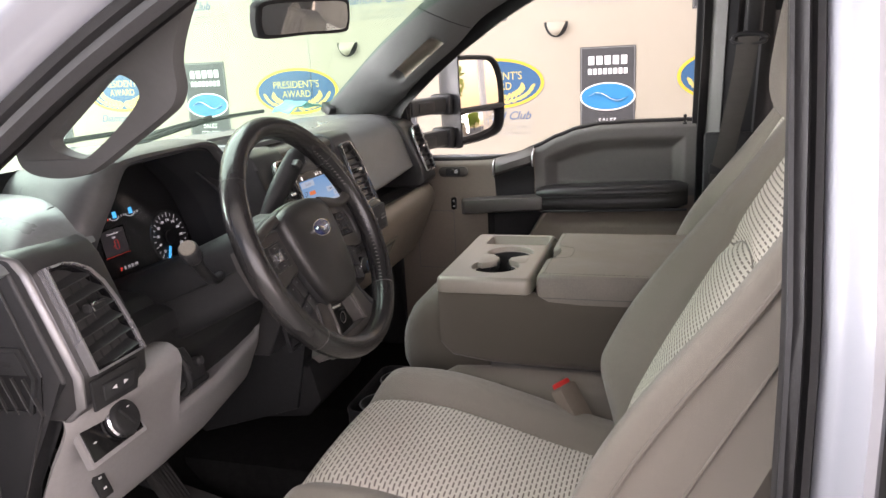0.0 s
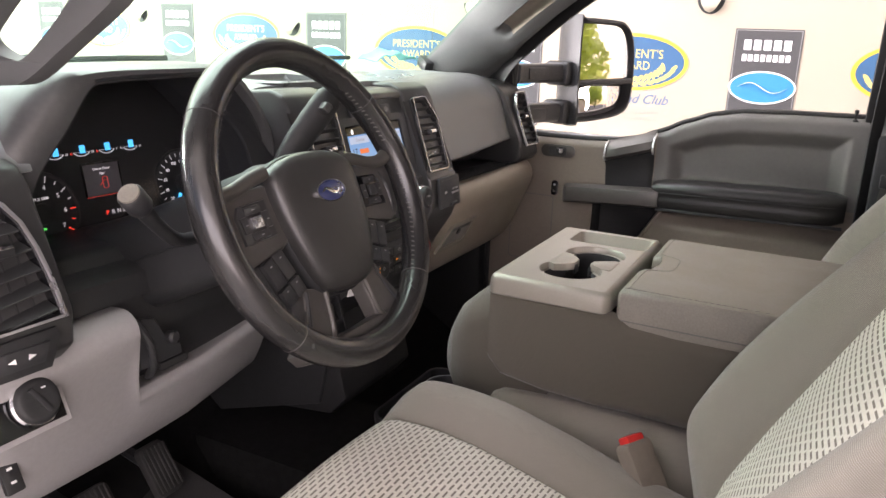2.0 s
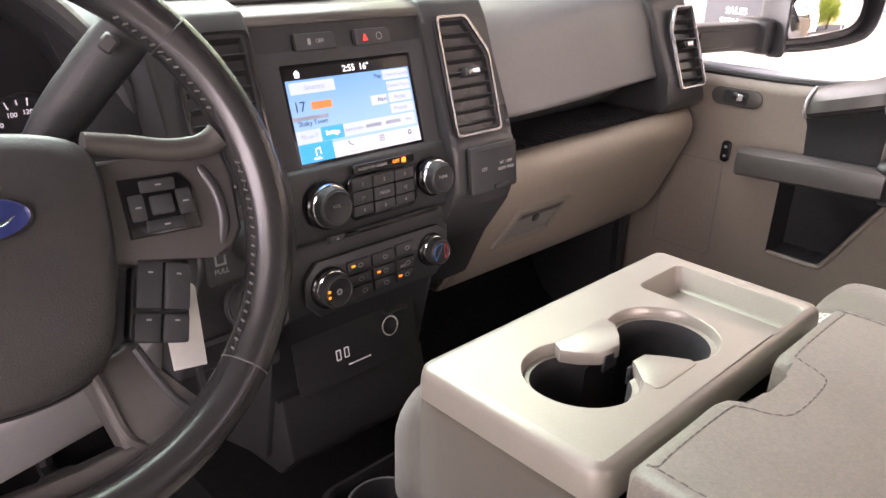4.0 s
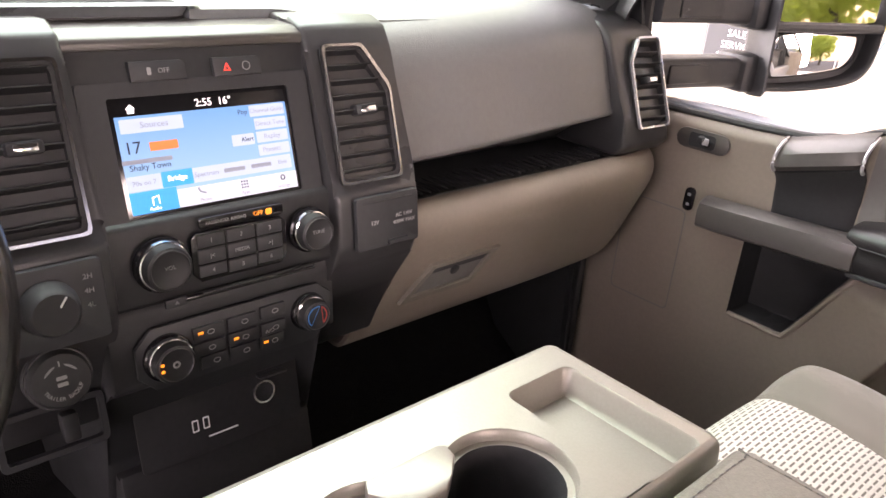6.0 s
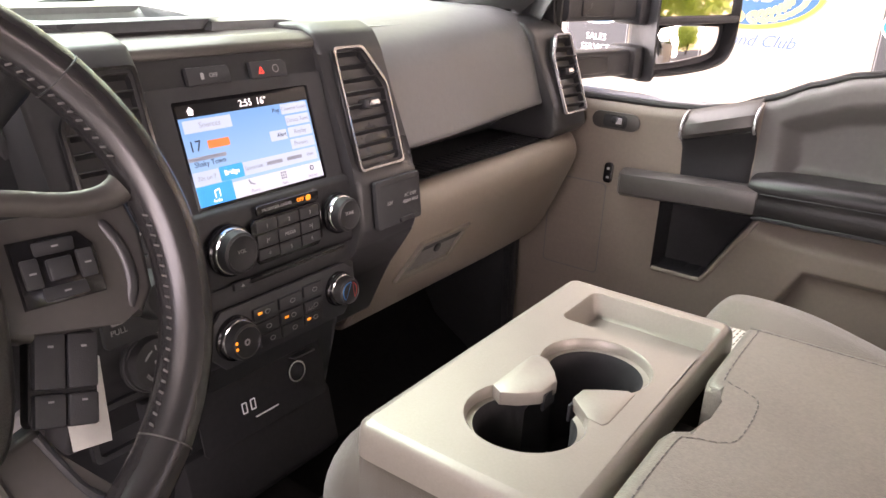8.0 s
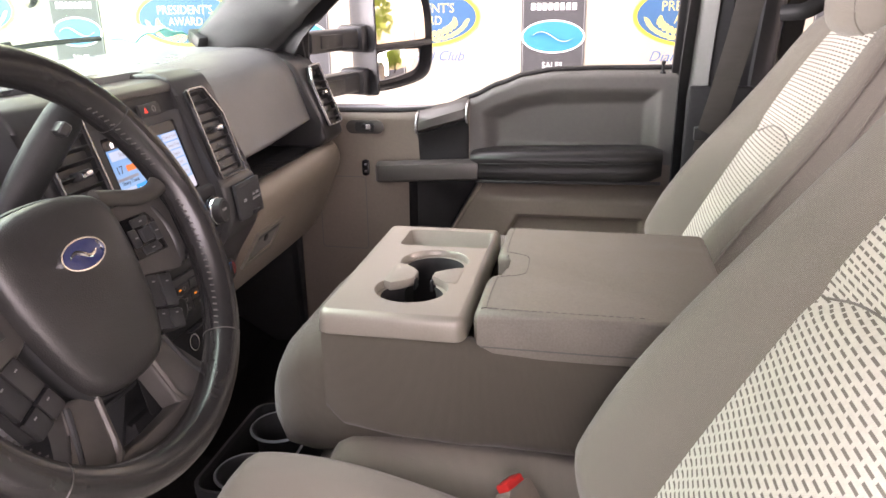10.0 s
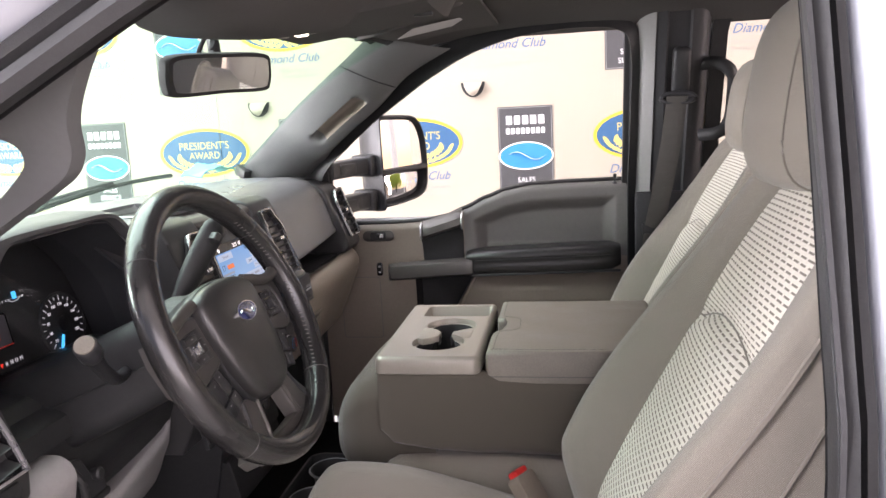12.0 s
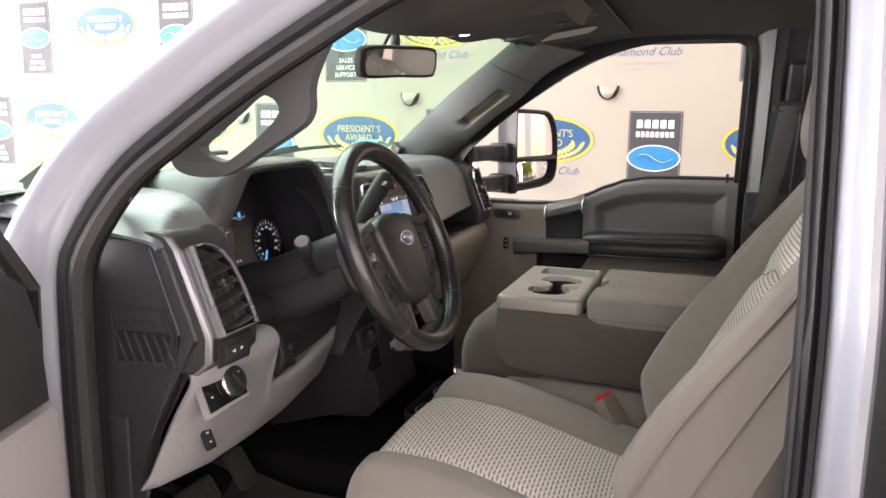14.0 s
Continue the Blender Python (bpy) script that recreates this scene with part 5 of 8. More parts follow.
for x in (-0.036, -0.023):
    part("usb_port", ring(rrect(0.0075, 0.0145, 0.001, x, -0.012), rrect(0.0052, 0.0115, 0.0008, x, -0.012), 0.001, ml, 0.0042), M_WHITE, lb, "white-rimmed charging port")
part("socket_ring", lathe([(0.0145, 0.004), (0.0145, 0.0065), (0.012, 0.0065), (0.012, 0.001), (0, 0.001)], ml @ T(0.052, 0.0, 0), 28), M_CHROME, lb, "chrome-rimmed power socket")
part("socket_flap", box((0.036, 0.003, 0.014), ml @ T(0.063, 0.021, 0.008), 0.001, 1), M_BLACK, lb)
part("bright_edge", box((0.036, 0.0012, 0.002), ml @ T(-0.004, -0.03, 0.0048)), M_WHITE, lb)
part("lower_bin", extrude_xz([(-0.24, 0.88), (-0.215, 0.885), (-0.195, 0.80), (-0.23, 0.76), (-0.4, 0.74), (-0.4, 0.88)], -0.12, 0.12, 0.006), M_WELL, dash)

# far right vent pod
pod = [(-0.45, 1.20), (-0.40, 1.352), (-0.33, 1.352), (-0.287, 1.343), (-0.262, 1.322), (-0.209, 1.20), (-0.196, 1.155), (-0.215, 1.135), (-0.35, 1.135)]
part("vent_pod", extrude_xz(pod, 0.712, 0.84, 0.008, 3), M_PILLAR, dash, "graphite grey vent pod")
mv = axes((-0.2285, 0.784, 1.250), (0.04, 1, 0), (-0.36, 0, 0.93))
vent(mv, 0.078, 0.146, 0.026, -1, 8, "small louvred side vent in a silver frame")

# driver's end: dark end cover, left vent pod, cluster hood, knee panel
endc = [(-0.395, 1.30), (-0.26, 1.302), (-0.245, 1.29), (-0.19, 1.15), (-0.235, 1.09), (-0.29, 0.98), (-0.33, 0.86), (-0.345, 0.6), (-0.42, 0.6), (-0.43, 1.2)]
ec = part("end_cover", extrude_xz(endc, -0.805, -0.775, 0.006, 3), M_CHAR, dash, "dark plastic dash end cover")
me_ = axes((-0.305, -0.8065, 1.135), (1, 0, 0.0), (0, 0, 1))
g_out = [(-0.047, 0.058), (0.058, 0.060), (0.076, 0.020), (0.062, -0.029), (-0.040, -0.037)]
g_in = [(0.015 + 0.90 * (x - 0.015), 0.012 + 0.88 * (y - 0.012)) for x, y in g_out]
gv = part("side_grille", ring(g_out, g_in, 0.005, me_, -0.001, 0.0012), M_CHAR, ec, "small slatted side grille")
part("grille_well", poly(g_in, 0.001, me_), M_WELL, gv)
gp = part("grille_plate", poly([(-0.040, 0.052), (0.052, 0.054), (0.065, 0.024), (-0.036, 0.020)], 0.003, me_ @ T(0, 0, 0.001), 0.001), M_CHAR, gv, "smooth plate with raised lettering")
for k in range(4):
    part("letter_bar", box((0.013, 0.007, 0.001), me_ @ T(-0.014 + k * 0.0165, 0.037, 0.0043), 0.0003, 1), M_BLACK, gp)
for k in range(6):
    part("grille_slat", box((0.0016, 0.054, 0.007), me_ @ T(-0.026 + k * 0.0185, -0.006, 0.002) @ Matrix.Rotation(radians(23), 4, "Z"), 0.0005, 1), M_PILLAR, gv)
part("cover_line", tube([(-0.269, -0.8068, 1.288), (-0.221, -0.8068, 1.158), (-0.233, -0.8068, 1.10), (-0.285, -0.8068, 0.98)], 0.0016, 6), M_PILLAR, ec)
lp = [(-0.36, 1.312), (-0.258, 1.312), (-0.238, 1.304), (-0.224, 1.286), (-0.172, 1.155), (-0.175, 1.115), (-0.20, 1.092), (-0.34, 1.092)]
pod = part("left_vent_pod", extrude_xz(lp, -0.80, -0.670, 0.006, 3), M_PILLAR, dash, "graphite grey vent pod")
# pod's bevelled satin edge, its colour brightened for the light on it
pod_line = [(-0.262, 1.3125), (-0.2375, 1.3055), (-0.2225, 1.287), (-0.1705, 1.156), (-0.1735, 1.114), (-0.196, 1.094)]
part("pod_edge", thicken(sheet([[(x - 0.008, -0.8020, z), (x - 0.0012, -0.7996, z), (x + 0.001, -0.7960, z), (x + 0.0004, -0.7925, z)] for x, z in pod_line]), 0.002), M_SATIN, pod, "satin edge strip, brightened for the light on it")
mlv = axes((-0.1968, -0.733, 1.218), (0, 1, 0), (-0.36, 0, 0.93))


def leaf_shape(d):
    """The left vent's outline, shrunk by d: straight outboard side, round shoulder inboard."""
    pts = [(-0.046 + d, -0.069 + d), (0.041 - d, -0.069 + d), (0.0395 - d, -0.03), (0.035 - d, 0.005), (0.0275 - d, 0.034), (0.015 - 0.9 * d, 0.054 - 0.6 * d), (-0.004 - 0.5 * d, 0.067 - d), (-0.02, 0.072 - d), (-0.046 + d, 0.072 - d)]
    return pts


def leaf_right(y):
    pts = leaf_shape(0.003)[1:8]
    for (x0, y0), (x1, y1) in zip(pts, pts[1:]):
        if y0 <= y <= y1:
            return x0 + (x1 - x0) * (y - y0) / (y1 - y0)
    return pts[-1][0]


lv = part("air_vent", poly(leaf_shape(0.0), 0.002, mlv @ T(0, 0, -0.004)), M_WELL, dash, "tall louvred vent in a thin silver frame")
part("frame", ring(leaf_shape(-0.003), leaf_shape(-0.0002), 0.016, mlv, 0.0, 0.0012), M_SILVER, lv, "thin silver vent frame")
part("inner_frame", ring(leaf_shape(-0.0002), leaf_shape(0.0032), 0.012, mlv, 0.0, 0.001), M_GLOSS, lv, "gloss black inner frame")
for k in range(6):
    y = -0.060 + 0.0222 * k
    x0, x1 = -0.043, leaf_right(y) - 0.001
    c = mlv @ T((x0 + x1) / 2, y, 0.004) @ Matrix.Rotation(radians(38), 4, "X") @ Matrix.Rotation(radians(7), 4, "Z")
    sl = part("slat", box((x1 - x0, 0.0026, 0.021), c, 0.0008, 1), M_BLACK, lv)
    # lighter strip standing for light caught on the slat's edge
    part("slat_glint", box((x1 - x0 - 0.004, 0.0012, 0.0012), c @ T(0, 0.0006, 0.0102)), M_PILLAR, sl)
for k in range(4):
    part("vane", box((0.0018, 0.11, 0.004), mlv @ T(-0.034 + k * 0.0185, -0.008, -0.0005)), M_BLACK, lv)
tab = part("thumb_tab", box((0.032, 0.011, 0.012), mlv @ T(-0.004, 0.008, 0.013) @ Matrix.Rotation(radians(18), 4, "X"), 0.003), M_BLACK, lv)
part("tab_insert", box((0.026, 0.0035, 0.012), mlv @ T(-0.003, 0.0125, 0.0165) @ Matrix.Rotation(radians(18), 4, "X"), 0.001), M_CHROME, tab, "bright chrome tab insert")
part("tab_lip", box((0.0035, 0.012, 0.010), mlv @ T(-0.014, 0.007, 0.0165), 0.001), M_CHROME, tab)
mp_ = axes((-0.1715, -0.742, 1.130), (0, 1, 0), (-0.02, 0, 1))
pp = part("pedal_switch", poly([(-0.043, -0.026), (0.036, -0.028), (0.050, 0.004), (0.046, 0.014), (-0.043, 0.014)], 0.004, mp_, 0.001), M_BLACK, dash, "small black rocker switch panel")
rk = part("rocker", poly([(-0.026, -0.018), (0.028, -0.019), (0.036, 0.002), (-0.026, 0.004)], 0.003, mp_ @ T(0, 0, 0.0035), 0.0015), M_CHAR, pp)
for x, q in ((-0.008, -1), (0.014, 1)):
    tri_ = [(x - 0.0045 * q, -0.010), (x + 0.0045 * q, -0.007), (x - 0.0035 * q, -0.004)]
    part("mark", poly(tri_ if q > 0 else tri_[::-1], 0.0005, mp_ @ T(0, 0, 0.0066)), M_WHITE, rk)

# cluster hood: a dark tunnel with a thick rim that blends into the top pad
HOOD_IN = [(-0.645, 1.155), (-0.655, 1.22), (-0.634, 1.285), (-0.592, 1.336), (-0.557, 1.380), (-0.525, 1.388), (-0.43, 1.391), (-0.352, 1.391), (-0.318, 1.374), (-0.262, 1.31), (-0.238, 1.23), (-0.228, 1.155)]
HOOD_OUT = [(-0.690, 1.155), (-0.705, 1.22), (-0.688, 1.298), (-0.648, 1.352), (-0.612, 1.390), (-0.565, 1.404), (-0.43, 1.406), (-0.338, 1.404), (-0.29, 1.378), (-0.243, 1.315), (-0.222, 1.24), (-0.214, 1.155)]


def hood_line(x, f, drop=0.0):
    """The hood's outline at x: f 0 at the inner edge, 1 at the outer."""
    row = spline([Vector((x, a + (c - a) * f, b + (d - b) * f - drop)) for (a, b), (c, d) in zip(HOOD_IN, HOOD_OUT)], 5)
    for p in row:
        p.x -= 0.10 * max(1.30 - p.z, 0) if x > -0.42 else 0
    return row


hd = part("cluster_hood", thicken(sheet([hood_line(-0.425, -0.25, 0.004), hood_line(-0.34, -0.12), hood_line(-0.28, -0.03), hood_line(-0.262, 0.0)]), 0.003), M_CHAR, dash, "deep black instrument hood")
part("hood_rim", thicken(sheet([hood_line(-0.262, 0.0), hood_line(-0.254, 0.08), hood_line(-0.250, 0.3), hood_line(-0.251, 0.65), hood_line(-0.258, 0.88), hood_line(-0.275, 1.0), hood_line(-0.32, 1.06), hood_line(-0.42, 1.06, 0.014)]), 0.004), M_RIM, hd, "grained charcoal hood rim")
# shoulder from the hood down to the door end
sh_rows = []
for k in range(13):
    u = k / 12
    y = -0.815 + 0.165 * u
    f = 1 - (1 - u) ** 1.8
    sh_rows.append([(x, y, a + (b - a) * f) for x, a, b in ((-0.62, 1.335, 1.352), (-0.52, 1.324, 1.360), (-0.44, 1.318, 1.362), (-0.38, 1.313, 1.361), (-0.33, 1.309, 1.355), (-0.285, 1.304, 1.338), (-0.258, 1.2995, 1.315), (-0.247, 1.290, 1.295))])
part("shoulder", thicken(sheet([spline(r, 3) for r in sh_rows]), 0.006), M_DASH, dash, "charcoal vinyl dash shoulder")
rs = []
for k in range(7):
    u = k / 6
    y = -0.29 + 0.06 * u
    rs.append([(-0.45, y, 1.372), (-0.36, y, 1.366 - 0.004 * u), (-0.30, y, 1.345 - 0.02 * (1 - u)), (-0.265, y, 1.29), (-0.24, y, 1.22), (-0.22, y, 1.16), (-0.235, y, 1.10)])
part("hood_bridge", thicken(sheet([spline(r, 3) for r in rs]), 0.006), M_CHAR, dash)

# instruments
UC = Vector((-0.17, 0, 0.985))
mi = axes((-0.392, -0.45, 1.235), (0, 1, 0), UC)
ic = part("instrument_panel", poly(rrect(0.46, 0.30, 0.03), 0.003, mi @ T(0.01, 0.005, -0.004)), M_WELL, dash, "black instrument panel with lit dials")


def dial(cx, cy, r, first, last, words, red, pointer, label):
    d = part("dial", lathe([(r, 0), (r * 0.98, 0.0035), (r * 0.94, 0.0035), (r * 0.9, 0.0008), (0, 0.0008)], mi @ T(cx, cy, 0), 44), M_BLACK, ic, label)
    n = (len(words) - 1) * 2 + 1
    for k in range(n):
        a = radians(first + (last - first) * k / (n - 1))
        ln = 0.0085 if k % 2 == 0 else 0.005
        part("tick", box((ln, 0.0013, 0.0006), mi @ T(cx + r * 0.82 * math.cos(a), cy + r * 0.82 * math.sin(a), 0.0014) @ Matrix.Rotation(a, 4, "Z")), M_REDLIT if k >= n - red else M_MARK, d)
    for k, wd in enumerate(words):
        a = radians(first + (last - first) * k / (len(words) - 1))
        text("word", wd, M_MARK, d, mi @ T(cx + r * 0.62 * math.cos(a), cy + r * 0.62 * math.sin(a), 0.0012), 0.0085 if len(wd) < 2 else 0.0072)
    a = radians(pointer)
    part("pointer", box((r * 0.56, 0.0055, 0.001), mi @ T(cx + r * 0.62 * math.cos(a), cy + r * 0.62 * math.sin(a), 0.003) @ Matrix.Rotation(a, 4, "Z")), M_CYAN, d)
    part("hub", lathe([(r * 0.26, 0.001), (r * 0.24, 0.004), (r * 0.2, 0.0046), (0, 0.0046)], mi @ T(cx, cy, 0), 26), M_BLACK, d)
    return d


tc_ = dial(-0.1, -0.028, 0.057, 215, -35, ("0", "1", "2", "3", "4", "5", "6", "7"), 3, 196, "tachometer with white figures")
dial(0.147, -0.021, 0.054, 250, -30, ("0", "20", "40", "60", "80", "100", "120", "140", "160", "180", "200"), 0, 242, "speedometer with white figures")
text("word", "RPM X 1000", M_MARK, tc_, mi @ T(-0.1, -0.008, 0.0012), 0.0055)
part("ready_light", box((0.005, 0.003, 0.0006), mi @ T(-0.1, -0.048, 0.0014)), M_GREENLIT, tc_)
for k, (a, b) in enumerate((("L", "H"), ("C", "H"), ("E", "F"), ("C", "H"))):
    cx = -0.063 + k * 0.0415
    gk = part("small_gauge", ring(ellipse(0.014, 0.009, cx, 0.049, 12, 3.5, 5.9), ellipse(0.0128, 0.0078, cx, 0.049, 12, 3.5, 5.9), 0.0006, mi), M_MARK, ic, "small lit gauge")
    part("pointer", box((0.0085, 0.011, 0.0006), mi @ T(cx + 0.001, 0.05, 0.001)), M_CYAN, gk)
    text("word", a, M_REDLIT if k < 3 else M_MARK, gk, mi @ T(cx - 0.017, 0.045, 0.001), 0.005)
    text("word", b, M_MARK, gk, mi @ T(cx + 0.017, 0.045, 0.001), 0.005)
dsp = part("message_display", poly(rrect(0.064, 0.05, 0.002, 0.003, 0.005), 0.001, mi), M_GLOSS, ic, "small display with red door warning")
M_REDDIM = mat("red_sign", (0.3, 0.02, 0.02), 0.5, emit=(0.8, 0.06, 0.04), power=0.45)
M_DIM = mat("display_grey", (0.03, 0.03, 0.035), 0.3, emit=(0.25, 0.24, 0.26), power=0.05)
part("page", poly(rrect(0.058, 0.044, 0.001, 0.003, 0.005), 0.0006, mi @ T(0, 0, 0.0008)), M_DIM, dsp)
dm = part("door_mark", ring(rrect(0.0092, 0.0172, 0.0035, 0.006, 0.0), rrect(0.0078, 0.0158, 0.003, 0.006, 0.0), 0.0006, mi, 0.0014), M_REDDIM, dsp, "thin red outline of a car with an open door")
part("door_stroke", box((0.0062, 0.0008, 0.0006), mi @ T(-0.0012, -0.0015, 0.0016) @ Matrix.Rotation(0.75, 4, "Z")), M_REDDIM, dm)
part("windscreen_stroke", box((0.0066, 0.0007, 0.0006), mi @ T(0.006, 0.003, 0.0016)), M_REDDIM, dm)
part("red_line", box((0.062, 0.0006, 0.0006), mi @ T(0.003, -0.0185, 0.0016)), M_REDDIM, dsp)
text("word", "Driver Door", M_MARK, dsp, mi @ T(0.003, 0.02, 0.0016), 0.0055)
text("word", "Ajar", M_MARK, dsp, mi @ T(0.003, 0.0135, 0.0016), 0.0055)
for k, g_ in enumerate("PRNDM"):
    text("word", g_, M_REDLIT if k == 0 else M_MARK, dsp, mi @ T(0.0 + k * 0.0098, -0.044, 0.0012), 0.0085)

M_LENS = glass("cluster_lens_glass", (0.95, 0.95, 0.96), 0.018)
ln = part("cluster_lens", poly(rrect(0.4, 0.235, 0.04), 0.002, axes((-0.345, -0.452, 1.262), (0, 1, 0), (-0.3, 0, 0.95))), M_LENS, ic, "clear instrument lens")
ln.visible_shadow = False

# knee panel: light grey, stepped round the dark column opening
knee = [(-0.32, 1.10), (-0.235, 1.112), (-0.208, 1.106), (-0.198, 1.09), (-0.200, 1.07), (-0.222, 1.02), (-0.245, 0.955), (-0.262, 0.905), (-0.285, 0.878), (-0.33, 0.88)]
part("knee_panel", thicken(sheet(skin_y([(-0.795, [(x - 0.012 - 0.17 * (1.10 - z), z - 0.006) for x, z in knee]), (-0.775, [(x - 0.002 - 0.09 * (1.10 - z), z) for x, z in knee]), (-0.68, knee), (-0.60, knee), (-0.574, knee)], 1, smooth_profile=4)), 0.006), M_GREY, dash, "light grey knee panel")
knee2 = [(-0.30, 0.975), (-0.25, 0.985), (-0.240, 0.982), (-0.236, 0.974), (-0.238, 0.964), (-0.244, 0.950), (-0.251, 0.935), (-0.264, 0.905), (-0.285, 0.878), (-0.33, 0.88)]
part("knee_sweep", thicken(sheet(skin_y([(-0.574, knee), (-0.566, knee), (-0.556, [((a + c) / 2, (b + d) / 2) for (a, b), (c, d) in zip(knee, knee2)]), (-0.542, knee2), (-0.42, [(x - 0.004, z + 0.004) for x, z in knee2]), (-0.27, [(x - 0.006, z + 0.03) for x, z in knee2]), (-0.235, [(x - 0.02, z + 0.05) for x, z in knee2])], 1, smooth_profile=4)), 0.006), M_GREY, dash, "light grey lower knee panel")
part("column_surround", extrude_xz([(-0.40, 1.18), (-0.285, 1.175), (-0.25, 1.14), (-0.24, 1.06), (-0.262, 1.0), (-0.3, 0.96), (-0.42, 0.95)], -0.655, -0.235, 0.008), M_BLACK, dash, "black steering column surround")
part("surround_ledge", thicken(sheet([[(-0.37, y, 1.155), (-0.30, y, 1.16), (-0.255, y, 1.158), (-0.235, y, 1.148), (-0.23, y, 1.12)] for y in (-0.70, -0.6, -0.5, -0.4, -0.3, -0.24)]), 0.006), M_BLACK, dash)
hb = part("hinge_bracket", poly([(-0.036, -0.03), (0.034, -0.03), (0.034, -0.012), (0.006, 0.0), (0.002, 0.03), (-0.02, 0.036), (-0.036, 0.02)], 0.014, axes((-0.236, -0.515, 1.05), (0, 1, 0), (-0.2, 0, 0.98)), 0.004), M_CHAR, dash, "black bracket under the column")
part("bracket_loop", tube(spline([(-0.228, -0.545, 1.085), (-0.212, -0.54, 1.06), (-0.214, -0.535, 1.025), (-0.232, -0.53, 1.005)], 5), 0.006, 8), M_BLACK, hb)
part("bracket_pin", lathe([(0.009, 0), (0.009, 0.012), (0.006, 0.015), (0, 0.015)], axes((-0.226, -0.497, 1.05), (0, 1, 0), (-0.2, 0, 0.98)), 16), M_BLACK, hb)
part("bracket_foot", box((0.018, 0.05, 0.012), T(-0.232, -0.49, 1.012), 0.004), M_BLACK, hb)
# lamp switch
mls = axes((-0.2075, -0.728, 1.053), (0, 1, -0.02), (-0.38, 0, 0.92))
ls_out = [(-0.050, -0.033), (0.050, -0.030), (0.050, 0.022), (-0.050, 0.036)]
lsw = part("lamp_switch", poly(ls_out, 0.016, mls @ T(0, 0, -0.010), 0.002), M_GLOSS, dash, "gloss black lamp switch panel")
part("surround", ring([(x * 1.09, 0.002 + (y - 0.002) * 1.18) for x, y in ls_out], [(x * 1.005, y) for x, y in ls_out], 0.012, mls, -0.008, 0.0015), M_GREY, lsw, "grey raised surround")
part("knob", lathe([(0.0265, 0.004), (0.0265, 0.013), (0.024, 0.018), (0.021, 0.020), (0.015, 0.0195), (0, 0.019)], mls @ T(0.017, -0.001, 0.002), 36), M_BLACK, lsw)
part("grip", box((0.007, 0.034, 0.004), mls @ T(0.017, -0.001, 0.0225) @ Matrix.Rotation(0.5, 4, "Z"), 0.003), M_BLACK, lsw)
part("chrome_ring", lathe([(0.027, 0.008), (0.0283, 0.011), (0.0263, 0.0140), (0.025, 0.0140)], mls @ T(0.017, -0.001, 0.002), 36), M_CHROME, lsw)
for x, y in ((-0.036, 0.014), (-0.037, -0.010), (0.010, 0.011), (0.024, 0.011)):
    part("mark", poly(rrect(0.005, 0.002, 0.0005, x, y), 0.0005, mls @ T(0, 0, 0.0225 if abs(x) < 0.03 else 0.006)), M_WHITE, lsw)
mph = axes((-0.2475, -0.72, 0.952), (0, 1, 0), (-0.38, 0, 0.92))
ph = part("pedal_adjuster", poly(rrect(0.022, 0.042, 0.003), 0.006, mph, 0.001), M_BLACK, dash, "small black pedal switch")
for y in (0.008, -0.008):
    part("mark", box((0.006, 0.003, 0.001), mph @ T(0, y, 0.006)), M_WHITE, ph)

# ---- steering wheel and column ----
TILT_W = radians(25)
mw = axes((-0.0088, -0.438, 1.2439), (0, 1, 0), (-math.sin(TILT_W), 0, math.cos(TILT_W)))
mrim = axes((-0.0122, -0.433, 1.2553), (0, 1, 0), (-math.sin(radians(24.1)), 0, math.cos(radians(24.1))))
wheel = thing("steering_wheel", tuple(mw.translation), "black leather four-spoke steering wheel with worn rim", "steering wheel")
R0 = 0.189


def rim_arc(a0, a1, n, r, name, material, label=""):
    pts = []
    for i in range(n + 1):
        a = radians(a0 + (a1 - a0) * i / n)
        pts.append(mrim @ Vector((R0 * math.cos(a), R0 * math.sin(a), 0)))
    axis = mrim.to_3x3() @ Vector((0, 0, 1))
    return part(name, tube(pts, r, 20, flat=(1.0, 1.12), hint=tuple(axis)), material, wheel, label)


rim_arc(-135, -45, 34, 0.0176, "rim_lower", M_LEATHER, "smooth black lower rim")
rim_arc(-45.3, 38, 34, 0.0178, "rim_grip", M_LEATHER, "laced leather grip, worn shiny")
rim_arc(38, 142, 40, 0.0177, "rim_upper", M_LEATHER, "black leather upper rim")
rim_arc(142, 225.3, 34, 0.0178, "rim_grip", M_LEATHER, "laced leather grip, worn shiny")


def rim_loop(a, r):
    """A ring round the rim's section at an angle."""
    return [mrim @ Vector(((R0 + r * math.cos(k)) * math.cos(radians(a)), (R0 + r * math.cos(k)) * math.sin(radians(a)), r * 1.12 * math.sin(k))) for k in [2 * math.pi * j / 20 for j in range(20)]]


for a in (38, 142, -45, -135):
    part("rim_seam", tube(rim_loop(a, 0.0176), 0.0007, 5, closed=True), M_SPOKE if a < 0 else M_BLACK, wheel)
for lo, hi in ((-43, 8), (20, 52), (172, 223), (128, 160)):
    for k in range(int((hi - lo) / 2.4)):
        a = radians(lo + k * 2.4)
        r = R0 - 0.0172
        part("lacing", box((0.0012, 0.0018, 0.0052), mrim @ T(r * math.cos(a), r * math.sin(a), 0.0075) @ Matrix.Rotation(a + 0.35, 4, "Z") @ Matrix.Rotation(0.35, 4, "X"), 0.0004, 1), M_STITCH, wheel)

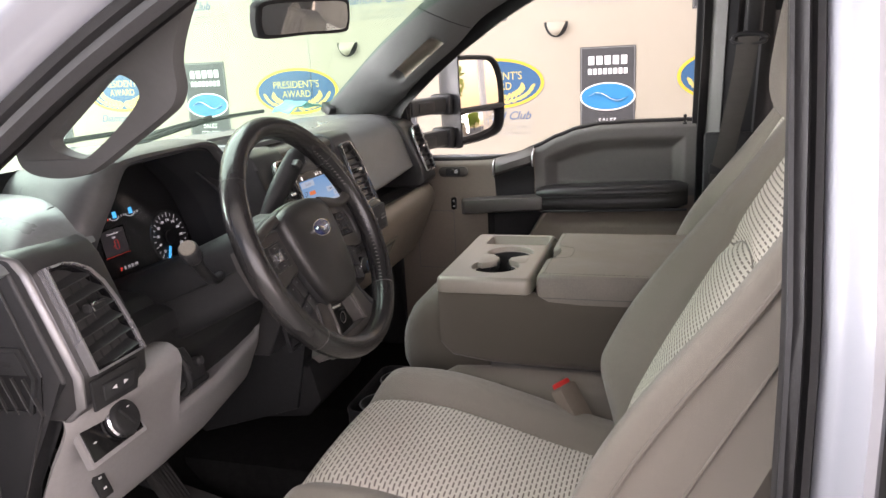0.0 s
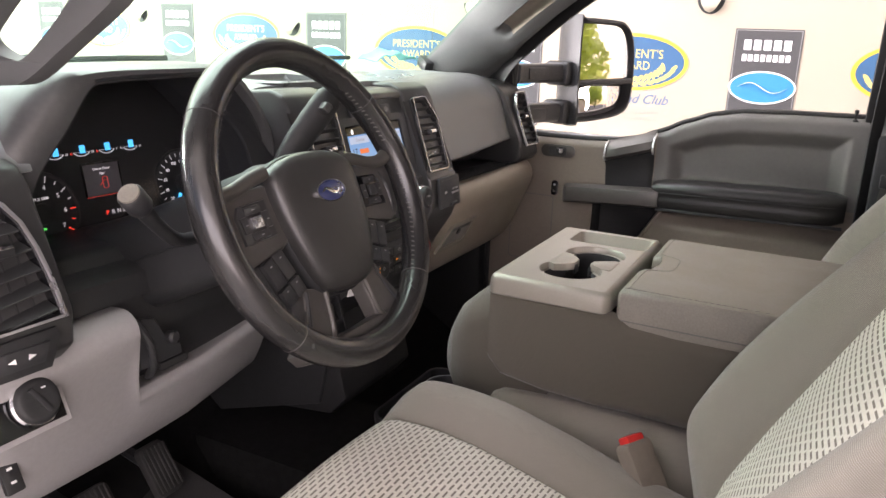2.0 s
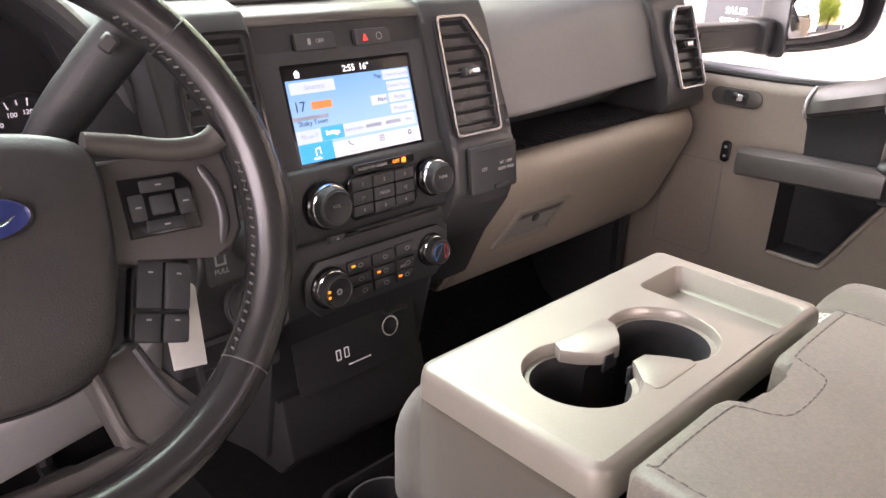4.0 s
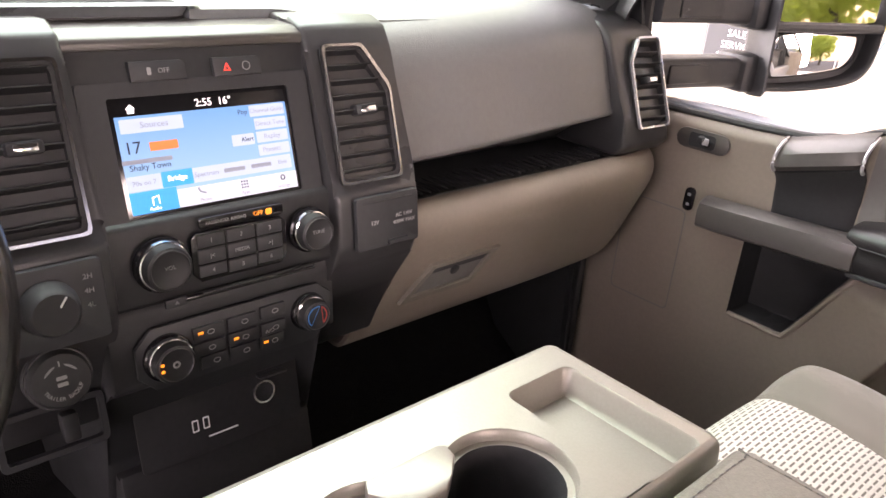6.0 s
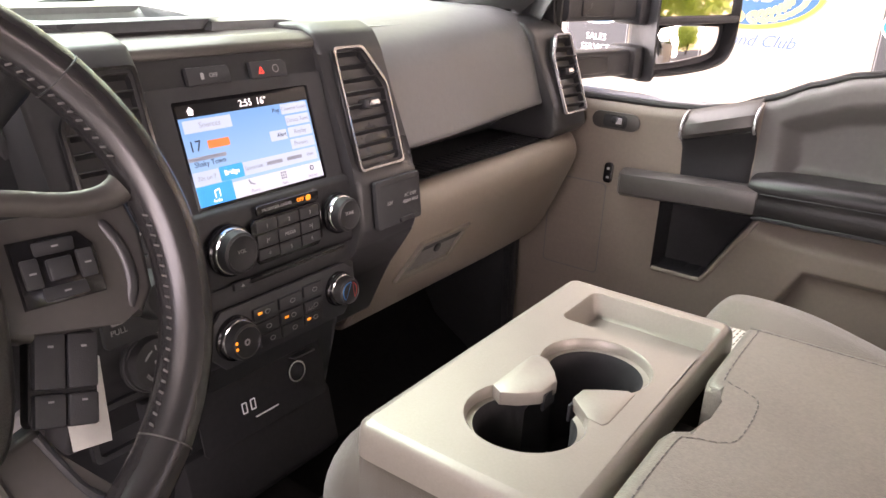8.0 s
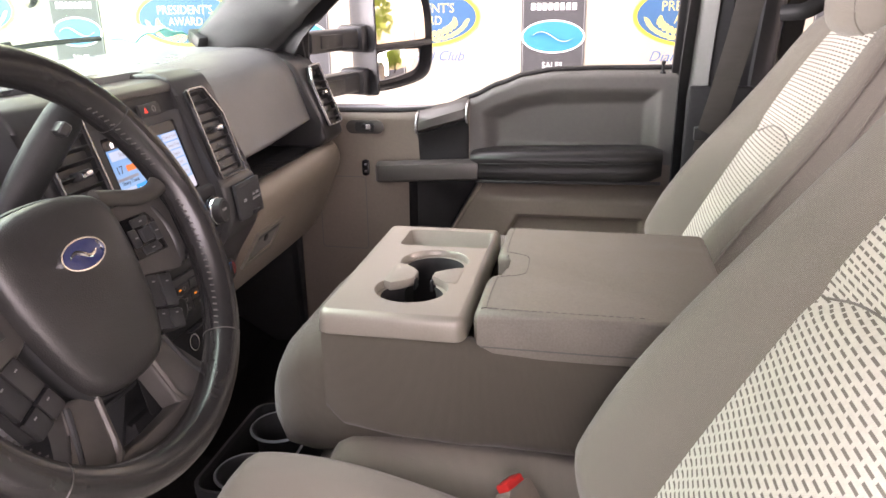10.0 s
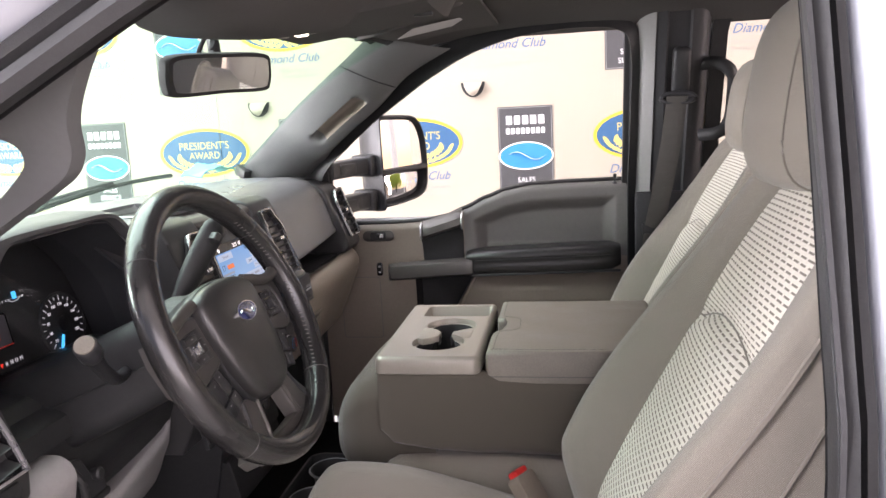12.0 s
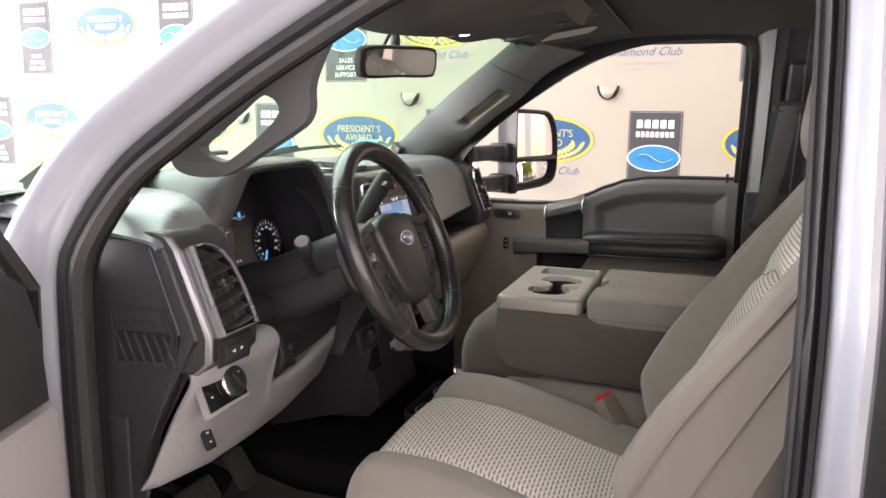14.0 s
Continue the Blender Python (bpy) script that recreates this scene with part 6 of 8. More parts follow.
# hub pad: a shield, domed
def shield(s):
    pts = [(-0.082, 0.040), (-0.072, 0.062), (-0.04, 0.073), (0.0, 0.076), (0.04, 0.073), (0.072, 0.062), (0.082, 0.040), (0.078, -0.01), (0.066, -0.06), (0.050, -0.092), (0.028, -0.104), (0, -0.107), (-0.028, -0.104), (-0.050, -0.092), (-0.066, -0.06), (-0.078, -0.01)]
    return [(x * s * 0.97, (y if y > 0 else y * 0.93) * s - 0.004 * (1 - s)) for x, y in [(v.x, v.y) for v in spline([(a, b, 0) for a, b in pts], 4, True)]]


rows = [[mw @ Vector((x, y, z)) for x, y in shield(s)] for s, z in ((0.96, -0.05), (1.0, -0.02), (1.0, -0.004), (0.985, 0.004), (0.94, 0.0085), (0.82, 0.013), (0.6, 0.016), (0.35, 0.0175), (0.12, 0.018))]
part("hub_pad", sheet(rows, closed=True, caps=True), M_HUB, wheel, "grained black airbag pad")
rows = [[mw @ Vector((x, y, z)) for x, y in shield(s)] for s, z in ((1.03, -0.022), (1.035, -0.012), (1.012, -0.008), (1.0, -0.010))]
part("hub_gap", sheet(rows, closed=True), M_BLACK, wheel)
em = part("emblem", poly(ellipse(0.0265, 0.0128), 0.003, mw @ T(0, 0.020, 0.0165), 0.0008), mat("emblem_blue", (0.02, 0.03, 0.11), 0.25, coat=0.6), wheel, "small blue oval emblem")
part("emblem_rim", ring(ellipse(0.0278, 0.014, 0, 0.02), ellipse(0.0262, 0.0125, 0, 0.02), 0.0042, mw, 0.0165), M_CHROME, em)
stroke = [Vector((-0.017 + 0.034 * k / 24, 0.0034 * math.sin(2 * math.pi * k / 24), 0)) for k in range(25)]
part("emblem_stroke", tube([mw @ T(0, 0.02, 0.0198) @ p for p in stroke], [0.0006 + 0.0016 * math.sin(math.pi * k / 24) for k in range(25)], 6), M_CHROME, em, "plain chrome flourish")

# upper spokes with key pods, lower spokes
for s in (-1, 1):
    arm = [(s * 0.070, 0.050), (s * 0.11, 0.046), (s * 0.148, 0.040), (s * 0.176, 0.044), (s * 0.18, 0.02), (s * 0.174, -0.022), (s * 0.16, -0.038), (s * 0.146, -0.033), (s * 0.088, -0.030), (s * 0.07, -0.022)]
    sp = part("upper_spoke", poly(arm, 0.024, mw @ T(0, 0, -0.032), 0.005, 3), M_SPOKE, wheel, "satin graphite upper spoke")
    cap = spline([(s * 0.076, 0.061, -0.004), (s * 0.105, 0.055, -0.006), (s * 0.135, 0.047, -0.006), (s * 0.160, 0.046, -0.004), (s * 0.172, 0.050, -0.001)], 4)
    part("spoke_cap", tube([mw @ p for p in cap], [0.0085] * 12 + [0.009, 0.0095, 0.010, 0.0105, 0.011], 10, flat=(1.0, 0.8), hint=tuple(mw.to_3x3() @ Vector((0, 0, 1)))), M_GRAB, sp, "satin graphite spoke bar")
    post = spline([(s * 0.153, 0.034, -0.012), (s * 0.161, 0.012, -0.010), (s * 0.161, -0.012, -0.010), (s * 0.153, -0.032, -0.013)], 4)
    part("spoke_post", tube([mw @ p for p in post], [0.003] + [0.005] * 11 + [0.003], 10, hint=tuple(mw.to_3x3() @ Vector((0, 0, 1)))), M_PILLAR, sp, "satin strip beside the rim")
    pm = mw @ T(s * 0.116, 0.009, -0.010) @ Matrix.Rotation(radians(-3 * s), 4, "Z")
    plate = [(-0.026, -0.021), (0.026, -0.021), (0.026, 0.012), (0.018, 0.022), (-0.026, 0.022)]
    plate = plate if s > 0 else [(-x, y) for x, y in plate][::-1]
    kp_ = part("key_pad", poly(plate, 0.006, pm, 0.0022), M_GLOSS if s > 0 else M_PILLAR, sp, "gloss black key pad" if s > 0 else "satin grey key pad")
    part("centre_key", box((0.016, 0.014, 0.005), pm @ T(0, 0, 0.0075), 0.0015, 2), M_CHAR if s > 0 else M_SILVER, kp_)
    for x, y, w, h in ((0, 0.0145, 0.026, 0.009), (0, -0.0145, 0.028, 0.009), (-0.0175, 0, 0.011, 0.019), (0.0175, 0, 0.011, 0.019)):
        part("key", box((w, h, 0.004), pm @ T(x, y, 0.006) @ Matrix.Rotation(0.25 * (1 if y > 0 else -1 if y < 0 else 0), 4, "X"), 0.0014, 2), M_CHAR if s > 0 else M_PILLAR, kp_)
        part("mark", box((0.0042, 0.0012, 0.0005), pm @ T(x, y, 0.0086)), M_PALE, kp_)
    # tall paired keys below the pad
    lm = mw @ T(s * 0.099, -0.057, -0.012) @ Matrix.Rotation(radians(-19 * s), 4, "Z")
    tk = part("tall_keys", poly(rrect(0.043, 0.062, 0.006), 0.012, lm @ T(0, 0, -0.014), 0.002), M_BLACK, sp, "black tall key block")
    for x in (-0.0102, 0.0102):
        for y, h in ((0.010, 0.036), (-0.0205, 0.022)):
            part("key", box((0.0192, h - 0.001, 0.008), lm @ T(x, y, 0.0), 0.0022, 2), M_CHAR if s > 0 or x < 0 else M_PILLAR, tk)
            part("mark", box((0.0034, 0.0014, 0.0005), lm @ T(x, y + 0.25 * h, 0.0042)), M_PALE, tk)
    # lower spoke: a satin leg with a raised inner ridge
    leg = [(s * 0.034, -0.088), (s * 0.074, -0.078), (s * 0.082, -0.103), (s * 0.094, -0.130), (s * 0.116, -0.146), (s * 0.106, -0.160), (s * 0.070, -0.168), (s * 0.046, -0.166), (s * 0.044, -0.145)]
    sp2 = part("lower_spoke", poly(leg, 0.022, mw @ T(0, 0, -0.034), 0.005, 3), M_SPOKE, wheel, "satin graphite lower spoke")
    part("spoke_ridge", tube(spline([mw @ Vector(p) for p in ((s * 0.040, -0.090, -0.012), (s * 0.045, -0.118, -0.012), (s * 0.050, -0.143, -0.013), (s * 0.062, -0.155, -0.014))], 4), 0.0042, 8), M_GRAB, sp2)
    part("spoke_ridge", tube(spline([mw @ Vector(p) for p in ((s * 0.071, -0.084, -0.013), (s * 0.079, -0.108, -0.013), (s * 0.090, -0.133, -0.013), (s * 0.106, -0.147, -0.012))], 4), 0.0034, 8), M_CHAR, sp2)
part("lower_bridge", poly([(-0.062, -0.146), (0.0, -0.149), (0.062, -0.146), (0.104, -0.152), (0.075, -0.170), (0.04, -0.178), (0, -0.180), (-0.04, -0.178), (-0.075, -0.170), (-0.104, -0.152)], 0.020, mw @ T(0, 0, -0.030), 0.005, 3), M_SPOKE, wheel, "satin graphite bridge of the lower spokes")
part("hub_back", lathe([(0.075, -0.05), (0.085, -0.075), (0.07, -0.1), (0.0, -0.1)], mw, 30), M_BLACK, wheel)

column = thing("steering_column", (-0.2, -0.438, 1.12), "black steering column with stalks and key", "steering column")
def oblong(x, z, w, h):
    return [Vector((x, -0.438 + px, z + py)) for px, py in rrect(w, h, 0.035, 0, 0, 6)]


part("shroud", sheet([oblong(-0.36, 1.11, 0.17, 0.15), oblong(-0.26, 1.15, 0.165, 0.14), oblong(-0.17, 1.19, 0.155, 0.135), oblong(-0.105, 1.22, 0.145, 0.13), oblong(-0.085, 1.228, 0.13, 0.115)], closed=True, caps=True), M_BLACK, column, "black column shroud")
part("shroud_seam", tube([(-0.30, -0.524, 1.14), (-0.2, -0.52, 1.18), (-0.1, -0.512, 1.222)], 0.0015, 5), M_BLACK, column)
st = part("turn_stalk", tube(spline([(-0.15, -0.50, 1.205), (-0.122, -0.566, 1.217), (-0.112, -0.604, 1.243), (-0.103, -0.634, 1.272)], 4), [0.008] * 5 + [0.0085] * 5 + [0.0095] * 3, 14), M_BLACK, column, "black turn signal stalk")
dirv = Vector((0.009, -0.030, 0.029)).normalized()
mk2 = axes((-0.101, -0.641, 1.279), dirv.orthogonal(), dirv.cross(dirv.orthogonal()))
part("stalk_knob", lathe([(0.011, -0.018), (0.0138, -0.012), (0.0138, 0.010), (0.0122, 0.0125), (0.0, 0.0130)], mk2 if (mk2.to_3x3() @ Vector((0, 0, 1))).dot(dirv) > 0 else mk2 @ Matrix.Rotation(math.pi, 4, "X"), 28), M_CHAR, st, "round stalk end")
part("stalk_end_cap", lathe([(0.0118, 0.0124), (0.0112, 0.0142), (0.0, 0.0148)], mk2 if (mk2.to_3x3() @ Vector((0, 0, 1))).dot(dirv) > 0 else mk2 @ Matrix.Rotation(math.pi, 4, "X"), 28), M_VINYL, st, "grey end disc")
sf = part("shift_lever", tube(spline([(-0.15, -0.40, 1.235), (-0.137, -0.365, 1.272), (-0.123, -0.325, 1.322), (-0.107, -0.283, 1.372)], 5), [0.011] * 5 + [0.0125, 0.0145, 0.0165, 0.0175, 0.018, 0.018, 0.0185, 0.0185, 0.0185, 0.0175, 0.012][:11], 14, flat=(0.8, 1.15)), M_BLACK, column, "dark column shift lever")
part("shift_button", box((0.014, 0.012, 0.02), axes((-0.100, -0.312, 1.354), (0.2, 0.65, 0.75), (-0.4, -0.8, 0.8)), 0.002, 1), M_PILLAR, sf)
part("ignition_lock", lathe([(0.019, 0), (0.019, 0.018), (0.016, 0.022), (0, 0.022)], axes((-0.12, -0.362, 1.205), (0.55, -0.5, 0), (0, 0, 1)), 24), M_BLACK, column, "black ignition lock")
key = part("key", box((0.034, 0.005, 0.024), T(-0.075, -0.335, 1.212) @ Matrix.Rotation(0.5, 4, "Z"), 0.004), M_BLACK, column, "black ignition key")
part("key_ring", tube([Vector((-0.045, -0.318, 1.203)) + Vector((0.004 * math.cos(a), 0.013 * math.cos(a), 0.013 * math.sin(a))) for a in [2 * math.pi * k / 18 for k in range(18)]], 0.0012, 6, closed=True), M_CHROME, key)
mtag = axes((-0.043, -0.306, 1.134), (0.36, 0.93, 0.05), (0.30, -0.17, 1))
tag = part("key_tag", poly([(-0.014, -0.052), (0.014, -0.052), (0.014, 0.042), (0.008, 0.052), (-0.008, 0.052), (-0.014, 0.042)], 0.002, mtag, 0.0006), M_TAG, key, "white paper key tag")

# pedals
for name, c, w, h, lab in (("brake_pedal", (-0.46, -0.492, 0.685), 0.115, 0.062, "wide ribbed rubber brake pedal"), ("accelerator_pedal", (-0.47, -0.325, 0.675), 0.055, 0.1, "ribbed rubber accelerator pedal")):
    t = thing(name, (c[0] - 0.05, c[1], c[2]), lab, "pedal")
    m = axes(c, (0, 1, 0), (-0.55, 0, 0.83))
    part("pad", poly(rrect(w, h, 0.012), 0.016, m, 0.004), M_RUBBER, t)
    for k in range(int(w / 0.009)):
        part("rib", box((0.004, h * 0.84, 0.004), m @ T(-w / 2 + 0.008 + k * 0.009, 0, 0.017), 0.001, 1), M_RUBBER, t)
    part("arm", tube([m @ Vector((0, 0, 0)), m @ Vector((0, 0.06, -0.06)), (c[0] - 0.13, c[1], c[2] + 0.25)], 0.012, 8), M_BLACK, t)
mt = thing("floor_mat", (-0.15, -0.45, 0.565), "dark rubber floor mat with a raised edge", "floor mat")
part("mat_sheet", thicken(sheet([[(-0.52 + 0.62 * i / 12, -0.74 + 0.5 * k / 10, 0.572 + 0.05 * max(0.25 - i / 12, 0) * 4 * 0.7 + 0.03 * (abs(k / 5 - 1) ** 8)) for k in range(11)] for i in range(13)]), 0.005), M_RUBBER, mt)

# ---- seats ----
def cushion_point(u, v, yc):
    """u: 0 at the front foot .. 1 at the back; v: -1..1 across."""
    path = [(0.045, 0.79), (0.010, 0.84), (0.002, 0.895), (0.026, 0.928), (0.075, 0.937), (0.16, 0.931), (0.26, 0.907), (0.36, 0.878), (0.50, 0.845)]
    k = u * (len(path) - 1)
    i = min(int(k), len(path) - 2)
    f = k - i
    p = [Vector((a, b)) for a, b in (path[max(i - 1, 0)], path[i], path[i + 1], path[min(i + 2, len(path) - 1)])]
    c = 0.5 * (2 * p[1] + (p[2] - p[0]) * f + (2 * p[0] - 5 * p[1] + 4 * p[2] - p[3]) * f * f + (3 * p[1] - p[0] - 3 * p[2] + p[3]) * f ** 3)
    a = abs(v)
    top = smooth(0.2, 0.42, u)
    h = 0.022 * smooth(0.5, 0.72, a) * top - 0.15 * smooth(0.80, 1.0, a) ** 1.6
    h += 0.006 * (1 - min(a / 0.52, 1) ** 2) * top
    h -= 0.007 * math.exp(-((a - 0.5) / 0.022) ** 2)
    h -= 0.004 * math.exp(-((u - 0.60) / 0.006) ** 2) * (1 if a < 0.5 else 0)
    wide = 0.275 - 0.018 * (1 - smooth(0.0, 0.5, u))
    bulge = 0.012 * smooth(0.8, 0.95, a) * (1 if v > 0 else -1)
    return Vector((c.x + 0.01 * a * a, yc + v * wide + bulge, c.y + h))


def back_point(u, v, yc):
    """u: 0 at the foot .. 1 down the rear; v: -1..1 across."""
    path = [(0.455, 0.85), (0.475, 0.95), (0.510, 1.03), (0.56, 1.13), (0.612, 1.23), (0.662, 1.325), (0.708, 1.40), (0.742, 1.445), (0.785, 1.462), (0.835, 1.44), (0.855, 1.36), (0.835, 1.2), (0.79, 1.0), (0.76, 0.85)]
    k = u * (len(path) - 1)
    i = min(int(k), len(path) - 2)
    f = k - i
    p = [Vector((a, b)) for a, b in (path[max(i - 1, 0)], path[i], path[i + 1], path[min(i + 2, len(path) - 1)])]
    c = 0.5 * (2 * p[1] + (p[2] - p[0]) * f + (2 * p[0] - 5 * p[1] + 4 * p[2] - p[3]) * f * f + (3 * p[1] - p[0] - 3 * p[2] + p[3]) * f ** 3)
    a = abs(v)
    front = 1 - smooth(0.50, 0.62, u)
    wing = smooth(0.0, 0.10, u) * (1 - 0.72 * smooth(0.14, 0.42, u)) * front
    n = Vector((-0.86, 0.5))
    out = 0.068 * smooth(0.42, 0.78, a) * wing - (0.10 * wing + 0.05 * front) * smooth(0.82, 1.0, a) ** 1.8
    out += 0.010 * (1 - min(a / 0.5, 1) ** 2) * front
    out -= 0.006 * math.exp(-((a - 0.5) / 0.024) ** 2) * front
    out -= 0.004 * math.exp(-((a - 0.90) / 0.016) ** 2) * front
    out -= 0.013 * math.exp(-((u - 0.332 + 0.02 * (a / 0.5) ** 2) / 0.010) ** 2) * (1 - smooth(0.46, 0.52, a))
    if u > 0.62:
        out += 0.05 * smooth(0.8, 1.0, a)
    wide = 0.27 - 0.045 * smooth(0.3, 0.58, u) + 0.012 * math.sin(math.pi * min(u / 0.5, 1))
    return Vector((c.x + n.x * out, yc + v * wide, c.y + n.y * out))


def grid_of(fn, nu, nv, yc, dx):
    return [[fn(i / nu, -1 + 2 * j / nv, yc) + Vector((dx, 0, 0)) for j in range(nv + 1)] for i in range(nu + 1)]


def seat(yc, dx, label, head=0.0):
    t = thing("front_seat", (0.35 + dx, yc, 0.6), label, "seat", "front seats")
    nu, nv = 84, 84
    g = grid_of(cushion_point, nu, nv, yc, dx)
    ins = lambda i, j: i / nu >= 0.06 and abs(-1 + 2 * (j + 0.5) / nv) < 0.5
    cu = part("cushion", sheet(g, keep=lambda i, j: not ins(i, j)), M_SEAT, t, "plain grey cloth cushion", smooth=180)
    part("cushion_centre", sheet(g, keep=ins), M_INSERT, cu, "light patterned centre cloth", smooth=180)
    n2 = 220
    g = grid_of(back_point, n2, nv, yc, dx)
    ins2 = lambda i, j: i / n2 < 0.555 and abs(-1 + 2 * (j + 0.5) / nv) < 0.5
    bk = part("backrest", sheet(g, keep=lambda i, j: not ins2(i, j)), M_SEAT, t, "plain grey cloth backrest bolsters", smooth=180)
    part("backrest_centre", sheet(g, keep=ins2), M_INSERT, bk, "light patterned centre cloth", smooth=180)
    for v in (-0.90, 0.90):
        part("piping", tube([back_point(u, v, yc) + Vector((dx - 0.001, 0, 0.001)) for u in [0.02 + 0.5 * k / 40 for k in range(41)]], 0.0034, 6), M_SEAT, bk)
        part("side_seam", tube([back_point(u, v * 1.05, yc) + Vector((dx, 0, 0)) for u in [0.02 + 0.5 * k / 40 for k in range(41)]], 0.0022, 6), M_SEAT, bk)
    part("tuck_seam", tube([back_point(0.332 - 0.02 * (v / 0.5) ** 2, v, yc) + Vector((dx - 0.0012, 0, 0.0008)) for v in [-0.48 + 0.96 * k / 24 for k in range(25)]], 0.0012, 5), M_SEAT, bk)
    for v in (-1.0, 1.0):
        fr = [back_point(0.60 * k / 30, v, yc) + Vector((dx, 0, 0)) for k in range(31)]
        re = [back_point(1.0 - 0.38 * k / 30, v, yc) + Vector((dx, 0, 0)) for k in range(31)]
        part("backrest_side", sheet([[a.lerp(b, q / 4) + Vector((0, v * 0.012 * math.sin(math.pi * q / 4), 0)) for q in range(5)] for a, b in zip(fr, re)]), M_SEAT, bk, smooth=180)
    part("seat_base", box((0.44, 0.46, 0.2), T(0.27 + dx, yc, 0.70), 0.03), M_BLACK, t, "black plastic seat base")
    # headrest: soft block on two posts
    rows = []
    for i in range(25):
        w = -1 + 2 * i / 24
        row = []
        for j in range(40):
            a = 2 * math.pi * j / 40
            k = max(1 - abs(w) ** 3.2, 0) ** 0.32
            ca, sa = math.cos(a), math.sin(a)
            px = 0.062 * k * math.copysign(abs(ca) ** 0.75, ca)
            pz = 0.108 * k ** 0.55 * math.copysign(abs(sa) ** 0.62, sa)
            row.append(Vector((dx + head + 0.752 + px + 0.14 * pz + 0.03 * w * w, yc + 0.145 * w, 1.528 + pz)))
        rows.append(row)
    hr = part("headrest", sheet(rows, closed=True, caps=True), M_SEAT, t, "grey cloth headrest", smooth=180)
    for i in (5, 19):
        part("headrest_seam", tube([p for p in rows[i]], 0.0016, 5, closed=True), M_SEAT, hr)
    for s in (-0.055, 0.055):
        part("post", tube([(dx + head * 0.5 + 0.765, yc + s, 1.40), (dx + head + 0.757, yc + s, 1.47)], 0.007, 8), M_CHROME, hr)
    return t


seat(-0.48, 0.0, "grey cloth driver's bucket seat with patterned centre", -0.04)
seat(0.48, 0.13, "grey cloth passenger bucket seat with patterned centre").location.z -= 0.02

# belt buckle between the seats
bu = thing("belt_buckle", (0.36, -0.215, 0.86), "grey seat belt buckle with a red release button", "buckle")
mbk = axes((0.368, -0.246, 0.908), (0.5, 0.86, 0), (-0.5, 0.28, 0.78))
part("housing", poly(rrect(0.044, 0.1, 0.008), 0.026, mbk @ T(0, -0.018, -0.012), 0.005, 3, False), M_DOOR, bu)
part("release_button", box((0.03, 0.016, 0.02), mbk @ T(0, 0.033, 0.001), 0.003), M_RED, bu, "red release button")

# ---- folded centre seat: cup tray, armrest lid, cloth body ----
con = thing("centre_console", (0.33, 0, 0.6), "grey folded centre seat with silver cup holder tray", "console")
def con_profile(x0, y0, y1, z0, z1, r):
    pts = rrect(y1 - y0, z1 - z0, r, (y0 + y1) / 2, (z0 + z1) / 2, 6)
    return [Vector((x0, y, z)) for y, z in pts]


secs = [(0.128, -0.12, 0.13, 0.985, 1.05, 0.03), (0.112, -0.166, 0.172, 0.985, 1.088, 0.02), (0.107, -0.177, 0.18, 0.975, 1.092, 0.014), (0.13, -0.181, 0.183, 0.955, 1.092, 0.012), (0.2, -0.182, 0.184, 0.945, 1.092, 0.012), (0.287, -0.182, 0.184, 0.94, 1.09, 0.014), (0.32, -0.180, 0.183, 0.937, 1.078, 0.022),
        (0.45, -0.178, 0.183, 0.932, 1.075, 0.025), (0.56, -0.176, 0.181, 0.93, 1.075, 0.03), (0.60, -0.15, 0.155, 0.95, 1.05, 0.04)]
part("body", sheet([con_profile(*s) for s in secs], closed=True, caps=True, keep=lambda i, j: not (j == 6 and secs[i][0] < 0.29)), M_CONS_SHADE, con, "grey cloth side of the folded seat")
lobe = []
for x, y0, y1, z0, z1 in ((0.004, -0.06, 0.10, 0.915, 0.965), (0.008, -0.115, 0.145, 0.885, 0.995), (0.03, -0.14, 0.165, 0.872, 1.03), (0.065, -0.15, 0.172, 0.872, 1.062), (0.115, -0.153, 0.174, 0.876, 1.075), (0.142, -0.153, 0.174, 0.88, 1.07), (0.15, -0.153, 0.174, 0.885, 0.995), (0.2, -0.153, 0.174, 0.89, 0.985)):
    lobe.append(con_profile(x, y0, y1, z0, z1, 0.05))
part("front_lobe", sheet(lobe, closed=True, caps=True), M_CONS_SHADE, con, "rounded cloth front of the folded seat")
part("lobe_piping", tube(spline([(0.115, 0.172, 1.06), (0.06, 0.17, 1.04), (0.025, 0.15, 1.0), (0.01, 0.12, 0.95)], 6), 0.003, 6), M_THREAD, con)

# the tray, with its cups sunk into it
TX0, TX1, TY0, TY1, TZ = 0.104, 0.288, -0.182, 0.184, 1.116


def peanut(grow, neck=0.020):
    """The outline of two round wells joined by a neck."""
    (ax, ay, ra), (bx, by, rb), nx_, wn = (0.212, 0.016, 0.042 + grow), (0.203, -0.092, 0.041 + grow), 0.208, neck + grow * 0.8
    pts = []
    t1, t2 = -math.acos((nx_ + wn - ax) / ra), math.pi + math.acos((ax - nx_ + wn) / ra)
    pts += [(ax + ra * math.cos(t1 + (t2 - t1) * k / 30), ay + ra * math.sin(t1 + (t2 - t1) * k / 30)) for k in range(31)]
    t1, t2 = math.pi - math.acos((bx - nx_ + wn) / rb), 2 * math.pi + math.acos((nx_ + wn - bx) / rb)
    pts += [(bx + rb * math.cos(t1 + (t2 - t1) * k / 30), by + rb * math.sin(t1 + (t2 - t1) * k / 30)) for k in range(31)]
    return pts


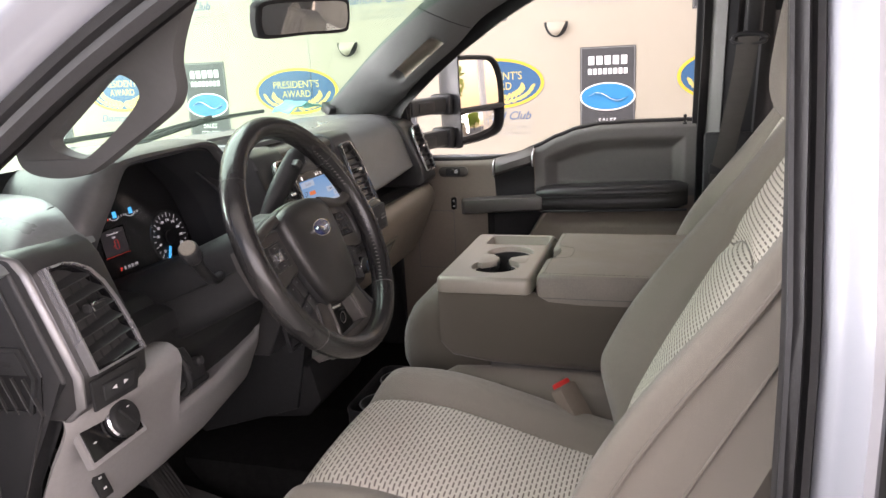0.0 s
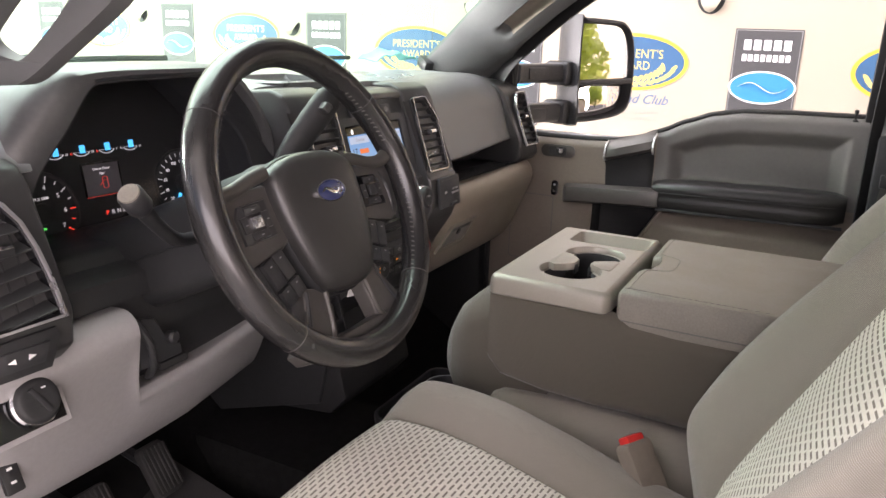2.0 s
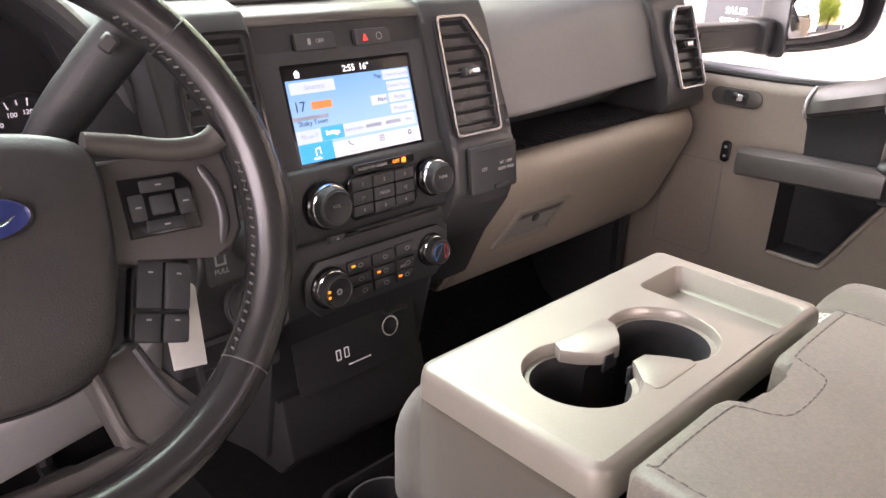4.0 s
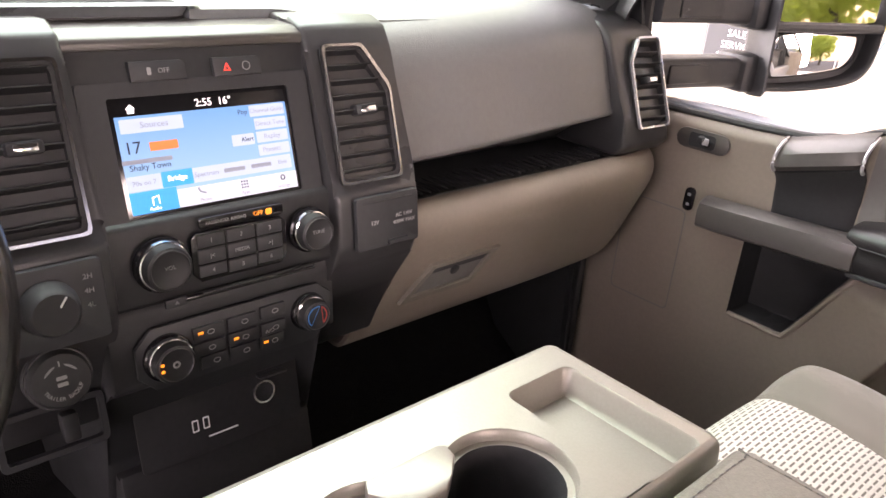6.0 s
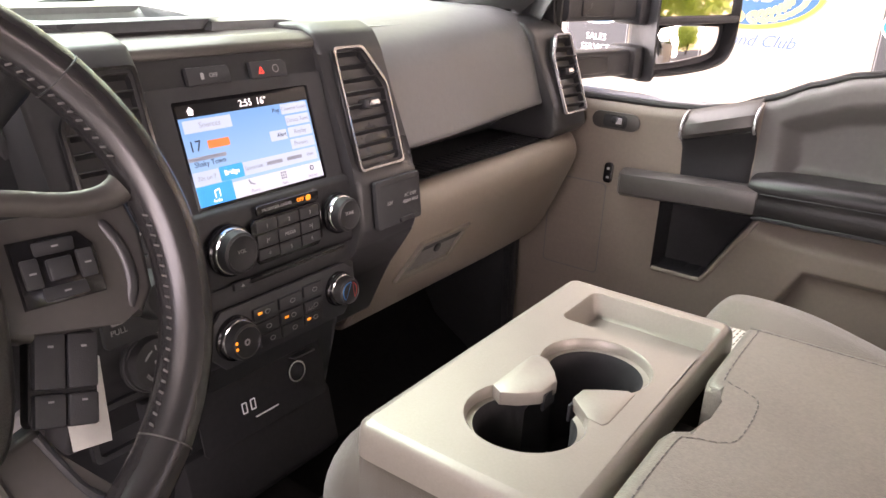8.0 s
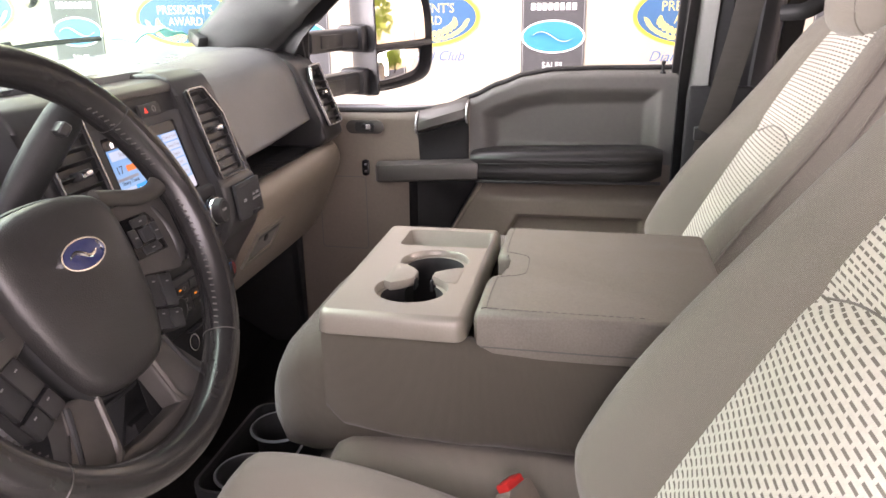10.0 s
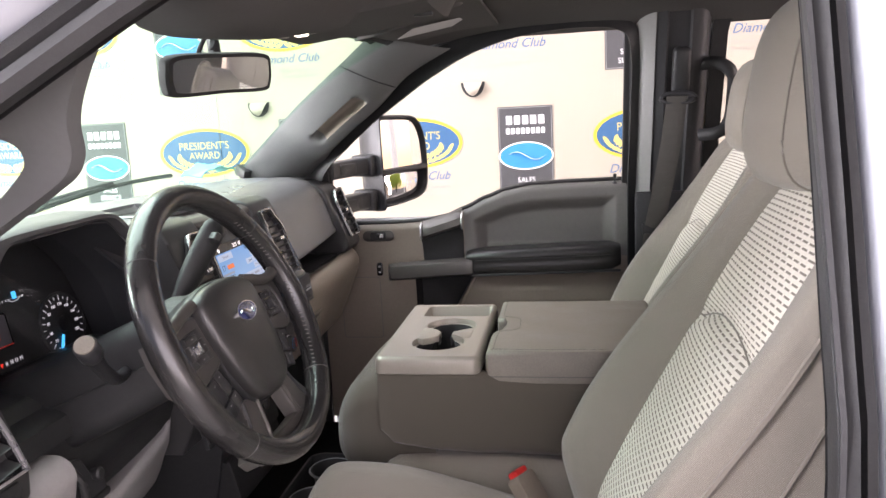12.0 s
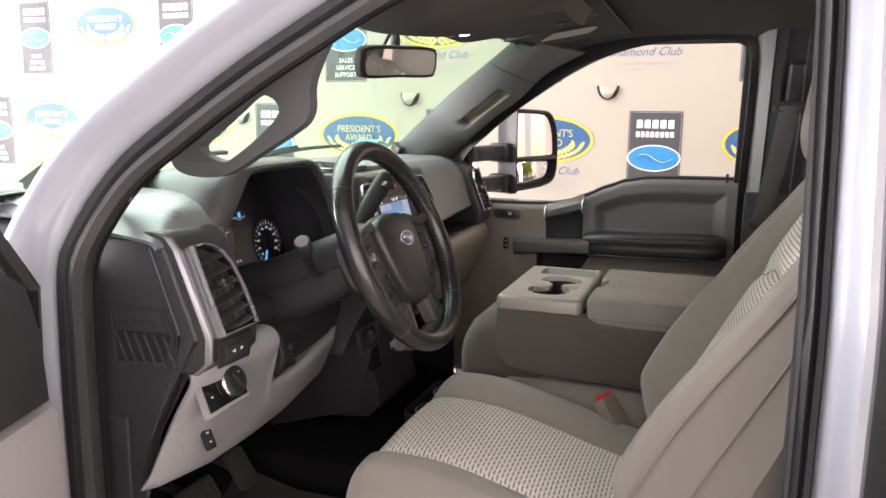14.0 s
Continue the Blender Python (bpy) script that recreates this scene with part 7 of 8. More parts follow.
def plate(loops, z):
    """A flat sheet bounded by the first outline, with the others cut out."""
    bm = fresh()
    vs = [bm.verts.new((x, y, z)) for lp in loops for x, y in lp]
    for tri in tessellate_polygon([[Vector((x, y, 0)) for x, y in lp] for lp in loops]):
        bm.faces.new([vs[k] for k in tri])
    return bm


def wall_strip(loops_z, bm=None):
    return sheet([[(x, y, z) for x, y in lp] for lp, z in loops_z], closed=True, bm=bm)


CX, CY, WX, WY = (TX0 + TX1) / 2, (TY0 + TY1) / 2, TX1 - TX0, TY1 - TY0
def edge_line(inset_, r=0.014):
    return rrect(WX - 2 * inset_, WY - 2 * inset_, max(r - inset_, 0.002), CX, CY, 6)


def pocket_line(g_):
    return rrect(0.134 + 2 * g_, 0.076 + 2 * g_, 0.008 + g_, 0.2115, 0.1215, 5)


bm = plate([edge_line(0.009), peanut(0.0075), pocket_line(0.002)], TZ)
wall_strip([(edge_line(0.009), TZ), (edge_line(0.0045), TZ - 0.0012), (edge_line(0.0012), TZ - 0.0045), (edge_line(0.0), TZ - 0.009), (edge_line(-0.0008), TZ - 0.018), (edge_line(-0.001), TZ - 0.029), (edge_line(0.002), TZ - 0.031)], bm)
wall_strip([(peanut(0.0075), TZ), (peanut(0.006), TZ - 0.0015), (peanut(0.0055), TZ - 0.010)], bm)
wall_strip([(pocket_line(0.002), TZ), (pocket_line(0.0), TZ - 0.002), (pocket_line(-0.003), TZ - 0.021), (pocket_line(-0.008), TZ - 0.0245)], bm)
tr = part("cup_tray", bm, M_TRAY, con, "satin silver cup holder tray", smooth=50)
part("pocket_floor", plate([pocket_line(-0.008)], TZ - 0.0245), M_TRAY, tr)
part("cup_step", plate([peanut(0.0055), peanut(0.0)], TZ - 0.010), M_TRAY, tr)
part("cup_liner", wall_strip([(peanut(0.0), TZ - 0.010), (peanut(-0.001), TZ - 0.012), (peanut(-0.004, 0.026), TZ - 0.02), (peanut(-0.006, 0.028), TZ - 0.1)]), M_WELL, tr, "black cup holder wells", smooth=50)
part("cup_floor", plate([peanut(-0.006, 0.028)], TZ - 0.1), M_WELL, tr)
for pts in ([(0.160, -0.072), (0.171, -0.078), (0.184, -0.070), (0.197, -0.056), (0.199, -0.032), (0.190, -0.020), (0.176, -0.004), (0.164, -0.002), (0.160, -0.008)],
            [(0.259, -0.010), (0.252, -0.008), (0.236, -0.020), (0.222, -0.030), (0.221, -0.046), (0.232, -0.056), (0.243, -0.066), (0.256, -0.068), (0.259, -0.062)]):
    tb = part("cup_tab", poly(pts, 0.012, T(0, 0, TZ - 0.0108), 0.0016, 2), M_TRAY, tr, "hinged silver cup tab")
    inner_x = pts[3][0] if pts[0][0] < 0.2 else pts[4][0]
    part("tab_lip", box((0.003, 0.020, 0.016), T(inner_x, -0.042, TZ - 0.012), 0.001, 1), M_CHAR, tb)
# armrest lid with a finger notch
outline = [(0.302, -0.173), (0.44, -0.174), (0.595, -0.170), (0.60, -0.16), (0.60, 0.165), (0.595, 0.175), (0.31, 0.178), (0.299, 0.168), (0.299, 0.05), (0.302, 0.036), (0.312, 0.030), (0.326, 0.027), (0.332, 0.016), (0.332, -0.020), (0.327, -0.032), (0.312, -0.038), (0.301, -0.046), (0.297, -0.06), (0.297, -0.166)]
bm = poly(outline, 0.056, T(0, 0, 1.068), 0.013, 4)
al = part("armrest_lid", bm, M_VINYL, con, "grey vinyl armrest lid")
line = spline([(0.50, 0.164, 1.1241), (0.32, 0.165, 1.1241), (0.312, 0.156, 1.1241), (0.312, 0.060, 1.1241), (0.318, 0.047, 1.1241), (0.334, 0.040, 1.1241), (0.346, 0.026, 1.1241), (0.347, -0.028, 1.1241), (0.337, -0.044, 1.1241), (0.318, -0.052, 1.1241), (0.311, -0.066, 1.1241), (0.311, -0.152, 1.1241), (0.322, -0.160, 1.1241), (0.50, -0.161, 1.1241)], 24)
bm, run = fresh(), 0.0
for p, q in zip(line, line[1:]):
    run += (q - p).length
    if run > 0.0075:
        run = 0.0
        d = (q - p).normalized() * 0.0025
        tube([p - d, p + d], 0.0007, 5, bm=bm)
part("stitching", bm, M_STITCH, al, "row of fine stitches")
part("seam_groove", tube([p + Vector((0, 0, -0.0003)) for p in line], 0.0008, 5), M_VINYL, al)
off = [(0.305, -0.1735, 1.0795), (0.44, -0.1745, 1.0795), (0.59, -0.171, 1.0795)]
part("lid_seam", tube(off, 0.0009, 6), M_THREAD, con)
part("latch_well", box((0.05, 0.09, 0.03), T(0.31, -0.005, 1.062), 0.003), M_BLACK, con)
# low centre cushion and floor cup holder in front of it
def low_pt(u, v):
    a = abs(v)
    x = 0.06 + 0.46 * u
    z = 0.918 + 0.012 * math.sin(math.pi * u) - 0.10 * smooth(0.18, 0.0, u) ** 1.5 - 0.09 * smooth(0.8, 1.0, a) ** 2
    return Vector((x - 0.02 * (1 - a), v * 0.205, z))


part("centre_cushion", sheet([[low_pt(i / 24, -1 + j / 12) for j in range(25)] for i in range(25)]), M_SEAT, con, "grey cloth centre seat cushion", smooth=180)
part("cushion_base", box((0.40, 0.34, 0.26), T(0.29, 0, 0.70), 0.02), M_BLACK, con)
fc = thing("floor_cup_holder", (-0.08, 0, 0.67), "black floor cup holder with two wells", "cup holder")
mf = T(-0.075, 0.0, 0.775)
part("tray_rim", ring(rrect(0.13, 0.26, 0.03), rrect(0.12, 0.25, 0.028), 0.012, mf, 0, 0.002), M_CHAR, fc)
for y in (-0.065, 0.065):
    part("well", lathe([(0.046, 0.006), (0.048, 0.008), (0.044, 0.008), (0.04, 0.0), (0.036, -0.07), (0, -0.07)], mf @ T(0, y, 0), 32), M_BLACK, fc)
    part("well_rim", lathe([(0.044, 0.006), (0.047, 0.0095), (0.050, 0.006)], mf @ T(0, y, 0), 32), M_DASH, fc)
part("holder_body", box((0.125, 0.255, 0.012), mf @ T(0, 0, -0.075), 0.004), M_BLACK, fc)
part("holder_side", ring(rrect(0.128, 0.258, 0.03), rrect(0.12, 0.25, 0.028), 0.11, mf @ T(0, 0, -0.11)), M_BLACK, fc)

# seat belt on the far pillar
sb = thing("seat_belt", (0.72, 0.7, 0.9), "dark grey seat belt hanging from pillar guide", "seat belt")
part("guide_cover", box((0.045, 0.03, 0.13), axes((0.735, 0.655, 1.60), (1, 0, 0), (0, -0.37, 1)) @ Matrix.Rotation(math.pi / 2, 4, "X"), 0.012, 3), M_BLACK, sb, "black belt guide cover")
part("guide_ring", tube([Vector((0.725 + 0.042 * math.cos(a), 0.635, 1.535 + 0.012 * math.sin(a))) for a in [2 * math.pi * k / 20 for k in range(20)]], 0.007, 8, closed=True), M_CHAR, sb)
path = spline([(0.722, 0.632, 1.54), (0.71, 0.66, 1.42), (0.69, 0.70, 1.28), (0.672, 0.735, 1.16), (0.665, 0.75, 1.0)], 5)
rows = [[p + Vector((-0.026, -0.004, 0)), p + Vector((0, -0.007, 0)), p + Vector((0.026, -0.004, 0.0))] for p in path]
part("webbing", thicken(sheet(rows), 0.0016), M_BELT, sb, "dark grey belt webbing")
part("tongue", box((0.05, 0.014, 0.03), T(0.668, 0.728, 1.185), 0.004), M_BLACK, sb)

# ---- passenger door ----
pd = thing("passenger_door", (0.15, 0.9, 0.5), "grey moulded passenger door trim with dark armrest", "door")
top_line = [(-0.36, 1.20), (-0.22, 1.196), (-0.08, 1.197), (0.01, 1.201), (0.07, 1.212), (0.13, 1.236), (0.20, 1.268), (0.26, 1.290), (0.33, 1.302), (0.45, 1.306), (0.655, 1.308)]


def belt(x):
    for (a, b), (c, d) in zip(top_line, top_line[1:]):
        if a <= x <= c:
            f = (x - a) / (c - a)
            f = f * f * (3 - 2 * f) * 0.5 + f * 0.5
            return b + (d - b) * f
    return top_line[-1][1]


def door_y(x, z):
    """The trim's surface: a flat band, a scooped upper panel and a swelling below."""
    y = 0.868
    scoop_top = belt(x) - 0.040
    d = min(x - 0.150 - 0.35 * max(1.20 - z, 0) * 0.2, 0.585 - x, scoop_top - z, z - 1.085)
    y += 0.034 * smooth(0.0, 0.045, d)
    y -= 0.030 * smooth(1.04, 0.985, z) * smooth(0.02, 0.24, x + (z - 0.98) * 0.9) * smooth(0.64, 0.60, x)
    d2 = min(x - 0.25 + (z - 0.96) * -0.5, 0.56 - x, 0.955 - z, z - 0.62)
    y += 0.018 * smooth(0.0, 0.014, d2)
    # the black pocket below the pull
    d3 = min(x + 0.034, 0.136 - x + (z - 1.0) * 0.58, 1.05 - z, z - 0.877)
    y += 0.055 * smooth(0.0, 0.008, d3)
    e = belt(x) - z
    y += 0.012 * max(1 - e / 0.02, 0) ** 2
    return y


g = []
NX, NZ = 300, 220
for i in range(NX + 1):
    x = -0.36 + 1.005 * i / NX
    row = []
    for j in range(NZ + 1):
        z = 0.56 + (belt(x) - 0.56) * j / NZ
        row.append((x, door_y(x, z), z))
    g.append(row)


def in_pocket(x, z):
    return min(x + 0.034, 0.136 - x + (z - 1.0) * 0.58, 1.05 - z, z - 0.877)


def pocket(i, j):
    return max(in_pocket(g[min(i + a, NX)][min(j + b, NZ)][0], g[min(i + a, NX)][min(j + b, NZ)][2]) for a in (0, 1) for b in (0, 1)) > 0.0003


def upper(i, j):
    x, _, z = g[i][j]
    return x > 0.124 and z > 1.08


part("upper_trim", sheet(g, keep=upper), M_SCOOP, pd, "cool grey scooped upper trim", smooth=60)
lip = spline([(-0.033, 0, 0.8755), (-0.02, 0, 0.875), (0.01, 0, 0.875), (0.058, 0, 0.875), (0.072, 0, 0.884), (0.108, 0, 0.945), (0.142, 0, 1.004), (0.16, 0, 1.035)], 6)
part("pocket_lip", tube([Vector((p.x, door_y(p.x + (0.006 if p.x > 0.06 else -0.006), p.z - 0.004) + 0.002, p.z)) for p in lip], 0.0055, 8), M_DOOR, pd)
part("trim_panel", sheet(g, keep=lambda i, j: not pocket(i, j) and not upper(i, j)), M_DOOR, pd, "warm grey moulded door trim", smooth=60)
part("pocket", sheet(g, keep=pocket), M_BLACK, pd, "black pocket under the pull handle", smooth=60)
part("door_shell", box((1.0, 0.05, 0.75), T(0.145, 0.955, 0.83), 0.01), M_PAINT, pd)
# belt strip and glass
line = [Vector((x, 0.885, belt(x) + 0.004)) for x in [-0.35 + 1.0 * k / 50 for k in range(51)]]
part("belt_strip", tube(line, 0.007, 8), M_SEAL, pd, "black rubber belt strip")
win = [(-0.27, 1.20), (0.0, 1.20), (0.13, 1.23), (0.26, 1.285), (0.40, 1.30), (0.605, 1.30), (0.60, 1.70), (0.57, 1.735), (0.48, 1.742), (0.26, 1.722), (0.07, 1.675), (-0.12, 1.56), (-0.25, 1.44)]
mwin = Matrix(((1, 0, 0, 0), (0, -0.37, 1, 0.862 + 0.37 * 1.3), (0, 1, 0, 0), (0, 0, 0, 1)))
gl = part("side_glass", poly(win, 0.004, mwin), M_CLEAR, pd)
gl.visible_shadow = False
part("window_frame", tube([Vector((x, side_y(z, 1) + 0.015, z)) for x, z in [(v.x, v.z) for v in spline([(a, 0, b) for a, b in ((-0.30, 1.22), (-0.262, 1.44), (-0.13, 1.565), (0.065, 1.684), (0.26, 1.732), (0.48, 1.752), (0.58, 1.745), (0.617, 1.70), (0.622, 1.5), (0.622, 1.30))], 5)]], 0.013, 8), M_BLACK, pd, "black window frame")
part("rear_seal", box((0.028, 0.02, 0.46), axes((0.612, 0.775, 1.52), (1, 0, 0), (0, -0.37, 1)) @ Matrix.Rotation(math.pi / 2, 4, "X"), 0.004), M_BLACK, pd)
part("mirror_sail", poly([(-0.42, 1.22), (-0.285, 1.215), (-0.275, 1.42), (-0.30, 1.45)], 0.012, Matrix(((1, 0, 0, 0), (0, -0.37, 1, 0.835 + 0.37 * 1.3), (0, 1, 0, 0), (0, 0, 0, 1))), 0.003), M_CHAR, pd, "black mirror corner trim")
# window switch
sw = part("window_switch", poly(rrect(0.1, 0.034, 0.0165, 0, 0, 6), 0.004, axes((-0.146, 0.8665, 1.161), (1, 0, 0), (0, 0.05, 1)), 0.0015), M_GRAB, pd, "oval graphite window switch plate")
part("cup", poly(rrect(0.05, 0.024, 0.006), 0.0008, axes((-0.146, 0.8623, 1.161), (1, 0, 0), (0, 0.05, 1)), 0), M_BLACK, sw, "black finger cup")
part("toggle", box((0.024, 0.015, 0.012), T(-0.140, 0.858, 1.162) @ Matrix.Rotation(0.35, 4, "Y"), 0.003), M_BLACK, sw)
part("toggle_edge", box((0.012, 0.003, 0.012), T(-0.134, 0.8505, 1.164), 0.001, 1), M_SILVER, sw)
lb_ = part("lock_switch", poly(rrect(0.019, 0.042, 0.008), 0.004, axes((-0.148, 0.8655, 1.055), (1, 0, 0), (0, 0.05, 1)), 0.001), M_GLOSS, pd, "small black lock switch")
for z in (1.064, 1.046):
    part("mark", box((0.006, 0.001, 0.005), T(-0.148, 0.861, z)), M_PALE, lb_)
part("panel_line", ring(rrect(0.13, 0.20, 0.01), rrect(0.126, 0.196, 0.009), 0.001, axes((-0.215, 0.8685, 0.93), (1, 0, 0), (0, 0, 1)), -0.0002), M_SCOOP, pd)
# pull cup strap with two bright clips
strap = []
for z, y in ((1.204, 0.873), (1.196, 0.852), (1.180, 0.836), (1.160, 0.834), (1.152, 0.846), (1.135, 0.862), (1.09, 0.872), (1.05, 0.872)):
    strap.append([(x, y - (0.006 if 0.0 < x < 0.12 else 0), z + 0.03 * max(x - 0.0, 0) / 0.1) for x in (-0.003, 0.006, 0.034, 0.074, 0.112, 0.122)])
part("pull_cap", thicken(sheet(strap[:5]), 0.004), M_GRAB, pd, "graphite pull cap")
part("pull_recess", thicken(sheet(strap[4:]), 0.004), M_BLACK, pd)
for x, dz in ((-0.004, 0.0), (0.123, 0.029)):
    part("clip", tube(spline([(x, y - 0.004, z + dz) for z, y in ((1.203, 0.868), (1.195, 0.850), (1.180, 0.835), (1.163, 0.832), (1.153, 0.842))], 4), 0.0028, 8), M_SILVER, pd, "bright silver clip")
# grab bar and armrest
bar = [Vector((x, y, z)) for x, y, z in ((-0.115, 0.845, 1.046), (-0.10, 0.815, 1.052), (-0.03, 0.806, 1.058), (0.06, 0.802, 1.064), (0.13, 0.800, 1.068), (0.155, 0.806, 1.068), (0.16, 0.85, 1.066))]
rows = []
for p in bar:
    rows.append([p + Vector((0, dy, dz)) for dy, dz in ((0.04, 0.024), (0.012, 0.026), (-0.004, 0.020), (-0.008, 0.008), (-0.006, -0.018), (0.004, -0.024), (0.04, -0.022))])
part("grab_bar", sheet(rows, closed=True, caps=True), M_GRAB, pd, "graphite grab bar")
arm = []
for x, z, y, h in ((0.135, 1.083, 0.812, 0.030), (0.16, 1.083, 0.800, 0.038), (0.25, 1.086, 0.797, 0.040), (0.38, 1.089, 0.797, 0.041), (0.50, 1.092, 0.799, 0.042), (0.565, 1.094, 0.806, 0.040), (0.592, 1.094, 0.825, 0.032)):
    arm.append([Vector((x, a, b)) for a, b in ((0.89, z + h * 0.8), (y + 0.03, z + h * 0.85), (y + 0.008, z + h * 0.7), (y, z + h * 0.35), (y + 0.002, z - h * 0.1), (y, z - h * 0.5), (y + 0.006, z - h * 0.92), (y + 0.02, z - h * 1.05), (0.89, z - h))])
part("armrest", sheet([spline(r, 3) for r in arm]), M_DVINYL, pd, "black padded armrest")
part("arm_crease", tube(spline([(0.16, 0.7985, 1.088), (0.3, 0.796, 1.092), (0.45, 0.7965, 1.095), (0.57, 0.806, 1.098)], 6), 0.0015, 6), M_BLACK, pd)
part("arm_strip", box((0.44, 0.006, 0.008), T(0.37, 0.806, 1.047) @ Matrix.Rotation(-0.02, 4, "Y"), 0.002, 1), M_CHAR, pd)
part("lock_pin", lathe([(0.007, 0), (0.006, 0.004), (0.0028, 0.006), (0.0028, 0.018), (0.005, 0.022), (0.005, 0.027), (0, 0.029)], T(0.578, 0.842, 1.302), 14), M_BLACK, pd, "black lock pin")

# ---- mirrors ----
tm = thing("towing_mirror", (-0.2, 1.1, 1.2), "large black towing mirror with two glasses", "mirror")
for z in (1.366, 1.247):
    part("arm", sheet([[Vector((x0 + px, y, z + pz)) for px, pz in rrect(0.07, 0.056, 0.012)] for y, x0 in ((0.88, -0.315), (1.0, -0.29), (1.10, -0.262), (1.2, -0.235))], closed=True, caps=True), M_CHAR, tm, "black telescopic mirror arm")
    part("arm_cap", box((0.012, 0.11, 0.036), T(-0.262, 0.975, z) @ Matrix.Rotation(-0.2, 4, "Z"), 0.005), M_CHAR, tm)
    part("arm_collar", box((0.085, 0.06, 0.074), T(-0.247, 1.135, z) @ Matrix.Rotation(-0.25, 4, "Z"), 0.012), M_CHAR, tm, "square collar at the mirror housing")
mmir = axes((-0.134, 1.215, 1.376), (0.536, 0.844, 0.0), (-0.03, 0, 1))
house = [(-0.143, -0.148), (-0.132, -0.163), (-0.02, -0.158), (0.085, -0.142), (0.130, -0.115), (0.146, -0.06), (0.146, 0.05), (0.125, 0.118), (0.085, 0.153), (0.03, 0.161), (-0.118, 0.163), (-0.143, 0.148)]
house = [(v.x * 0.79, v.y * 0.965) for v in spline([(a, b, 0) for a, b in house], 4, True)]
rows = []
for s, z in ((0.915, -0.022), (0.925, 0.010), (0.95, 0.018), (0.985, 0.016), (1.0, 0.004), (1.01, -0.03), (0.97, -0.075), (0.82, -0.11), (0.5, -0.13), (0.1, -0.135)):
    rows.append([mmir @ Vector((a * s, b * s, z)) for a, b in house])
hs = part("housing", sheet(rows, closed=True, caps=True), M_CHAR, tm, "black mirror housing")
up_ = [(-0.126, -0.026), (0.126, -0.018), (0.129, 0.045), (0.112, 0.105), (0.078, 0.137), (0.03, 0.146), (-0.108, 0.148), (-0.126, 0.136)]
lo_ = [(-0.126, -0.050), (0.08, -0.043), (0.105, -0.05), (0.100, -0.085), (0.07, -0.112), (0.0, -0.126), (-0.108, -0.140), (-0.126, -0.13)]
for q, lab in ((up_, "tall flat mirror glass"), (lo_, "small curved mirror glass")):
    q = [(v.x, v.y) for v in spline([(a, b, 0) for a, b in q], 3, True)]
    q = [(a * 0.778, b * 0.95) for a, b in q]
    mg_ = mmir @ T(0, 0, -0.003) @ Matrix.Rotation(radians(-1.5), 4, "Y") @ Matrix.Rotation(radians(-0.5 if lab[0] == "t" else -1.5), 4, "X")
    if lab[0] == "t":
        part("mirror_glass", poly(q, 0.003, mg_), M_MIRROR, hs, lab)
    else:
        ca, cb = sum(a for a, b in q) / len(q), sum(b for a, b in q) / len(q)
        bow = lambda a, b: -0.9 * ((a - ca) ** 2 + (b - cb) ** 2)
        part("mirror_glass", sheet([[mg_ @ Vector((ca + (a - ca) * k, cb + (b - cb) * k, 0.006 + bow(ca + (a - ca) * k, cb + (b - cb) * k))) for a, b in q] for k in (1.0, 0.85, 0.7, 0.55, 0.4, 0.25, 0.1, 0.01)], closed=True, caps=True), M_MIRROR, hs, lab, smooth=180)
part("divider", tube([mmir @ Vector(p) for p in ((-0.108, -0.037, 0.006), (0.0, -0.033, 0.013), (0.108, -0.029, 0.012))], 0.009, 8), M_CHAR, hs)

rv = thing("rear_view_mirror", (-0.15, -0.14, 1.68), "black rear view mirror on windscreen stalk", "mirror")
mrv = axes((-0.140, -0.140, 1.611), (0.36, 0.93, 0.06), (0.17, 0.0, 1))
mrv = mrv if (mrv.to_3x3() @ Vector((0, 0, 1))).x > 0 else mrv @ Matrix.Rotation(math.pi, 4, "Y")
ol = [(v.x, v.y) for v in spline([(-0.118, -0.022, 0), (-0.12, 0.01, 0), (-0.105, 0.032, 0), (0, 0.035, 0), (0.105, 0.032, 0), (0.12, 0.01, 0), (0.118, -0.022, 0), (0.10, -0.034, 0), (0, -0.033, 0), (-0.10, -0.034, 0)], 4, True)]
rows = [[mrv @ Vector((a * s, b * s, z)) for a, b in ol] for s, z in ((0.97, 0.004), (1.0, 0.0), (1.0, -0.014), (0.9, -0.03), (0.5, -0.04), (0.1, -0.042))]
rb = part("housing", sheet(rows, closed=True, caps=True), M_WELL, rv)
part("mirror_glass", poly([(a * 0.91, b * 0.8) for a, b in ol], 0.001, mrv @ T(0, 0, 0.0042)), M_MIRROR, rv, "silvered mirror glass")
part("stalk", tube(spline([mrv @ Vector((0, 0, -0.04)), (-0.16, -0.12, 1.65), (-0.17, -0.11, 1.69)], 4), 0.011, 8), M_BLACK, rv)
part("cable", tube(spline([mrv @ Vector((-0.03, 0.02, -0.03)), (-0.15, -0.17, 1.67), (-0.10, -0.19, 1.70), (-0.06, -0.17, 1.715)], 5), 0.004, 6), M_BLACK, rv)

# ---- overhead: console with a map light, sun visors ----
oc = thing("overhead_console", (0.05, -0.05, 1.70), "grey overhead console with lit map light", "console")
rows = []
for i in range(17):
    u = i / 16
    x = -0.085 + 0.36 * u
    row = []
    for k in range(31):
        y = -0.60 + 1.22 * k / 30
        z = 1.732 - 0.034 * smooth(0.42, 0.05, y) - 0.045 * smooth(0.05, -0.42, y) + 0.05 * smooth(-0.45, -0.6, y)
        z += (1.752 - z) * smooth(0.25, 1.0, u) - 0.008 * math.sin(math.pi * min(u * 1.6, 1))
        row.append((x, y, z))
    rows.append(row)
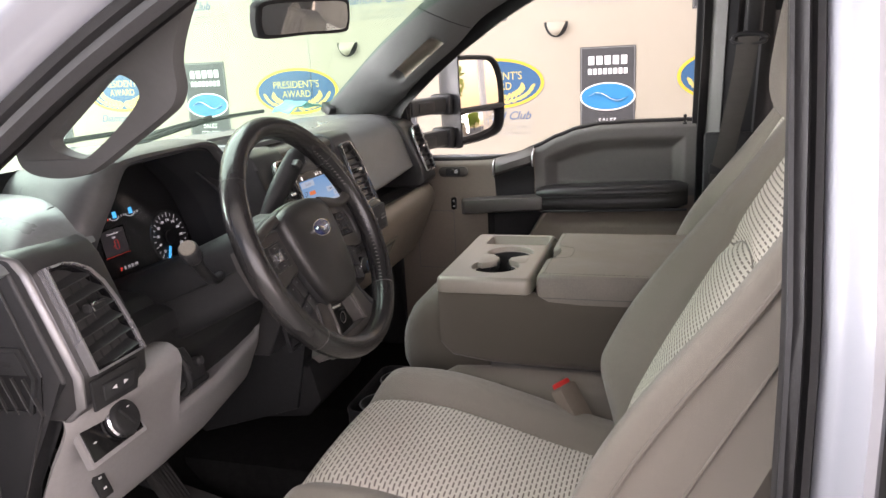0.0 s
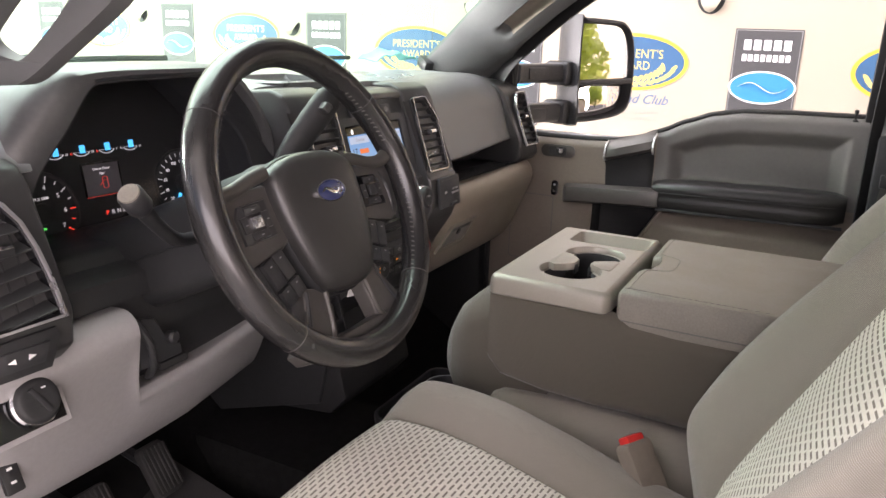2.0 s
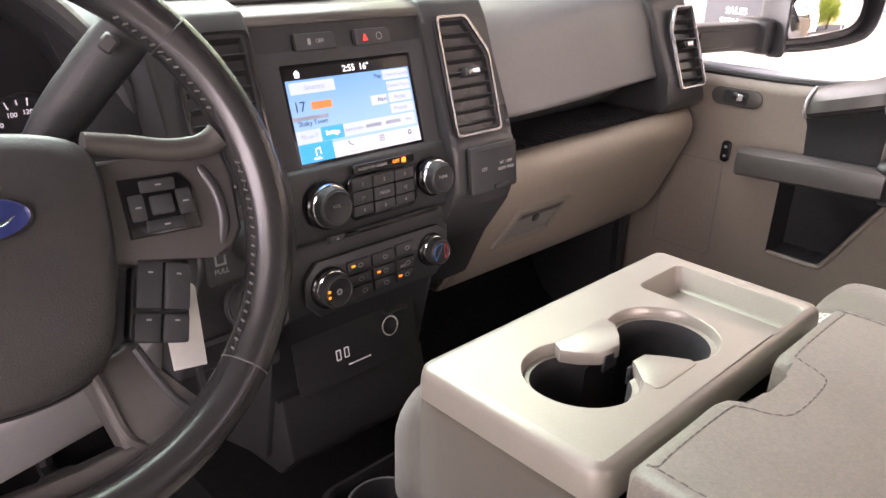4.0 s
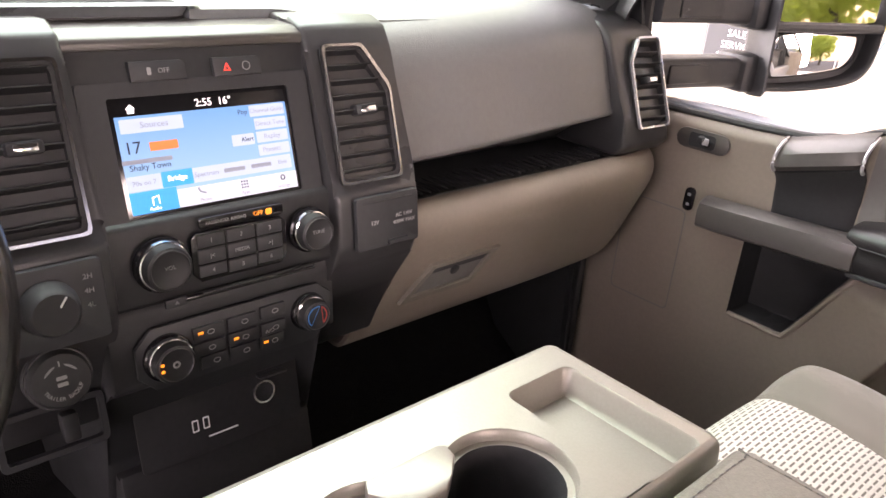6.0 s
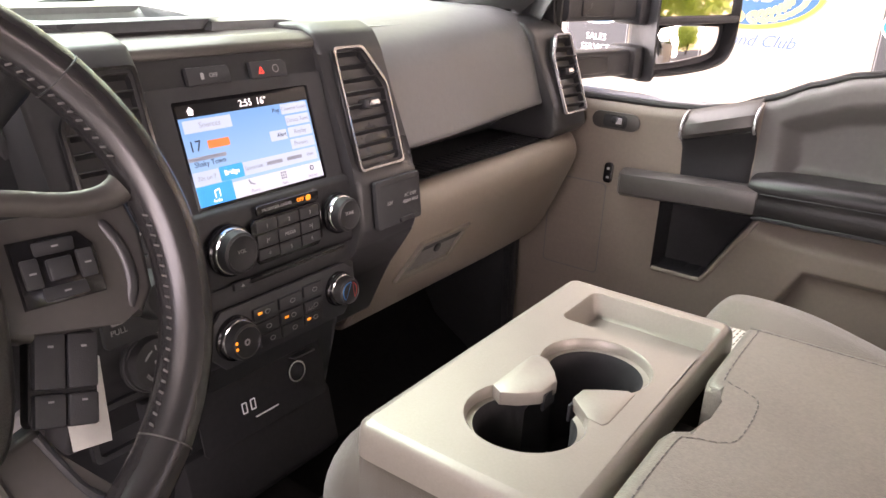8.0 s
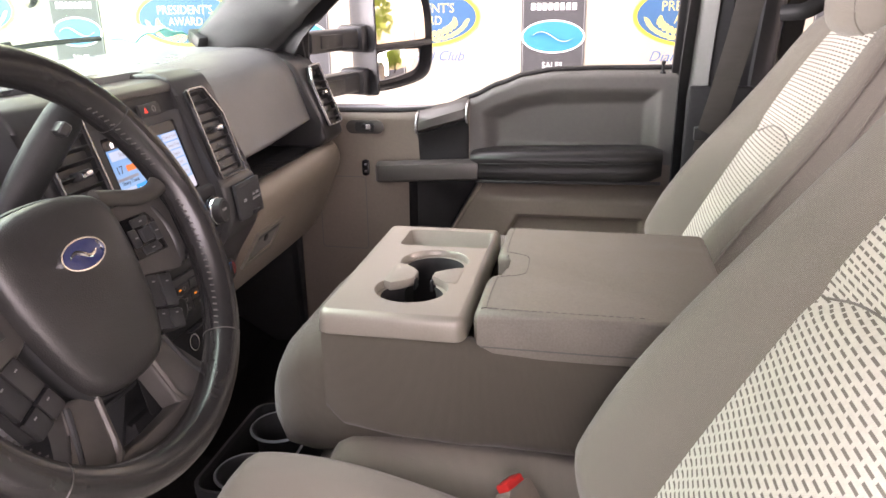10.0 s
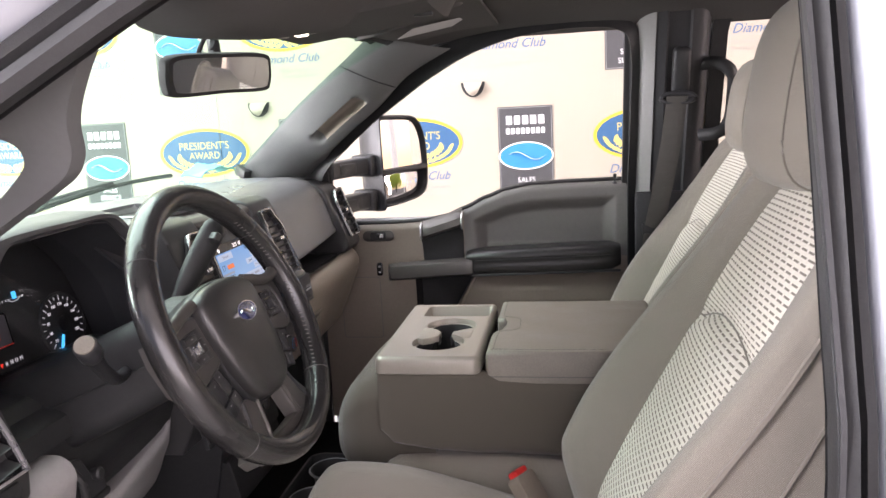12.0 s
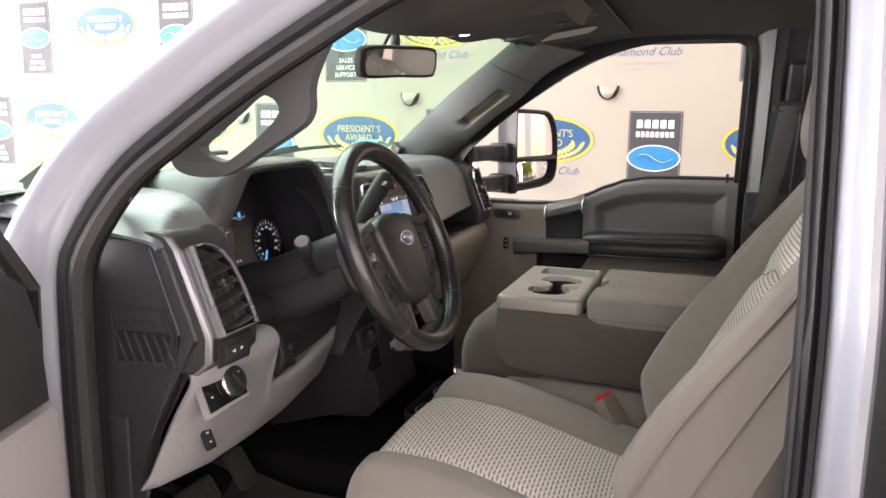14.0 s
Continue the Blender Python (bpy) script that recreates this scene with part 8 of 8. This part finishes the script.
part("cover", thicken(sheet(rows), 0.008), M_HEAD, oc)
M_LIT = mat("map_light_lens", (0.8, 0.78, 0.7), 0.4, emit=(1.0, 0.93, 0.8), power=6.0)
part("map_light", box((0.02, 0.036, 0.006), T(-0.002, -0.120, 1.6705) @ Matrix.Rotation(-0.1, 4, "Y"), 0.002, 1), M_LIT, oc, "lit map light lens")
rows = []
for i in range(13):
    u = i / 12
    x, w = -0.055 + 0.305 * u, 1 - 0.25 * smooth(0.9, 1.0, u)
    z = 1.668 + 0.036 * u + 0.03 * smooth(0.93, 1.0, u)
    rows.append([(x, -0.035 + dy * w, z + dz) for dy, dz in ((-0.145, 0.06), (-0.14, 0.02), (-0.125, 0.004), (-0.05, 0.0), (0.06, 0.0), (0.115, 0.005), (0.13, 0.022), (0.135, 0.06))])
part("body", thicken(sheet(rows), 0.004), M_HEAD, oc, "moulded grey console body")
part("button", lathe([(0.014, 0), (0.013, -0.004), (0, -0.005)], T(-0.03, -0.135, 1.668), 20), M_DOOR, oc)
part("latch", box((0.035, 0.012, 0.008), T(0.20, -0.05, 1.697), 0.003), M_BLACK, oc)

part("light_frame", box((0.04, 0.056, 0.004), T(0.0, -0.12, 1.6725) @ Matrix.Rotation(-0.1, 4, "Y"), 0.001, 1), M_DOOR, oc)


def visor(s):
    t = thing("sun_visor", (0.08, s * 0.35, 1.73), "grey folded sun visor against headlining", "sun visor", "sun visors")
    c = Vector((0.085, s * 0.32, 1.735))
    m = axes(c, (-0.42 * s, 0.9, 0.06), (-0.9, -0.4 * s, -0.33))
    m = m if (m.to_3x3() @ Vector((0, 0, 1))).z < 0 else m @ Matrix.Rotation(math.pi, 4, "X")
    part("panel", poly(rrect(0.44, 0.17, 0.03), 0.02, m @ T(0, 0, -0.01), 0.008, 3, False), M_HEAD, t)
    part("rod", tube([m @ Vector((-0.2, 0.07, 0.0)), m @ Vector((0.24, 0.07, 0.0))], 0.007, 8), M_DOOR, t)
    return t, m


v1, m1 = visor(1)
ml1 = axes((0.148, 0.350, 1.7235), (0.535, 0.83, 0.2), (-0.75, 0.45, -0.3))
ml1 = ml1 if (ml1.to_3x3() @ Vector((0, 0, 1))).z < 0 else ml1 @ Matrix.Rotation(math.pi, 4, "X")
part("warning_label", poly(rrect(0.19, 0.055, 0.003), 0.001, ml1 @ T(0, 0, 0.004)), M_PALE, v1, "pale printed warning label")
